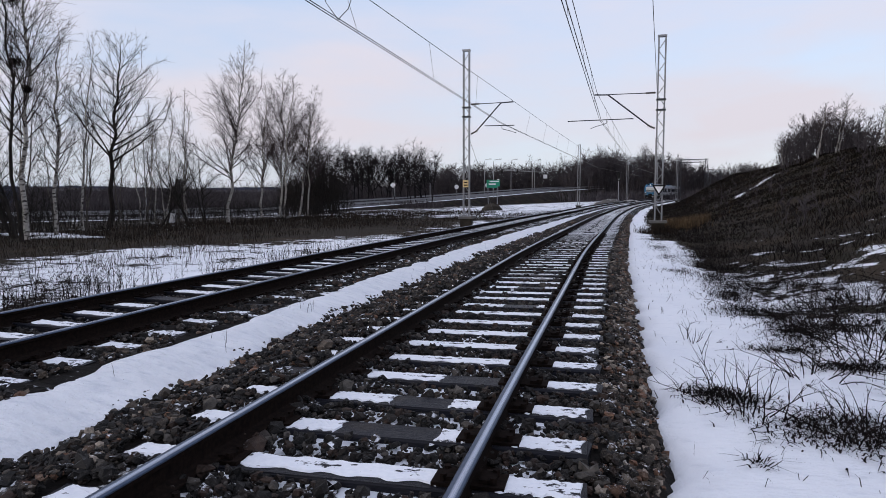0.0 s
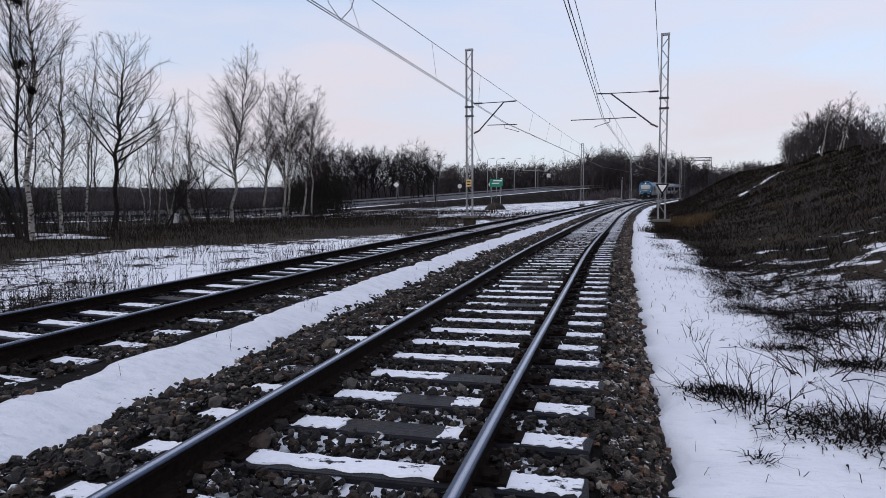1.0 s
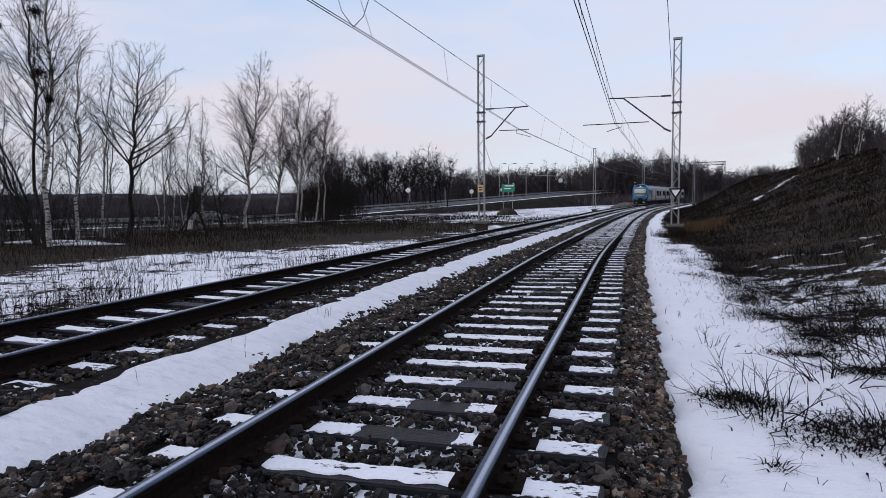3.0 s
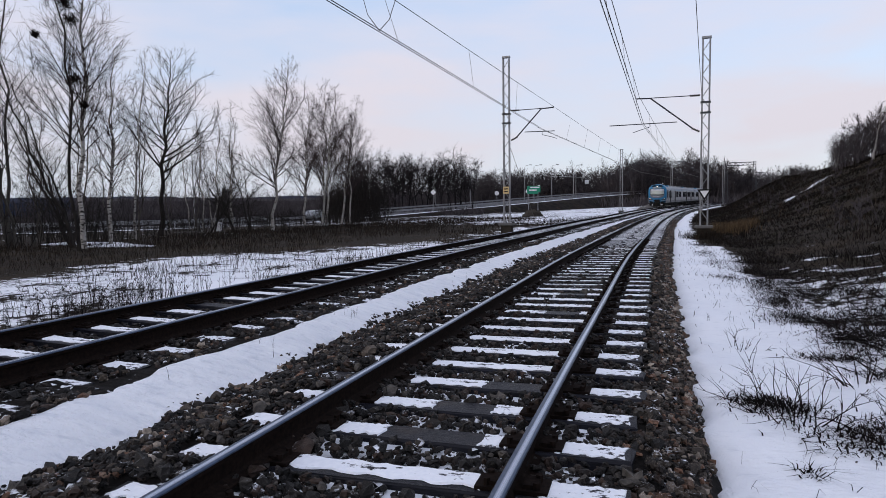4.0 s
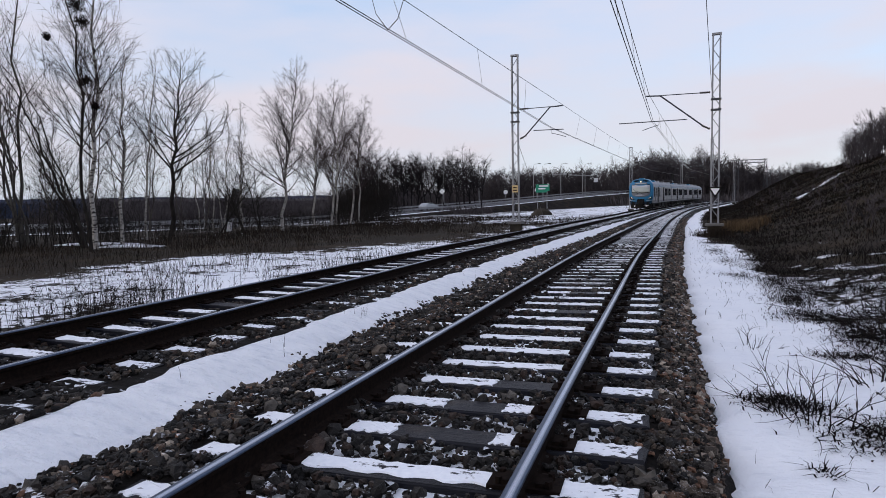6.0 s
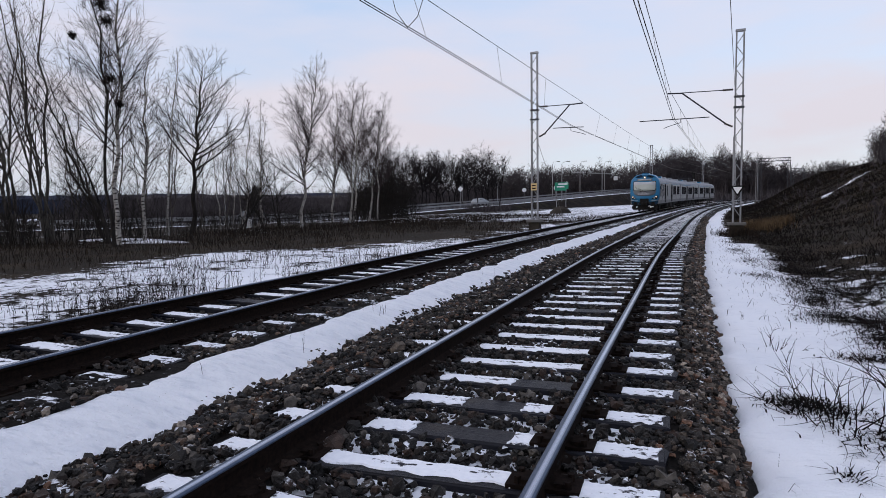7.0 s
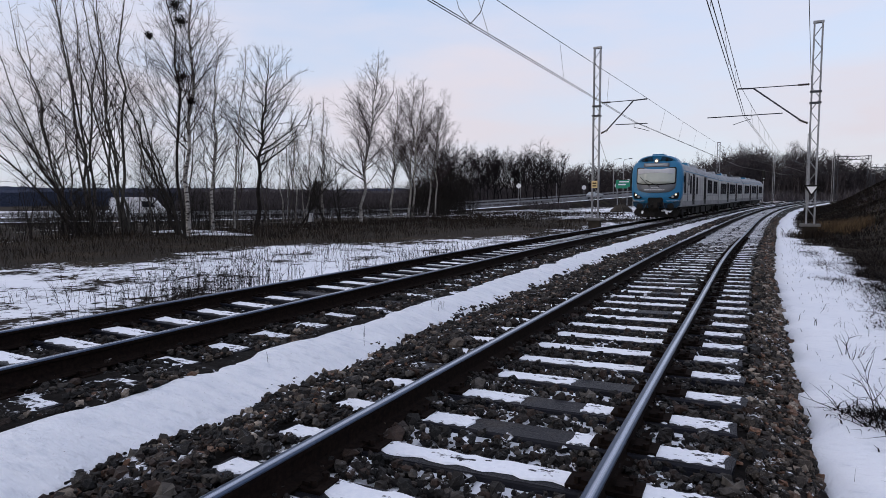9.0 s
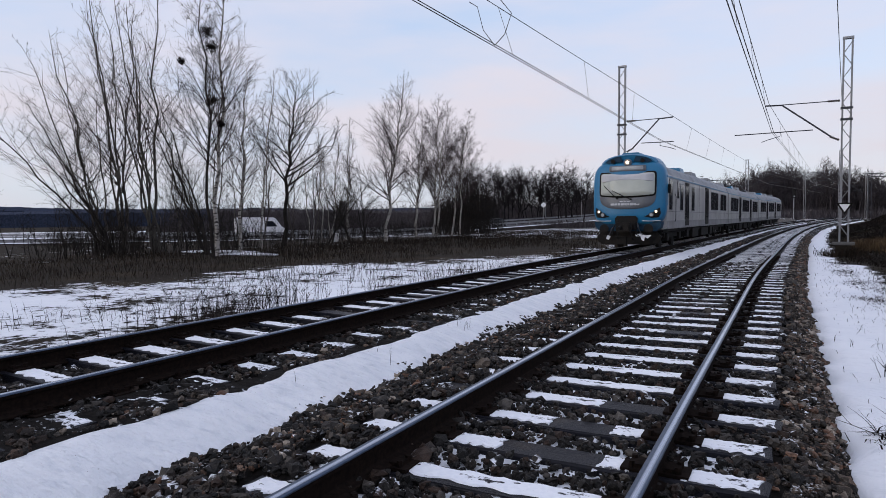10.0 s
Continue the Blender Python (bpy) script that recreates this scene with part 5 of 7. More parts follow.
def limb(rng, p, d, length, r, n=5, curl=0.12, lift=0.0):
    """A crooked branch: points and radii."""
    pts, rad = [Vector(p)], [r]
    d = Vector(d).normalized()
    for k in range(1, n):
        d = (d + Vector((rng.uniform(-curl, curl), rng.uniform(-curl, curl), rng.uniform(-curl, curl) + lift))).normalized()
        pts.append(pts[-1] + d * (length / (n - 1)))
        rad.append(r * (1 - 0.85 * k / (n - 1)))
    return pts, rad


def along_path(pts, u):
    f = u * (len(pts) - 1)
    i = min(int(f), len(pts) - 2)
    return pts[i].lerp(pts[i + 1], f - i), (pts[i + 1] - pts[i]).normalized()


def side_dir(rng, d, angle):
    """A direction off d by about angle (radians)."""
    a = d.orthogonal().normalized()
    a.rotate(Matrix.Rotation(rng.uniform(0, 6.283), 3, d))
    return (d * math.cos(angle) + a * math.sin(angle)).normalized()


def crown_of(g, rng, path, rads, height, u0, limbs, reach, up, sub, twigs, droop, thick, taper=0.8):
    """Limbs, branches and twigs on one stem."""
    limbs = int(limbs * 1.5)
    for k in range(limbs):
        u = u0 + (1 - u0) * ((k + rng.random()) / limbs) ** 0.9
        u = min(u, 0.985)
        p, d = along_path(path, u)
        r = max(0.008, rads[0] * (1 - 0.9 * u) * 0.27) * thick
        ln = height * reach * (1 - u) ** taper * rng.uniform(0.65, 1.3) + 0.4
        az = rng.uniform(0, 6.283)
        e = up + rng.uniform(-0.22, 0.25)
        dv = Vector((math.cos(az) * math.cos(e), math.sin(az) * math.cos(e), math.sin(e)))
        lp, lr = limb(rng, p, dv, ln, r, 6, 0.085, 0.05)
        g.tube(lp, lr, 4, 0, False)
        nb = max(2, int(sub * 1.5 * ln))
        for j in range(nb):
            q, dd = along_path(lp, 0.15 + 0.85 * (j + rng.random()) / nb)
            bl = ln * rng.uniform(0.22, 0.46)
            bp, br = limb(rng, q, side_dir(rng, dd, rng.uniform(0.32, 0.7)), bl, max(0.005, r * 0.38), 4, 0.1, 0.04 - droop)
            g.tube(bp, br, 3, 0, False)
            for t in range(twigs + 1):
                q2, d2 = along_path(bp, rng.uniform(0.2, 1.0))
                tp, tr = limb(rng, q2, side_dir(rng, d2, rng.uniform(0.3, 0.9)), bl * rng.uniform(0.3, 0.65), 0.0045 * thick + 0.001, 2, 0.22, -droop * 2)
                g.tube(tp, tr, 3, 0, False)


def tree(name, label, x, y, top, stems=1, bark="birch", r=0.11, u0=0.25, limbs=34, reach=0.3, up=0.85, sub=2.2, twigs=4, droop=0.0, thick=1.0, seed=1, spread=0.0, taper=0.8):
    """A bare tree on the ground at x, y with its top at the given place."""
    rng = random.Random(seed)
    z0 = ground_at(x, y)
    ob = tagged(new(name), label, "tree", "bare winter trees")
    ob.location = (x, y, z0)
    tg, cg = Geo(), Geo()
    H = Vector(top) - Vector((x, y, z0))
    for k in range(stems):
        off = Vector((rng.uniform(-1, 1), rng.uniform(-1, 1), 0)) * 0.25 * (stems > 1)
        goal = H * (1 if k == 0 else rng.uniform(0.8, 1.0)) + Vector((rng.uniform(-1, 1), rng.uniform(-1, 1), 0)) * spread
        n = 11
        path, rads = [], []
        rr = r * (1 if k == 0 else rng.uniform(0.65, 0.9))
        for i in range(n):
            u = i / (n - 1)
            w = Vector((rng.uniform(-1, 1), rng.uniform(-1, 1), 0)) * 0.014 * H.length * (0 < i < n - 1)
            path.append(off + Vector((goal.x * u ** 1.1, goal.y * u ** 1.1, goal.z * u)) + w + Vector((0, 0, -0.15 if i == 0 else 0)))
            rads.append(0.85 * rr * (1.25 if i == 0 else 1.0) * (1 - u) ** 0.85 + 0.008)
        tg.tube(path, rads, 8)
        crown_of(cg, rng, path, rads, H.length, u0, limbs, reach, up, sub, twigs + 1, droop, thick * 1.05, taper)
    part("trunk", tg, M[bark], ob, "white peeling birch bark" if bark == "birch" else "")
    part("crown", cg, M["twig" if bark != "dark" else "dark"], ob, "fine bare twigs")
    return ob


def build_trees():
    bl = "slender white-trunked birch with bare twigs beside a snowy field"
    gl = "tall bare aspen with several pale grey stems and rising branches"
    # many-stemmed group
    tree("aspen_tree", gl, -29.4, 32.4, (-32.8, 30.6, 12.4), 5, "grey", 0.085, 0.18, 12, 0.36, 0.85, 0.75, 2, 0.0, 1.4, 11, 2.2)
    tree("aspen_tree", gl, -28.0, 32.6, (-29.4, 32.3, 15.6), 5, "grey", 0.095, 0.18, 13, 0.34, 0.88, 0.75, 2, 0.0, 1.4, 12, 1.9)
    tree("aspen_tree", gl, -24.5, 31.1, (-25.5, 30.6, 15.8), 5, "grey", 0.1, 0.22, 13, 0.32, 0.88, 0.8, 2, 0.0, 1.4, 13, 1.8)
    tree("leaning_tree", "crooked leaning tree with long low branches", -26.6, 30.0, (-31.8, 27.3, 8.2), 4, "dark", 0.085, 0.15, 12, 0.46, 0.65, 0.8, 2, 0.0, 1.4, 14, 2.0)
    tree("leaning_tree", "dark crooked tree leaning away from the birches", -20.9, 30.5, (-24.6, 30.0, 9.0), 3, "dark", 0.085, 0.15, 13, 0.38, 0.75, 0.9, 2, 0.0, 1.4, 15, 1.2)
    nest = tree("mistletoe_tree", "tall dark tree with balls of mistletoe in its crown", -18.1, 26.9, (-18.4, 26.7, 13.2), 1, "dark", 0.085, 0.3, 40, 0.27, 0.85, 1.9, 4, 0.0, 1.25, 16)
    rng = random.Random(9)
    for px, pz, pr, dx in ((0.02, 10.9, 0.42, -0.15), (0.0, 10.2, 0.4, 0.05), (-1.6, 9.6, 0.24, 0), (0.1, 7.6, 0.38, 0), (0.5, 6.5, 0.25, 0)):
        g = Geo()
        for k in range(280):
            d = Vector((rng.gauss(0, 1), rng.gauss(0, 1), rng.gauss(0, 1))).normalized()
            a = d * rng.uniform(0, pr * 0.75)
            g.tube([a, a + side_dir(rng, d, 0.9) * pr * rng.uniform(0.2, 0.42)], [0.013, 0.009], 3, 0, False)
        mb = part("mistletoe", g, M["bramble"], nest, "dense dark mistletoe ball")
        mb.location = (px + dx, 0.1, pz)
    tree("birch_tree", bl, -18.7, 28.1, (-18.2, 28.4, 14.0), 1, "birch", 0.13, 0.28, 40, 0.25, 0.85, 2.0, 4, 0.02, 1.15, 17)
    tree("birch_tree", bl, -20.7, 33.5, (-20.2, 33.7, 10.6), 1, "birch", 0.11, 0.25, 36, 0.25, 0.8, 2.2, 5, 0.03, 1.2, 18)
    tree("birch_tree", bl, -21.6, 37.6, (-20.7, 38.0, 11.0), 1, "birch", 0.08, 0.3, 28, 0.18, 0.95, 2.0, 4, 0.03, 1.2, 19)
    tree("oak_tree", "dark broad-branched bare tree among the birches", -23.4, 43.9, (-22.3, 44.4, 12.2), 1, "dark", 0.2, 0.3, 30, 0.38, 0.7, 1.5, 4, 0.0, 1.7, 20, taper=0.55)
    for i, (x, y, tx, tz, r) in enumerate(((-22.3, 48.6, -22.6, 8.6, 0.06), (-21.6, 48.9, -22.6, 7.6, 0.05), (-22.5, 51.3, -21.9, 10.0, 0.07), (-23.4, 56.5, -23.0, 10.9, 0.09), (-23.0, 56.0, -22.6, 9.4, 0.07), (-24.1, 50.0, -25.0, 8.8, 0.05))):
        tree("birch_tree", "thin young birch with a pale stem", x, y, (tx, y + 0.3, tz), 1, "birch", r, 0.35, 24, 0.17, 0.95, 1.8, 4, 0.03, 1.3, 30 + i)
    tree("birch_tree", "single leaning birch with white bark and airy drooping twigs", -16.8, 49.1, (-15.3, 49.6, 13.0), 1, "birch", 0.15, 0.2, 46, 0.33, 0.8, 2.3, 5, 0.05, 1.35, 40)
    for i, (x, y, tx, tz, r) in enumerate(((-19.2, 66.5, -18.6, 13.2, 0.14), (-17.8, 68.2, -17.0, 15.0, 0.14), (-16.7, 65.4, -15.4, 13.9, 0.12), (-15.7, 68.4, -13.6, 13.2, 0.13), (-14.3, 66.5, -13.9, 11.0, 0.1))):
        tree("birch_tree", "birch of a close group with dense purple-brown twigs", x, y, (tx, y + 0.4, tz), 1, "birch", r, 0.2, 46, 0.31, 0.82, 2.1, 6, 0.05, 1.3, 50 + i)
    for i, (az, d, tz, lean) in enumerate(((33.8, 47, 9.0, 0.6), (31.6, 53, 10.0, -0.5), (29.6, 50, 8.2, 0.4), (27.2, 56, 8.8, -0.7), (25.2, 61, 8.6, 0.5), (36.5, 49, 9.4, -0.6), (22.6, 64, 7.6, 0.3))):
        x, y = -math.sin(radians(az)) * d, math.cos(radians(az)) * d
        tree("birch_tree", "thin grey-stemmed young tree at the back of the group", x, y, (x + lean, y + 0.3, tz), 2, "grey", 0.06, 0.2, 22, 0.24, 0.85, 1.6, 3, 0.02, 1.3, 110 + i, 0.8)
    for i, (x, y, tx, tz) in enumerate(((-19.8, 48.5, -22.3, 4.2), (-18.9, 50.0, -19.9, 5.6), (-20.8, 46.8, -18.0, 4.6), (-25.5, 37.0, -28.0, 6.0))):
        tree("shrub_tree", "low dark many-branched shrub under the birches", x, y, (tx, y + 0.5, tz), 3, "dark", 0.07, 0.12, 14, 0.4, 0.6, 1.8, 3, 0.0, 1.3, 70 + i, 1.2)


def blades(name, x, y, z, h, w, lean, mat, label, category="plants", seed=0, kind="stuff"):
    """Thin dry stems as tapered three-sided slivers, one mesh."""
    r = np.random.RandomState(seed)
    n = len(x)
    a = r.uniform(0, 6.283, n)
    la = r.uniform(0, 6.283, n)
    lv = h * lean * r.uniform(0.1, 1.0, n)
    mid = np.stack([x + np.cos(la) * lv * 0.35, y + np.sin(la) * lv * 0.35, z + h * 0.55], 1)
    tip = np.stack([x + np.cos(la) * lv, y + np.sin(la) * lv, z + h * (1 - 0.12 * lean)], 1)
    wd = np.stack([np.cos(a), np.sin(a), np.zeros(n)], 1) * w[:, None]
    b = np.stack([x, y, z - 0.04], 1)
    V = np.stack([b - wd, b + wd, mid + wd * 0.7, mid - wd * 0.7, tip], 1).reshape(-1, 3)
    base = (np.arange(n) * 5)[:, None]
    quads = base + np.array([0, 1, 2, 3])
    tris = base + np.array([3, 2, 4])
    loops = np.concatenate([quads, tris], 1).ravel()
    starts = (np.arange(n)[:, None] * 7 + np.array([0, 4])).ravel()
    me = bpy.data.meshes.new(name)
    me.vertices.add(len(V))
    me.vertices.foreach_set("co", V.ravel())
    me.loops.add(len(loops))
    me.loops.foreach_set("vertex_index", loops)
    me.polygons.add(len(starts))
    me.polygons.foreach_set("loop_start", starts)
    me.update(calc_edges=True)
    me.materials.append(M[mat])
    return tagged(new(name, me), label, category, kind=kind)


def build_grass():
    r = np.random.RandomState(7)
    # dry stems in the field left of the line, in drifts
    n = 58000
    s, o = r.uniform(2, 75, n) , 6.9 + 24 * r.uniform(0, 1, n) ** 1.3
    d = wobble(s, o * 1.7, 0.55, 31) + 0.6 * wobble(s, o, 2.2, 32)
    keep = d + 0.9 * smooth(15.5, 19, o) - 0.25 * smooth(9.5, 8, o) * smooth(20, 10, s) - 0.35 * (1 - smooth(11.5, 14.5, o)) > r.uniform(-0.55, 1.1, n)
    s, o = s[keep], o[keep]
    x, y = line_places(s, o)
    z = land(x, y)
    far = np.hypot(x, y)
    h = r.uniform(0.1, 0.42, len(x)) * np.where(r.uniform(0, 1, len(x)) < 0.12, 1.7, 1.0)
    blades("dry_grass", x, y, z, h, 0.002 + 0.00022 * far, 1.0, "stem", "dead brown grass and weeds poking through snow", "grass", 1)
    # tall weeds by the far rail
    g = Geo()
    rng = random.Random(12)
    for k in range(330):
        s = rng.choice((rng.gauss(9.6, 0.7), rng.gauss(7.6, 0.8), rng.gauss(8.4, 0.5), rng.uniform(5.5, 24)))
        o = 7.2 + abs(rng.gauss(0, 0.7))
        px, py = line_places(np.array([s]), np.array([o]))
        p = Vector((px[0], py[0], float(land(px, py)[0]) - 0.03))
        hgt = rng.uniform(0.3, 0.75)
        lp, lr = limb(rng, p, (rng.uniform(-0.2, 0.2), rng.uniform(-0.2, 0.2), 1), hgt, 0.0055, 5, 0.1)
        g.tube(lp, lr, 3, 0, False)
        for j in range(rng.randint(2, 6)):
            q, dd = along_path(lp, rng.uniform(0.35, 1.0))
            tp, tr = limb(rng, q, side_dir(rng, dd, rng.uniform(0.4, 0.9)), rng.uniform(0.06, 0.2), 0.004, 3, 0.2)
            g.tube(tp, tr, 3, 0, False)
            if rng.random() < 0.15:
                g.tube([tp[-1], tp[-1] + Vector((0, 0, 0.03))], [0.012, 0.004], 4, 0, False)
    tagged(new("tall_weeds", g.mesh("tall_weeds", M["bramble"])), "dark dried weed stalks standing in the snow", "weeds", kind="stuff")
    # a few stems on the snow between the tracks
    s = np.concatenate([r.normal(7.4, 0.16, 16), r.uniform(4, 20, 10)])
    o = np.concatenate([r.normal(2.45, 0.08, 16), r.uniform(2.15, 2.6, 10)])
    x, y = line_places(s, o)
    blades("grass_tuft", x, y, np.full(len(x), -0.14) + rise(s), r.uniform(0.06, 0.2, len(x)), np.full(len(x), 0.0022), 0.4, "stem", "a few dry stems on the snow bank", "grass", 2)
    # heather on the bank
    n = 190000
    s, o = 1.5 + 110 * r.uniform(0, 1, n) ** 1.6, -2.3 - 18.7 * r.uniform(0, 1, n) ** 0.85
    d = wobble(s, o * 1.3, 0.8, 41) + 0.5 * wobble(s, o, 2.6, 42)
    fl = -3.15 - 1.5 * (1 - smooth(5, 9, s)) + 0.75 * smooth(20, 30, s)
    foot = smooth(fl - 1.2, fl + 0.2, o)
    keep = d - 1.7 * drift(s, o) - 2.4 * foot - 0.88 * smooth(20, 10.5, s) * smooth(-8.4, -5.2, o) > r.uniform(-1.6, 0.5, n)
    s, o = s[keep], o[keep]
    x, y = line_places(s, o)
    z = land(x, y)
    far = np.hypot(x, y)
    h = r.uniform(0.04, 0.22, len(x)) * (1 + 0.5 * wobble(s, o, 1.3, 44))
    blades("heather", x, y, z, h, 0.0035 + 0.0004 * far, 2.6, "heather", "dense dark-brown heather and dead bracken on the bank", "heather", 3)
    n = 3500
    s, o = 3 + 90 * r.uniform(0, 1, n) ** 1.5, -6.5 - 13 * r.uniform(0, 1, n)
    x, y = line_places(s, o)
    far = np.hypot(x, y)
    blades("dead_grass", x, y, land(x, y), r.uniform(0.12, 0.4, n), 0.002 + 0.0003 * far, 1.5, "dull_straw", "sparse pale dead grass among the heather", "grass", 5)
    # tan straw at the foot of the mast
    n = 2200
    s, o = r.normal(37.0, 1.5, n), r.normal(-4.7, 0.55, n)
    q = wobble(s, o, 3.5, 71) > -0.25
    s, o = s[q], o[q]
    n = len(s)
    x, y = line_places(s, o)
    blades("straw_clump", x, y, land(x, y), r.uniform(0.2, 0.65, n), np.full(n, 0.012), 0.9, "straw", "clump of tan dead grass at the foot of the bank", "grass", 4)
    # brush round the feet of the masts, and stray stems on the verge
    for s0, o0, k in ((31.6, -3.1, 5), (32.2, 6.6, 6)):
        n = 520
        s, o = r.normal(s0, 0.35, n), r.normal(o0, 0.45, n)
        x, y = line_places(s, o)
        blades("rough_grass", x, y, land(x, y), r.uniform(0.2, 0.55, n), np.full(n, 0.011), 0.8, "stem", "dark rough grass round the foot of a mast", "grass", k)
    n = 700
    s, o = 3 + 30 * r.uniform(0, 1, n) ** 1.4, r.uniform(-3.9, -1.95, n)
    x, y = line_places(s, o)
    blades("stray_stems", x, y, land(x, y), r.uniform(0.03, 0.16, n), r.uniform(0.0012, 0.0028, n) + 0.00012 * s, 2.2, "stem", "thin dry stems bent over on the snowy verge", "grass", 8)
    # dark thatch patches low on the bank
    for i, (s0, o0, rs, ro, n) in enumerate(((5.0, -3.1, 0.32, 0.45, 1500), (5.55, -2.35, 0.22, 0.28, 700), (6.9, -3.75, 0.2, 0.4, 700), (7.6, -3.3, 0.12, 0.35, 420), (8.6, -3.9, 0.3, 0.5, 900), (10.2, -3.3, 0.5, 0.35, 900), (12.5, -3.9, 0.8, 0.5, 1300), (4.2, -3.9, 0.4, 0.4, 1100), (9.0, -4.9, 0.9, 0.5, 1700), (16, -4.0, 1.6, 0.5, 1900), (21, -4.2, 2.2, 0.5, 1900), (4.3, -2.35, 0.05, 0.06, 40), (31, -3.0, 0.8, 0.6, 900), (31.4, -3.1, 0.2, 0.5, 700), (6.0, -4.8, 0.6, 0.7, 1800), (7.8, -5.4, 0.8, 0.7, 2000), (4.6, -4.6, 0.5, 0.6, 1500), (11.5, -5.2, 1.2, 0.6, 2200), (15, -5.4, 2, 0.6, 2500), (22, -5.4, 3, 0.6, 2600), (8.2, -3.6, 0.5, 0.3, 900), (9.6, -3.7, 0.7, 0.3, 1100), (11.8, -3.4, 0.7, 0.3, 1000), (13.8, -3.5, 0.9, 0.35, 1300), (17.5, -3.6, 1.2, 0.35, 1500), (10.5, -4.4, 0.9, 0.4, 1500), (13, -4.6, 1.0, 0.4, 1600), (18.5, -2.9, 1.2, 0.3, 420), (22.5, -2.8, 1.4, 0.3, 520), (26, -2.8, 1.4, 0.3, 620), (15, -2.9, 0.8, 0.3, 300))):
        n = n // 2 if o0 < -4.2 else n
        s, o = r.normal(s0, rs * 0.6, n), r.normal(o0, ro * 0.6, n)
        x, y = line_places(s, o)
        blades("thatch", x, y, land(x, y) - 0.01, r.uniform(0.02, 0.09, n), r.uniform(0.004, 0.009, n), 4.0, "bramble", "flattened dark dead leaves and stems showing through snow", "dead leaves", 60 + i)


def build_brambles():
    """Arching canes and twiggy shoots along the foot of the bank."""
    rng = random.Random(21)
    spots = [(5.3, -2.5, 26, 0.7), (5.0, -3.2, 26, 0.7), (6.4, -3.2, 18, 0.7), (7.0, -3.9, 34, 1.1), (7.7, -4.3, 34, 1.3), (6.2, -4.4, 34, 1.2), (8.8, -3.8, 18, 0.8), (9.8, -4.3, 22, 0.9), (7.8, -2.35, 9, 0.4),
             (11, -3.5, 16, 0.7), (12.5, -4.0, 24, 0.9), (14, -3.7, 18, 0.8), (16, -4.1, 24, 0.9), (18.5, -4.2, 26, 0.9), (21, -4.3, 26, 0.9), (24, -4.4, 26, 0.9), (4.6, -4.2, 24, 1.0), (5.3, -5.0, 30, 1.3), (10.8, -5.2, 26, 1.1), (14, -5.4, 26, 1.1), (8.8, -5.6, 30, 1.3), (27, -4.6, 30, 0.9)]
    for s0, o0, n, size in spots:
        g = Geo()
        px, py = line_places(np.array([s0]), np.array([o0]))
        p0 = Vector((px[0], py[0], float(land(px, py)[0])))
        for k in range(n):
            a = rng.uniform(0, 6.283)
            q = Vector((math.cos(a), math.sin(a), 0)) * rng.uniform(0, 0.4 * size)
            e = rng.uniform(0.25, 1.3)
            d = Vector((math.cos(a) * math.cos(e), math.sin(a) * math.cos(e), math.sin(e)))
            lp, lr = limb(rng, q + Vector((0, 0, -0.05)), d, size * rng.uniform(0.4, 1.0), 0.006, 6, 0.2, -0.1)
            g.tube(lp, lr, 4, 0, False)
            for j in range(rng.randint(1, 4)):
                q2, d2 = along_path(lp, rng.uniform(0.3, 1.0))
                tp, tr = limb(rng, q2, side_dir(rng, d2, rng.uniform(0.3, 0.9)), size * rng.uniform(0.1, 0.4), 0.0035, 4, 0.25)
                g.tube(tp, tr, 3, 0, False)
        ob = new("bramble_bush", g.mesh("bramble_bush", M["bramble"]))
        ob.location = p0
        tagged(ob, "leafless bramble with thin dark canes rising from snow", "bush", "brambles along the bank")


def scrub(name, spots, label, mat, seed, thick=1.0, twigs=3, category="bushes", dense=2.2):
    """Many bare stems in one mesh. spots: x, y, height, reach."""
    rng = random.Random(seed)
    g = Geo()
    for x, y, h, reach in spots:
        z = ground_at(x, y)
        p = Vector((x, y, z - 0.1))
        lp, lr = limb(rng, p, (rng.uniform(-0.3, 0.3), rng.uniform(-0.3, 0.3), 1), h, 0.02 * thick * (0.6 + h / 8), 6, 0.13, 0.03)
        g.tube(lp, lr, 4, 0, False)
        for k in range(max(4, int(h * dense))):
            q, d = along_path(lp, rng.uniform(0.15, 1.0))
            bp, br = limb(rng, q, side_dir(rng, d, rng.uniform(0.35, 0.9)), reach * rng.uniform(0.4, 1.0), 0.009 * thick, 4, 0.2, 0.06)
            g.tube(bp, br, 3, 0, False)
            for t in range(twigs):
                q2, d2 = along_path(bp, rng.uniform(0.2, 1))
                e2 = side_dir(rng, d2, rng.uniform(0.3, 0.95))
                g.sliver(q2, q2 + e2 * reach * rng.uniform(0.2, 0.5), 0.008 * thick, Vector((rng.uniform(-1, 1), rng.uniform(-1, 1), rng.uniform(-0.3, 0.3))))
    return tagged(new(name, g.mesh(name, M[mat])), label, category, kind="stuff")


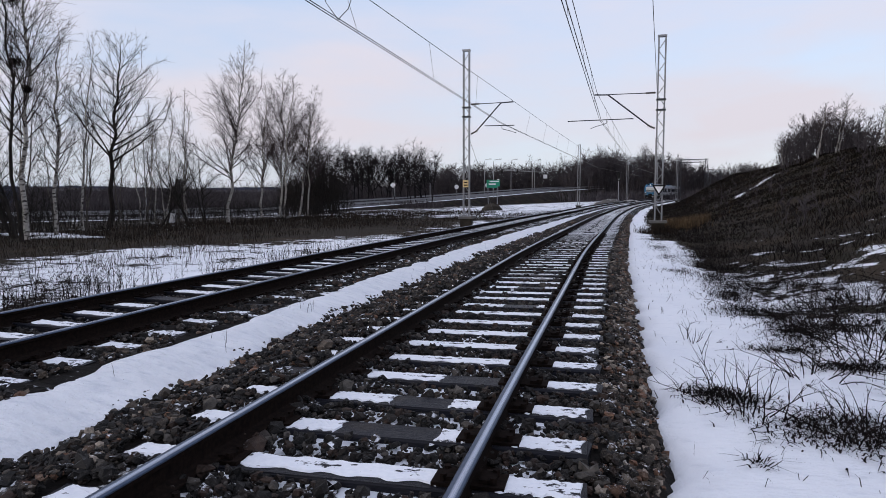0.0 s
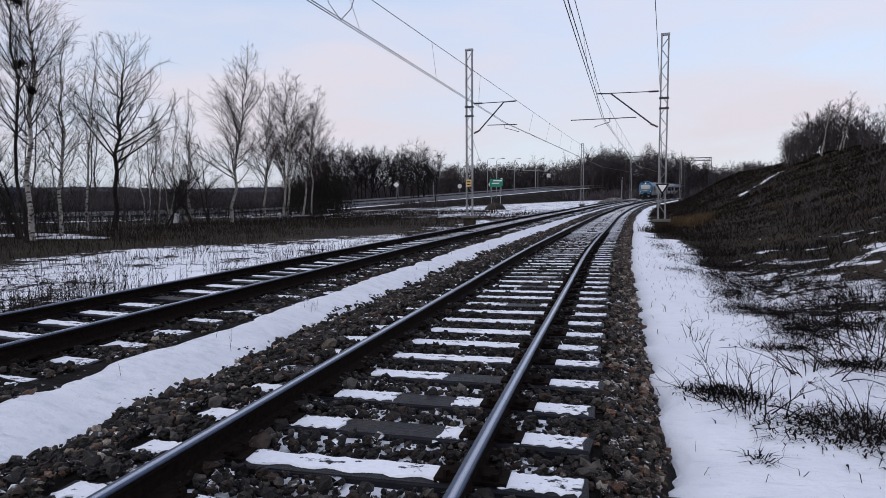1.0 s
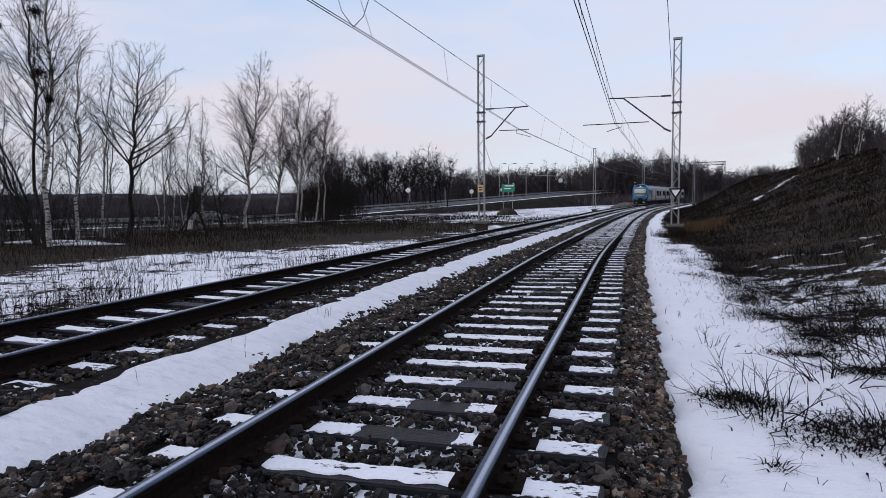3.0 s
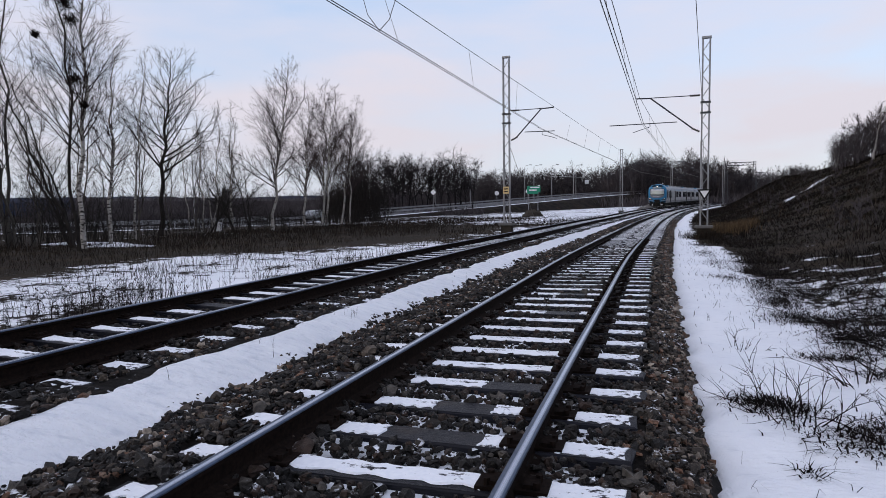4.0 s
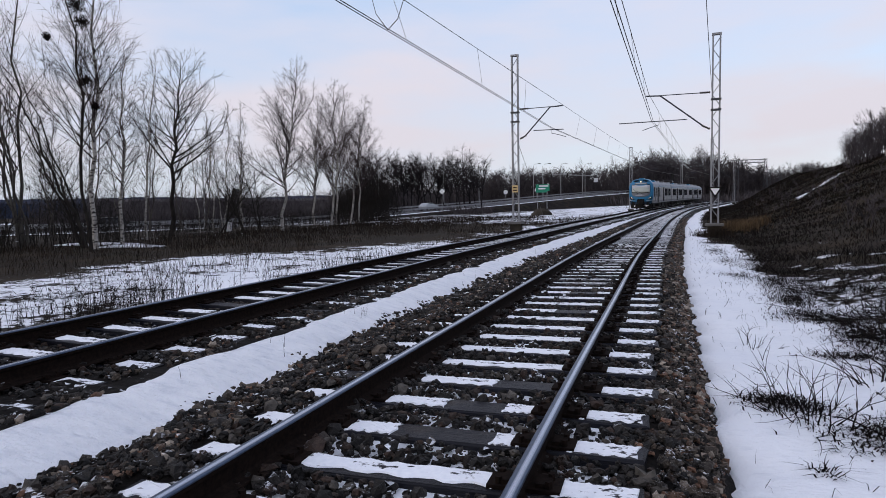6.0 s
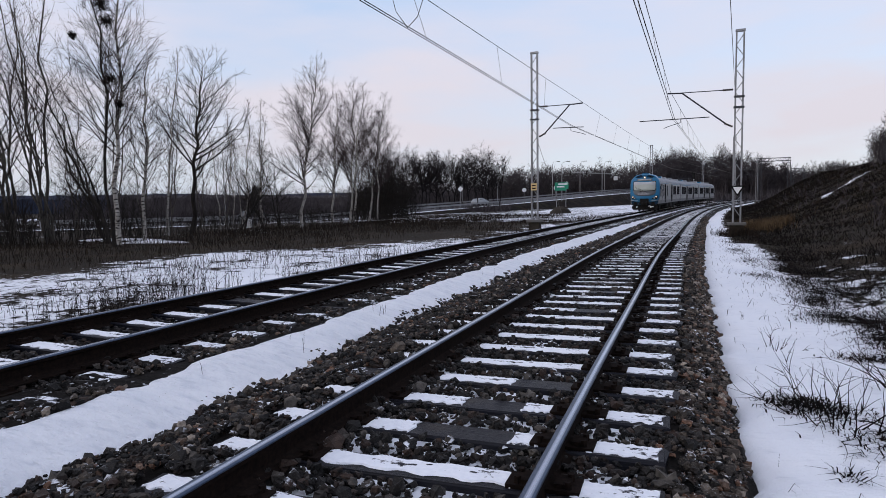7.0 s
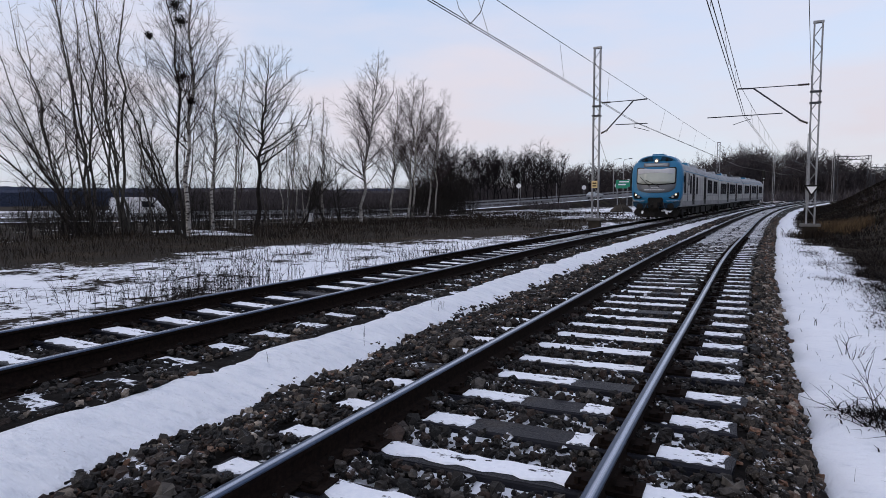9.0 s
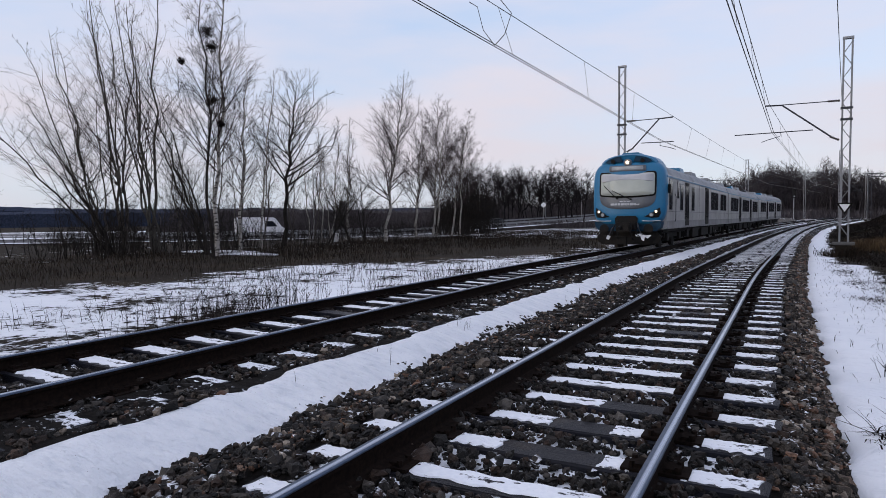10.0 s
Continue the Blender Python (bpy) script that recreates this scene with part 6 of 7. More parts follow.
def wood_trees(name, spots, label, mat, seed, thick=1.0, nb=6, nt=5):
    """Bare broad-crowned trees far off in one mesh. spots: x, y, height."""
    rng = random.Random(seed)
    g = Geo()
    for x, y, h in spots:
        p = Vector((x, y, ground_at(x, y) - 0.3))
        tp, tr = limb(rng, p, (rng.uniform(-0.16, 0.16), rng.uniform(-0.16, 0.16), 1), h * 0.62, 0.15 * thick, 5, 0.08)
        g.tube(tp, [max(q, 0.05 * thick) for q in tr], 5, 0, False)
        for k in range(8):
            u = rng.uniform(0.4, 1.0)
            q, d = along_path(tp, u)
            az, e = k * 0.785 + rng.uniform(-0.3, 0.3), rng.uniform(0.55, 1.35)
            ln = h * rng.uniform(0.32, 0.44) * (1.12 - 0.25 * u) * (0.78 + 0.22 * e)
            lp, lr = limb(rng, q, (math.cos(az) * math.cos(e), math.sin(az) * math.cos(e), math.sin(e)), ln, 0.07 * thick, 5, 0.1, 0.06)
            g.tube(lp, lr, 4, 0, False)
            for j in range(nb):
                q2, d2 = along_path(lp, 0.25 + 0.75 * (j + rng.random()) / nb)
                bp, br = limb(rng, q2, side_dir(rng, d2, rng.uniform(0.4, 0.95)), ln * rng.uniform(0.28, 0.5), 0.032 * thick, 3, 0.18, 0.05)
                g.tube(bp, br, 3, 0, False)
                for t in range(nt):
                    q3, d3 = along_path(bp, rng.uniform(0.25, 1.0))
                    e3 = side_dir(rng, d3, rng.uniform(0.35, 1.1))
                    g.sliver(q3, q3 + e3 * ln * rng.uniform(0.13, 0.3), 0.019 * thick, Vector((rng.uniform(-1, 1), rng.uniform(-1, 1), rng.uniform(-0.3, 0.3))))
    return tagged(new(name, g.mesh(name, M[mat])), label, "trees", kind="stuff")


def polar(az, d):
    return -math.sin(radians(az)) * d, math.cos(radians(az)) * d


def canopy(az):
    """Height of the far forest by bearing."""
    return np.interp(az, (-27, -25, -20, -16, -12, -8, 0, 5, 14), (6.5, 8.0, 13.4, 15.8, 15.4, 14.2, 14.0, 12.0, 11.5))


def build_woods():
    rng = random.Random(33)
    # dark rounded thicket before the road
    sp = []
    for k in range(230):
        a, q = rng.uniform(0, 6.283), rng.random() ** 0.6
        x, y = -16.2 + math.cos(a) * 4.6 * q, 80 + math.sin(a) * 5 * q
        sp.append((x, y, (7.6 - 4.2 * q) * rng.uniform(0.75, 1.0), 1.5))
    scrub("thicket", sp, "dense dark leafless thicket rounded like a mound", "dark", 1, 1.9, 6)
    # grove with forked trunks behind the road
    sp = []
    for k in range(34):
        az = 0.9 + 10.6 * (k + rng.random()) / 34
        x, y = polar(az, rng.uniform(120, 138))
        sp.append((x, y, 13.5 + rng.uniform(-1.1, 0.5) - max(0, (2.6 - az)) * 1.7))
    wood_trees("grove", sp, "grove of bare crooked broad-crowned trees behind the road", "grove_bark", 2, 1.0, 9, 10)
    # undergrowth below the birches and along the old embankment
    sp = []
    for k in range(520):
        az = rng.uniform(11, 47)
        d = rng.uniform(38, 62) if az > 24 else rng.uniform(52, 74)
        x, y = polar(az, d)
        sp.append((x, y, rng.uniform(0.5, 1.7), 0.8))
    for k in range(130):
        x, y = polar(rng.gauss(41, 3.2), rng.uniform(36, 46))
        sp.append((x, y, rng.uniform(1.2, 3.4), 1.2))
    for k in range(70):
        x, y = polar(rng.gauss(33.5, 1.8), rng.uniform(42, 50))
        sp.append((x, y, rng.uniform(1.5, 3.6), 1.2))
    for k in range(220):
        x, y = polar(rng.uniform(8.5, 27), rng.uniform(71, 82))
        sp.append((x, y, rng.uniform(0.9, 2.5), 1.1))
    scrub("undergrowth", sp, "tangle of dark leafless undergrowth below the trees", "dark", 3, 1.3, 3)
    # woods behind the road, and the forest on the horizon
    for nm, az0, az1, d0, d1, n, label in (
            ("hedge_wood", 13, 38, 98, 125, 300, "dark low wood behind the road"),
            ("far_forest", -14, 1.5, 205, 240, 110, "bare winter forest behind the road"),
            ("far_forest", -27, -12.5, 190, 230, 120, "tall bare winter forest beyond the curve"),
            ("far_forest", 1.5, 14, 215, 245, 60, "bare winter forest behind the grove")):
        sp = []
        for k in range(n):
            az, d = rng.uniform(az0, az1), rng.uniform(d0, d1)
            x, y = polar(az, d)
            sp.append((x, y, canopy(az) * rng.uniform(0.92, 1.07)) if nm == "far_forest" else (x, y, rng.uniform(3.4, 5.2), 2.0))
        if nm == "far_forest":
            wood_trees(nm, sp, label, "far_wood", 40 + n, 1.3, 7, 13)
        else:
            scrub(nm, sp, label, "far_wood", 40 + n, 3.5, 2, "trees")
    # bushes low down that close the forest floor
    r = np.random.RandomState(17)
    for nm, az0, az1, d0, d1, h, n, w in (("forest_floor", -27, 14, 165, 215, 3.6, 9000, 0.12), ("hedge_floor", 11.5, 37, 92, 112, 3.0, 8000, 0.06), ("grove_floor", 0, 12, 112, 122, 1.7, 2000, 0.07), ("forest_canopy", -13, 13, 205, 245, 12.5, 15000, 0.05), ("forest_canopy", -26, -11, 195, 235, 14.0, 10000, 0.05)):
        az, d = np.radians(r.uniform(az0, az1, n)), r.uniform(d0, d1, n)
        x, y = -np.sin(az) * d, np.cos(az) * d
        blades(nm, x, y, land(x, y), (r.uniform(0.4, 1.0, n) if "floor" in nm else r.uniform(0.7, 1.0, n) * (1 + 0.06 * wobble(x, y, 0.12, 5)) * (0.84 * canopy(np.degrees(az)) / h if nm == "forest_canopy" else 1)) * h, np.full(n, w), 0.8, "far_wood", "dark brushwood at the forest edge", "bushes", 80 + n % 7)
    # scrub on top of the bank
    sp = []
    for k in range(400):
        az = rng.uniform(-34.2, -28.0)
        x, y = polar(az, rng.uniform(64, 82))
        sp.append((x, y, (0.9 + 3.3 * math.sqrt(max(0.0, 1 - ((az + 31.0) / 2.95) ** 2))) * rng.uniform(0.6, 1.0), 1.1))
    for k in range(130):
        x, y = polar(rng.uniform(-39, -33), rng.uniform(50, 75))
        sp.append((x, y, rng.uniform(0.8, 2.0), 0.9))
    for k in range(60):
        s, o = rng.uniform(26, 48), -17.5 - abs(rng.gauss(0, 3))
        x, y = line_places(np.array([s]), np.array([o]))
        sp.append((float(x[0]), float(y[0]), rng.uniform(0.3, 0.8), 0.6))
    for k in range(150):
        s, o = 5 + 75 * rng.random() ** 1.3, rng.uniform(-17, -7)
        x, y = line_places(np.array([s]), np.array([o]))
        sp.append((float(x[0]), float(y[0]), rng.uniform(0.4, 0.9), 0.5))
    scrub("bank_scrub", sp, "dense bare bushes on top of the bank", "far_wood", 5, 1.5, 9, "bushes", 2.6)
    for i, (az, d, h) in enumerate(((-30.7, 63, 4.4), (-31.9, 63, 4.6), (-28.4, 70, 3.0), (-34.6, 56, 3.4))):
        x, y = polar(az, d)
        tree("birch_tree", "small pale birch in the scrub on the bank", x, y, (x + 0.3, y, ground_at(x, y) + h), 2, "birch", 0.06, 0.3, 16, 0.25, 0.8, 2.0, 3, 0.02, 1.6, 90 + i, 0.8)


# ---------------------------------------------------------------- road and its furniture
ROAD = [(-150, 45, -1.0), (-95, 49, -1.0), (-65, 52, -0.98), (-50, 57, -0.95), (-36, 64.5, -0.9), (-26.5, 77, -0.95), (-17.5, 98, -0.4), (-2.8, 126, 0.6), (8.3, 142, 1.4), (25.8, 166, 2.8), (45, 193, 4.0), (80, 235, 5.5)]


def road_line():
    p = np.array(ROAD, float)
    d = np.concatenate([[0], np.cumsum(np.hypot(*(p[1:, :2] - p[:-1, :2]).T))])
    u = np.arange(0, d[-1], 1.5)
    q = np.stack([np.interp(u, d, p[:, k]) for k in range(3)], 1)
    for _ in range(60):
        q[1:-1] = (q[:-2] + 2 * q[1:-1] + q[2:]) / 4
    t = np.gradient(q[:, :2], axis=0)
    t /= np.linalg.norm(t, axis=1)[:, None]
    nrm = np.stack([-t[:, 1], t[:, 0]], 1)
    u = np.concatenate([[0], np.cumsum(np.hypot(*(q[1:, :2] - q[:-1, :2]).T))])
    return q, t, nrm, u


RQ, RT, RN, RU = road_line()


def road_at(u, off=0.0, dz=0.0):
    """A place on the road; off to the far side."""
    x, y, z = (float(np.interp(u, RU, RQ[:, k])) for k in range(3))
    nx, ny = (float(np.interp(u, RU, RN[:, k])) for k in range(2))
    return Vector((x + nx * off, y + ny * off, z + dz))


def road_u(az):
    """How far along the road its near lane lies at the azimuth az."""
    a = np.degrees(np.arctan2(-(RQ[:, 0] + RN[:, 0] * 2), RQ[:, 1] + RN[:, 1] * 2))
    return float(np.interp(-az, -a, RU))


def ribbon(name, cols, mat, label, category, lift=0.0):
    vs, fs = [], []
    n = len(cols)
    for i in range(len(RQ)):
        for off, dz in cols:
            vs.append((RQ[i, 0] + RN[i, 0] * off, RQ[i, 1] + RN[i, 1] * off, RQ[i, 2] + dz))
    for i in range(len(RQ) - 1):
        for k in range(n - 1):
            fs.append((i * n + k, (i + 1) * n + k, (i + 1) * n + k + 1, i * n + k + 1))
    g = Geo().add(vs, [f[::-1] for f in fs])
    return tagged(new(name, g.mesh(name, M[mat])), label, category, kind="structure")


def build_road():
    ribbon("road", [(0.05, 0.0), (4.5, 0.06), (8.7, 0.0)], "asphalt", "wet grey asphalt road rising on an embankment", "road")
    ribbon("road_shoulder", [(-0.75, -0.05), (-0.45, 0.03), (0.05, 0.012)], "snow", "strip of ploughed snow along the road edge", "snow")
    ribbon("road_embankment", [(-14, -6.5), (-7, -3.0), (-2.2, -0.5), (-0.75, -0.06)], "heather", "dark grassy embankment below the road", "embankment")
    ribbon("road_embankment_far", [(8.7, -0.02), (10, -0.4), (26, -6.5)], "heather", "dark grassy far side of the road embankment", "embankment")
    for side in (-0.3, 9.1):
        ob = tagged(new("guard_rail"), "galvanised steel guard rail along the road", "guard rail", "guard rails")
        g = Geo()
        us = np.arange(30, RU[-1] - 10, 3.0)
        for z0, z1 in ((0.55, 0.68), (0.7, 0.83)):
            vs, fs = [], []
            for u in us:
                p = road_at(u, side)
                vs += [p + Vector((0, 0, z0)), p + Vector((0, 0, z1))]
            fs = [(2 * i, 2 * i + 1, 2 * i + 3, 2 * i + 2) for i in range(len(us) - 1)]
            g.add(vs, fs)
            off = [v + Vector((0.03, 0.05, 0)) for v in vs]
            g.add(off, [f[::-1] for f in fs])
        part("beam", g, M["galv"], ob)
        pm = Geo().box(-0.05, 0.05, -0.05, 0.05, -0.4, 0.82).mesh("post", M["galv"])
        for u in np.arange(32, RU[-1] - 12, 4.0):
            po = part("post", pm, None, ob)
            po.location = road_at(u, side + 0.1)
    # street lamps
    for az, off, h in ((7.0, 10, 9.5), (1.5, 10, 9.5), (-1.5, 10, 9.5), (-6.2, 10, 9), (-8.5, 10, 9), (22.5, 10, 10), (-3.4, -1.5, 8.5), (-10.5, 10, 9)):
        u = road_u(az)
        p = road_at(u, off)
        ob = tagged(new("street_lamp"), "slim grey street lamp with one curved arm", "street lamp", "street lamps")
        ob.location = p
        g = Geo().tube([(0, 0, -1.0), (0, 0, h * 0.5), (0, 0, h - 0.6), (0.25, -0.1, h - 0.15), (1.3, -0.4, h)], [0.11, 0.085, 0.06, 0.05, 0.04], 8)
        part("pole", g, M["galv"], ob)
        me = bevel_box("lamp_head", M["darksteel"], 1.1, 1.8, -0.62, -0.3, h - 0.06, h + 0.08, 0.03, 1)
        part("lamp_head", me, None, ob)
    # direction sign
    p = road_at(road_u(-4.4), -2.0)
    sign = tagged(new("direction_sign"), "green road direction sign with white lettering too far to read", "road sign")
    sign.location = (10.4, 131, p.z - 0.3)
    for x in (-1.0, 0.9):
        part("post", Geo().tube([(x, 0, -1.5), (x, 0, 3.6)], 0.07, 8), M["galv"], sign)
    pan = part("panel", Geo().prism([(-1.35, 1.9), (0.9, 1.9), (0.9, 2.2), (1.4, 2.2), (1.4, 3.55), (-1.35, 3.55)], -0.14, -0.09), M["green"], sign, "green panel")
    b = Geo().box(-0.7, 1.2, -0.15, -0.142, 3.1, 3.35).box(-0.9, 0.6, -0.15, -0.142, 2.55, 2.8)
    part("lettering", b, M["white"], pan, "white bars of lettering")
    # small signs and a signal arm
    for az, off, hh, kind in ((5.9, -1.2, 3.2, "diamond"), (-7.4, 10, 3.2, "round"), (0.0, -1.4, 2.6, "round"), (-2.9, -1.3, 2.6, "round")):
        p = road_at(road_u(az), off)
        ob = tagged(new("road_sign"), "small road sign on a thin grey post", "road sign", "small road signs")
        ob.location = p
        part("post", Geo().tube([(0, 0, -0.8), (0, 0, hh)], 0.04, 6), M["galv"], ob)
        if kind == "diamond":
            part("panel", Geo().prism([(0, hh - 0.2), (0.5, hh + 0.3), (0, hh + 0.8), (-0.5, hh + 0.3)], -0.08, -0.05), M["white"], ob)
        else:
            part("panel", Geo().tube([(0, -0.05, hh + 0.1), (0, -0.09, hh + 0.1)], 0.45, 16), M["white"], ob)
    p = road_at(road_u(-10.2), 9.6)
    ob = tagged(new("traffic_light_arm"), "grey pole with a long arm carrying traffic lights over the road", "traffic light")
    ob.location = p
    part("pole", Geo().tube([(0, 0, -1), (0, 0, 6.2)], 0.12, 8), M["galv"], ob)
    part("arm", Geo().tube([(3, 0, 5.4), (-9.5, -2, 6.0)], 0.1, 6), M["galv"], ob)
    for x, y in ((-9, -2.0), (-4.5, -1.0)):
        part("lamp_box", bevel_box("lamp_box", M["black"], x - 0.2, x + 0.2, y - 0.3, y - 0.1, 5.1, 6.2, 0.03, 1), None, ob)
    part("sign_plate", bevel_box("sign_plate", M["sticker"], 3.2, 4.3, -0.1, 0.0, 3.6, 4.7, 0.03, 1), None, ob)
    # white utility post and heaps
    x, y = -23.0, 53.2
    ob = tagged(new("utility_post", bevel_box("utility_post", M["sticker"], -0.22, 0.22, -0.18, 0.18, -0.2, 0.8, 0.04, 2)), "short white utility post at the edge of the field", "post")
    ob.location = (x, y, ground_at(x, y))
    for nm, x, y, rx, ry, h, mt, lab in (("earth_mound", 6.6, 85, 1.6, 1.1, 0.95, "soil", "low heap of bare earth beside the line"),
                                         ("rubble_heap", *polar(-14.9, 122), 3.2, 1.4, 1.0, "rubble", "heap of pale rubble and snow beyond the field"), ("rubble_heap", *polar(-16.6, 128), 3.6, 1.5, 1.2, "rubble", "heap of pale rubble and snow beyond the field"),
                                         ("snow_patch", -18.5, 30.5, 2.2, 0.7, 0.12, "snow", "thin patch of snow at the trees"), ("snow_patch", -22.5, 34.0, 3.0, 0.8, 0.12, "snow", "thin patch of snow at the trees")):
        g = Geo()
        n, m = 18, 6
        vs = [(0, 0, h)]
        rr = random.Random(len(nm) + int(rx * 10))
        for j in range(1, m + 1):
            for k in range(n):
                a = 6.283 * k / n
                q = j / m * rr.uniform(0.88, 1.1)
                vs.append((math.cos(a) * rx * q, math.sin(a) * ry * q, h * max(0, 1 - (j / m) ** 2) * rr.uniform(0.8, 1.15) - (0.15 if j == m else 0)))
        fs = [(0, 1 + k, 1 + (k + 1) % n) for k in range(n)]
        for j in range(m - 1):
            fs += [(1 + j * n + k, 1 + (j + 1) * n + k, 1 + (j + 1) * n + (k + 1) % n, 1 + j * n + (k + 1) % n) for k in range(n)]
        g.add(vs, fs)
        ob = tagged(new(nm, g.mesh(nm, M[mt], True)), lab, "heap", kind="structure")
        ob.location = (x, y, ground_at(x, y))
    # distant gantries over the line and a signal
    for ax, ay, bx, by, h in ((59.75, 159.1, 65.5, 156.9, 11.0), (66.2, 156.6, 70.8, 161.0, 6.6)):
        ob = tagged(new("catenary_gantry"), "distant grey lattice gantry over the line", "gantry", "catenary gantries")
        z = ground_at(ax, ay)
        ob.location = (ax, ay, z)
        d = Vector((bx - ax, by - ay, 0))
        for q in (Vector((0, 0, 0)), d):
            g = Geo()
            for dx in (-0.3, 0.3):
                g.bar(q + Vector((dx, 0, -0.5)), q + Vector((dx, 0, h)), 0.09)
            for k in range(12):
                a = -0.3 if k % 2 else 0.3
                g.bar(q + Vector((a, 0, k * h / 12)), q + Vector((-a, 0, (k + 1) * h / 12)), 0.06)
            part("post", g, M["darksteel"], ob)
        g = Geo()
        for zz in (h - 0.9, h - 0.2):
            g.bar(Vector((0, 0, zz)) - d * 0.15, Vector((0, 0, zz)) + d * 1.05, 0.12)
        for k in range(12):
            g.bar(Vector((0, 0, h - 0.9 if k % 2 else h - 0.2)) + d * (k / 12), Vector((0, 0, h - 0.2 if k % 2 else h - 0.9)) + d * ((k + 1) / 12), 0.06)
        part("beam", g, M["darksteel"], ob)
    ob = tagged(new("railway_signal"), "railway signal on a slim mast beyond the curve", "signal")
    ob.location = at(137, 8.2, -0.5)
    part("mast", Geo().tube([(0, 0, 0), (0, 0, 5.8)], 0.08, 8), M["galv"], ob)
    hd = part("signal_head", bevel_box("signal_head", M["black"], -0.3, 0.3, -0.15, 0.1, 4.6, 6.6, 0.1, 2), None, ob)
    part("lens", Geo().tube([(0, -0.15, 5.0), (0, -0.22, 5.0)], 0.13, 12), M["lampdim"], hd)
    # tower block far away
    ob = tagged(new("tower_block"), "grey tower block far behind the trees", "building")
    x, y = polar(22.6, 560)
    ob.location = (x, y, -6)
    ob.rotation_euler = (0, 0, radians(22.6))
    part("wall", Geo().box(-4, 4, -4, 4, -4, 23), M["concrete"], ob)
    wm = Geo().box(-0.5, 0.5, -0.04, 0.02, 0, 1.3).mesh("window", M["window"])
    for i in range(8):
        for j in range(4):
            w = part("window", wm, None, ob)
            w.location = (-2.9 + j * 1.9, -4.0, 1.0 + i * 2.7)


def build_ridge():
    """Wooded hills on the horizon, and a white field before them."""
    rng = np.random.RandomState(2)
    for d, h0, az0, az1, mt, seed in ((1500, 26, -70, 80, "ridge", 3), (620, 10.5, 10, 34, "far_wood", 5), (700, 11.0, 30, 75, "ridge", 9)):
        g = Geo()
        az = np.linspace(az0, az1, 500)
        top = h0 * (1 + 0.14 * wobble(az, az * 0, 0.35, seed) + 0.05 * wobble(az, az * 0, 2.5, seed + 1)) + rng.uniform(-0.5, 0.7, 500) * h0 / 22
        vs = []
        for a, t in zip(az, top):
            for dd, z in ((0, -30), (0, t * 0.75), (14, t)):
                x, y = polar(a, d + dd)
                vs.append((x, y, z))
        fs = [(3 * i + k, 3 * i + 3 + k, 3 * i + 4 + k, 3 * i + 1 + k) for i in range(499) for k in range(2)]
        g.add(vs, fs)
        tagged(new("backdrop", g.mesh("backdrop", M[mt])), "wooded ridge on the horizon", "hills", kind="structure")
    g = Geo()
    vs, fs = [], []
    azs = np.linspace(39, 60, 40)
    for a in azs:
        for d in (112, 150):
            x, y = polar(a, d)
            vs.append((x, y, -1.35 if d == 112 else -0.9))
    fs = [(2 * i, 2 * i + 1, 2 * i + 3, 2 * i + 2) for i in range(39)]
    tagged(new("snow_field", g.add(vs, fs).mesh("snow_field", M["field"])), "white snow-covered field beyond the road", "snow", kind="structure")


# ---------------------------------------------------------------- vehicles on the road
def vehicle(name, label, category, outline, glass, width, wheels, r, paint):
    """outline and glass: side views in y (forward), z."""
    ob = tagged(new(name), label, category, "cars on the road" if category == "car" else "")
    bm = bmesh.new()
    n = len(outline)
    ring = []
    for sx in (-1, 1):
        ring.append([bm.verts.new((sx * width / 2 * (0.86 if z > 1.1 and category == "car" else 0.97 if z > 1.6 else 1.0), y, z)) for y, z in outline])
    bm.faces.new(ring[0][::-1])
    bm.faces.new(ring[1])
    for k in range(n):
        bm.faces.new((ring[0][k], ring[0][(k + 1) % n], ring[1][(k + 1) % n], ring[1][k]))
    bmesh.ops.recalc_face_normals(bm, faces=bm.faces)
    bmesh.ops.bevel(bm, geom=bm.edges[:], offset=0.05, segments=2, affect="EDGES", clamp_overlap=True)
    me = bpy.data.meshes.new("body")
    bm.to_mesh(me)
    bm.free()
    me.materials.append(M[paint])
    part("body", me, None, ob)
    for poly in glass:
        for sx in (-1, 1):
            k = 0.9 if category == "car" else 0.985
            x = sx * width / 2 * k
            g = Geo().add([(x + sx * 0.02, y, z) for y, z in poly] + [(x - sx * 0.06, y, z) for y, z in poly], [tuple(range(len(poly))), tuple(range(len(poly), 2 * len(poly)))[::-1]] + [(a, (a + 1) % len(poly), len(poly) + (a + 1) % len(poly), len(poly) + a) for a in range(len(poly))])
            part("window", g, M["window"], ob)
    for y in wheels:
        for sx in (-1, 1):
            x = sx * (width / 2 - 0.1)
            w = part("wheel", Geo().tube([(x - 0.1, y, r), (x + 0.1, y, r)], r, 18), M["rubber"], ob)
            part("rim", Geo().tube([(x + sx * 0.095, y, r), (x + sx * 0.115, y, r)], r * 0.6, 14), M["galv"], w)
    yf = max(y for y, _ in outline)
    for sx in (-1, 1):
        part("headlight", Geo().box(sx * width * 0.36 - 0.14, sx * width * 0.36 + 0.14, yf - 0.12, yf + 0.01, 0.62, 0.78), M["lampdim"], ob)
    return ob


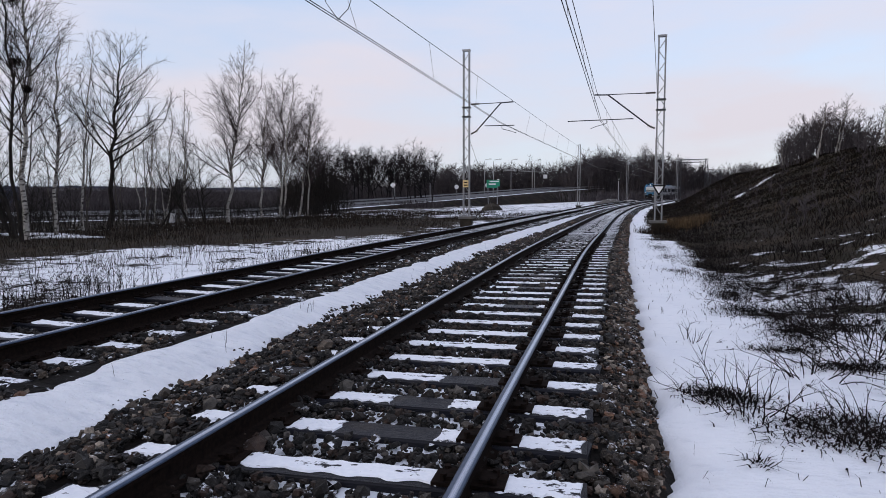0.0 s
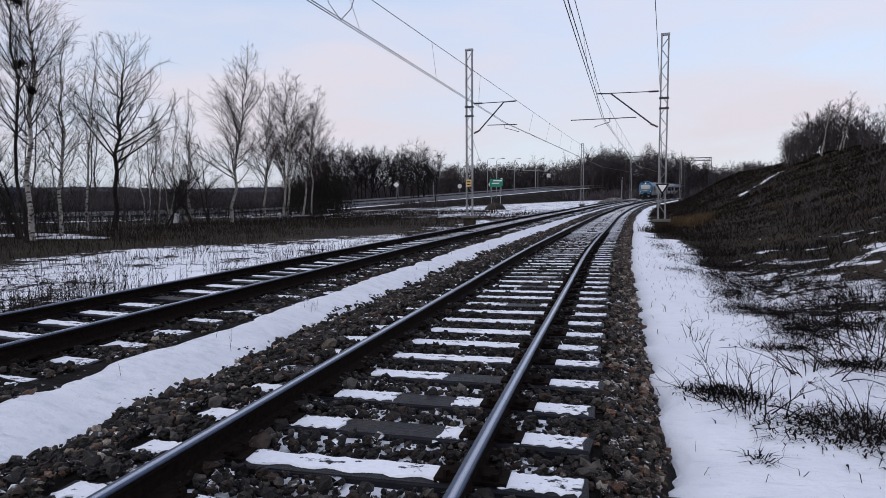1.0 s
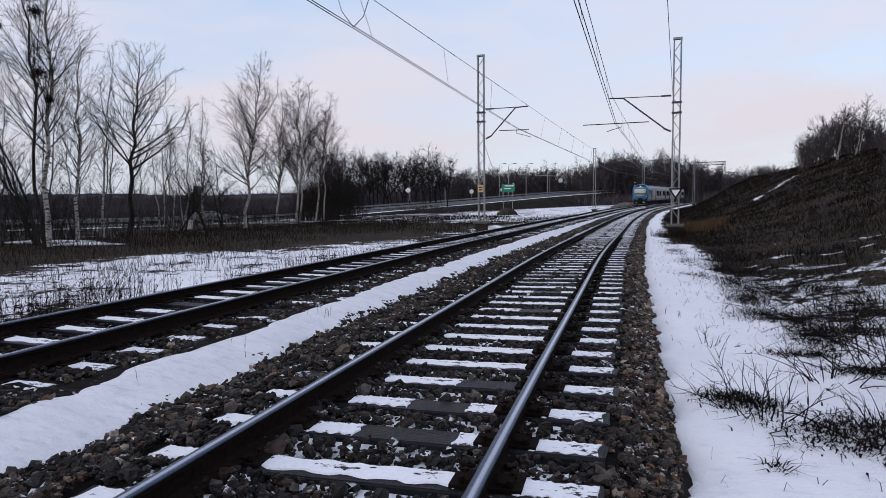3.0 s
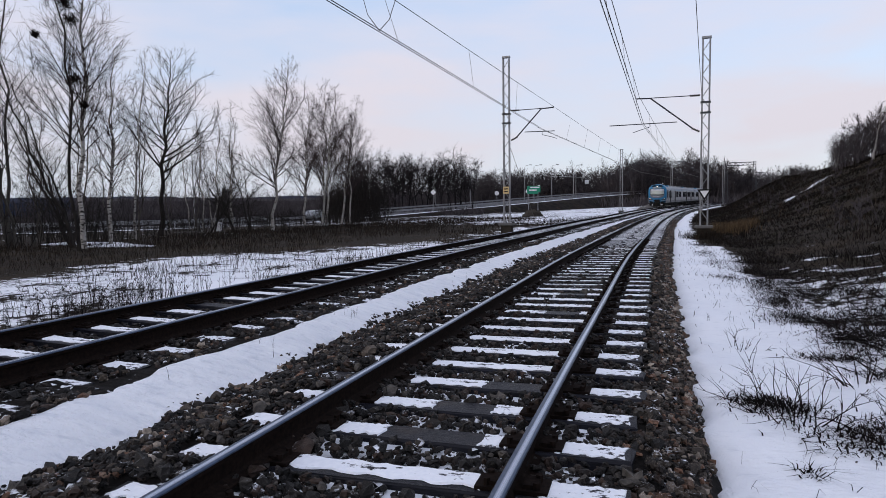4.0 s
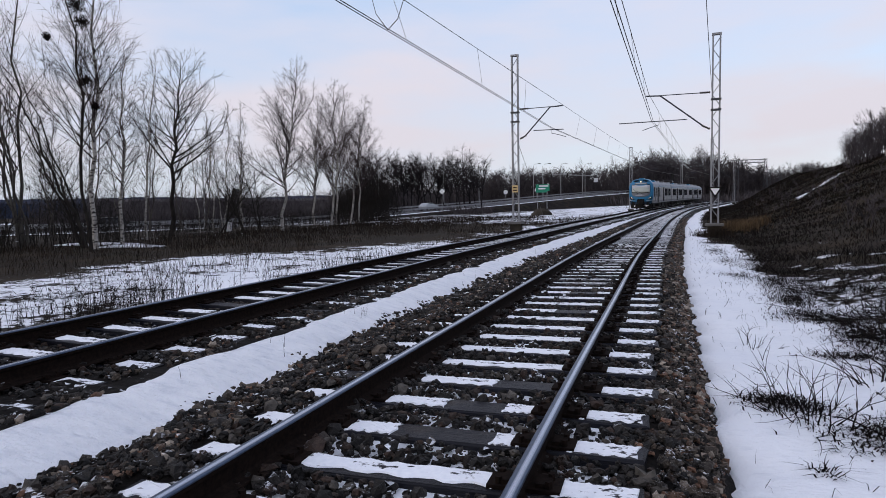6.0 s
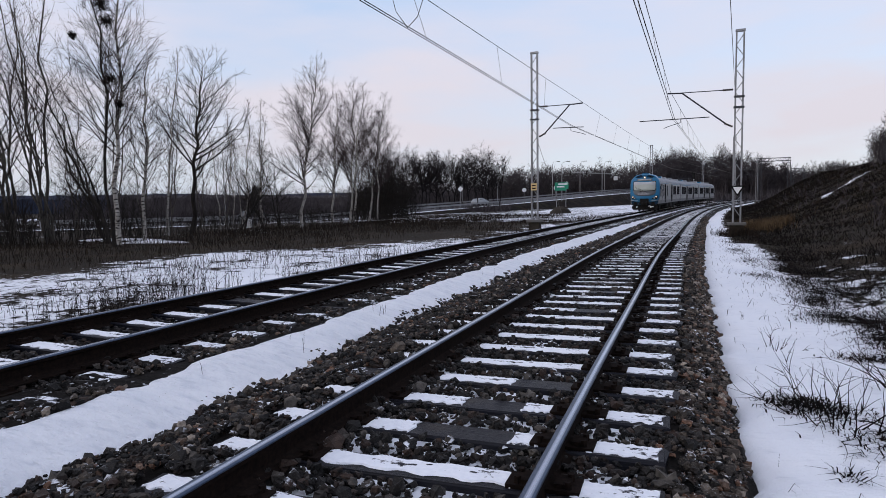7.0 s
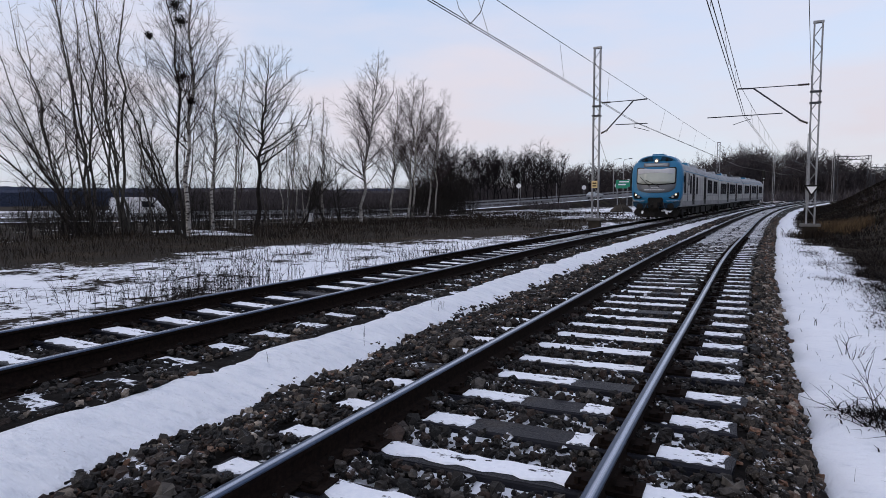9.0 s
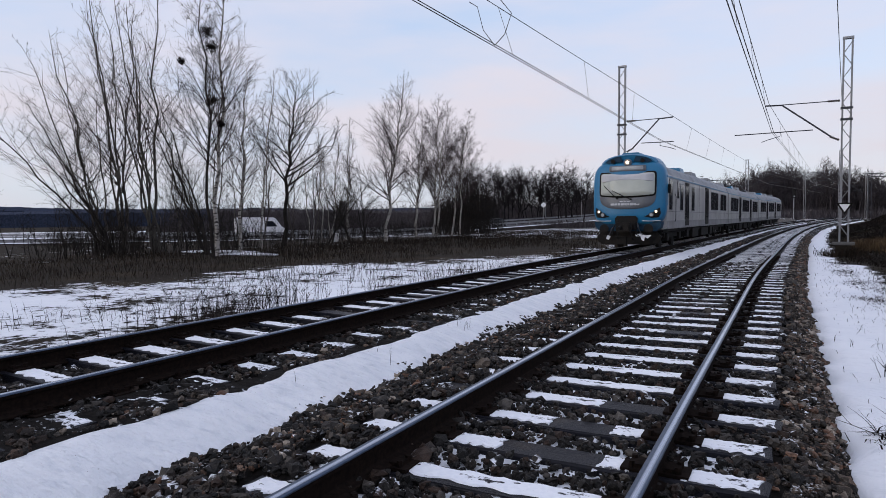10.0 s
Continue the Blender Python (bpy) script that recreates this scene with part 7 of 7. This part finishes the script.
CAR_O = [(-2.1, 0.35), (-2.15, 0.85), (-1.95, 1.0), (-1.4, 1.42), (0.15, 1.46), (0.95, 1.0), (1.9, 0.85), (2.1, 0.6), (2.1, 0.35)]
CAR_G = [[(-1.55, 1.02), (-1.25, 1.35), (-0.4, 1.38), (-0.4, 1.02)], [(-0.32, 1.02), (-0.32, 1.38), (0.1, 1.38), (0.72, 1.02)]]
VAN_O = [(-2.9, 0.4), (-2.95, 2.3), (-2.75, 2.5), (1.2, 2.5), (1.55, 2.35), (2.25, 1.35), (2.85, 1.1), (2.95, 0.8), (2.95, 0.4)]
VAN_G = [[(0.35, 1.4), (0.35, 2.05), (1.2, 2.05), (1.75, 1.4)]]

build_road()
build_ridge()
build_trees()
build_grass()
build_brambles()
build_woods()
VAN = vehicle("delivery_van", "white high-roofed panel van on the road", "van", VAN_O, VAN_G, 2.0, (-1.9, 1.9), 0.36, "white")
CAR_A = vehicle("hatchback_car", "silver hatchback driving on the road", "car", CAR_O, CAR_G, 1.74, (-1.3, 1.3), 0.31, "car_silver")
CAR_C = vehicle("hatchback_car", "dark hatchback driving on the road", "car", CAR_O, CAR_G, 1.74, (-1.3, 1.3), 0.31, "car_dark")


# ---------------------------------------------------------------- movement
RUN = (4.218, -0.411, -3.682, -66.661, 90.552)


VAN_SEEN = ((8.3, 43.3), (9.0, 37.2), (9.6, 32.2), (10, 29.8))
CAR_A_SEEN = ((4.2, 13.7), (5.6, 6.9), (7.2, 2.0), (8.5, -1.5), (9.4, -3.0))
CAR_C_SEEN = ((7.6, 18.1), (8.0, 15.6), (9.4, 9.8), (10, 8.5))


def motions():
    """The train rolls along the left-hand track, each car on its own piece of the curve."""
    ts = [k * 0.25 for k in range(41)]
    for i, car in enumerate(TRAIN):
        rows = []
        for t in ts:
            s0 = float(np.polyval(RUN, (t - 5) / 5))
            s = s0 + i * CAR_L
            a, b = at(s + 3.4, OFF2, 0.1), at(s + CAR_L - 3.4, OFF2, 0.1)
            d = (a - b).normalized()
            rot = d.to_track_quat("Y", "Z").to_matrix().to_4x4()
            rows.append((t, Matrix.Translation(a + d * 3.4) @ rot))
        walk(car, rows)
    # road traffic, by the azimuth at which each vehicle is passed
    for ob, lane, seen in ((VAN, 2.4, VAN_SEEN), (CAR_A, 2.4, CAR_A_SEEN), (CAR_C, 2.4, CAR_C_SEEN)):
        us = [(t, road_u(az)) for t, az in seen]
        rows = []
        for t in ts:
            if t < us[0][0]:
                v = (us[1][1] - us[0][1]) / (us[1][0] - us[0][0])
                u = us[0][1] + v * (t - us[0][0])
            elif t > us[-1][0]:
                v = (us[-1][1] - us[-2][1]) / (us[-1][0] - us[-2][0])
                u = us[-1][1] + v * (t - us[-1][0])
            else:
                u = float(np.interp(t, [q[0] for q in us], [q[1] for q in us]))
            u = max(2.0, min(u, RU[-1] - 4))
            a, b = road_at(u + 0.6, lane, 0.04), road_at(u - 0.6, lane, 0.04)
            rows.append((t, Matrix.Translation((a + b) / 2) @ (a - b).to_track_quat("Y", "Z").to_matrix().to_4x4()))
        walk(ob, rows)


motions()
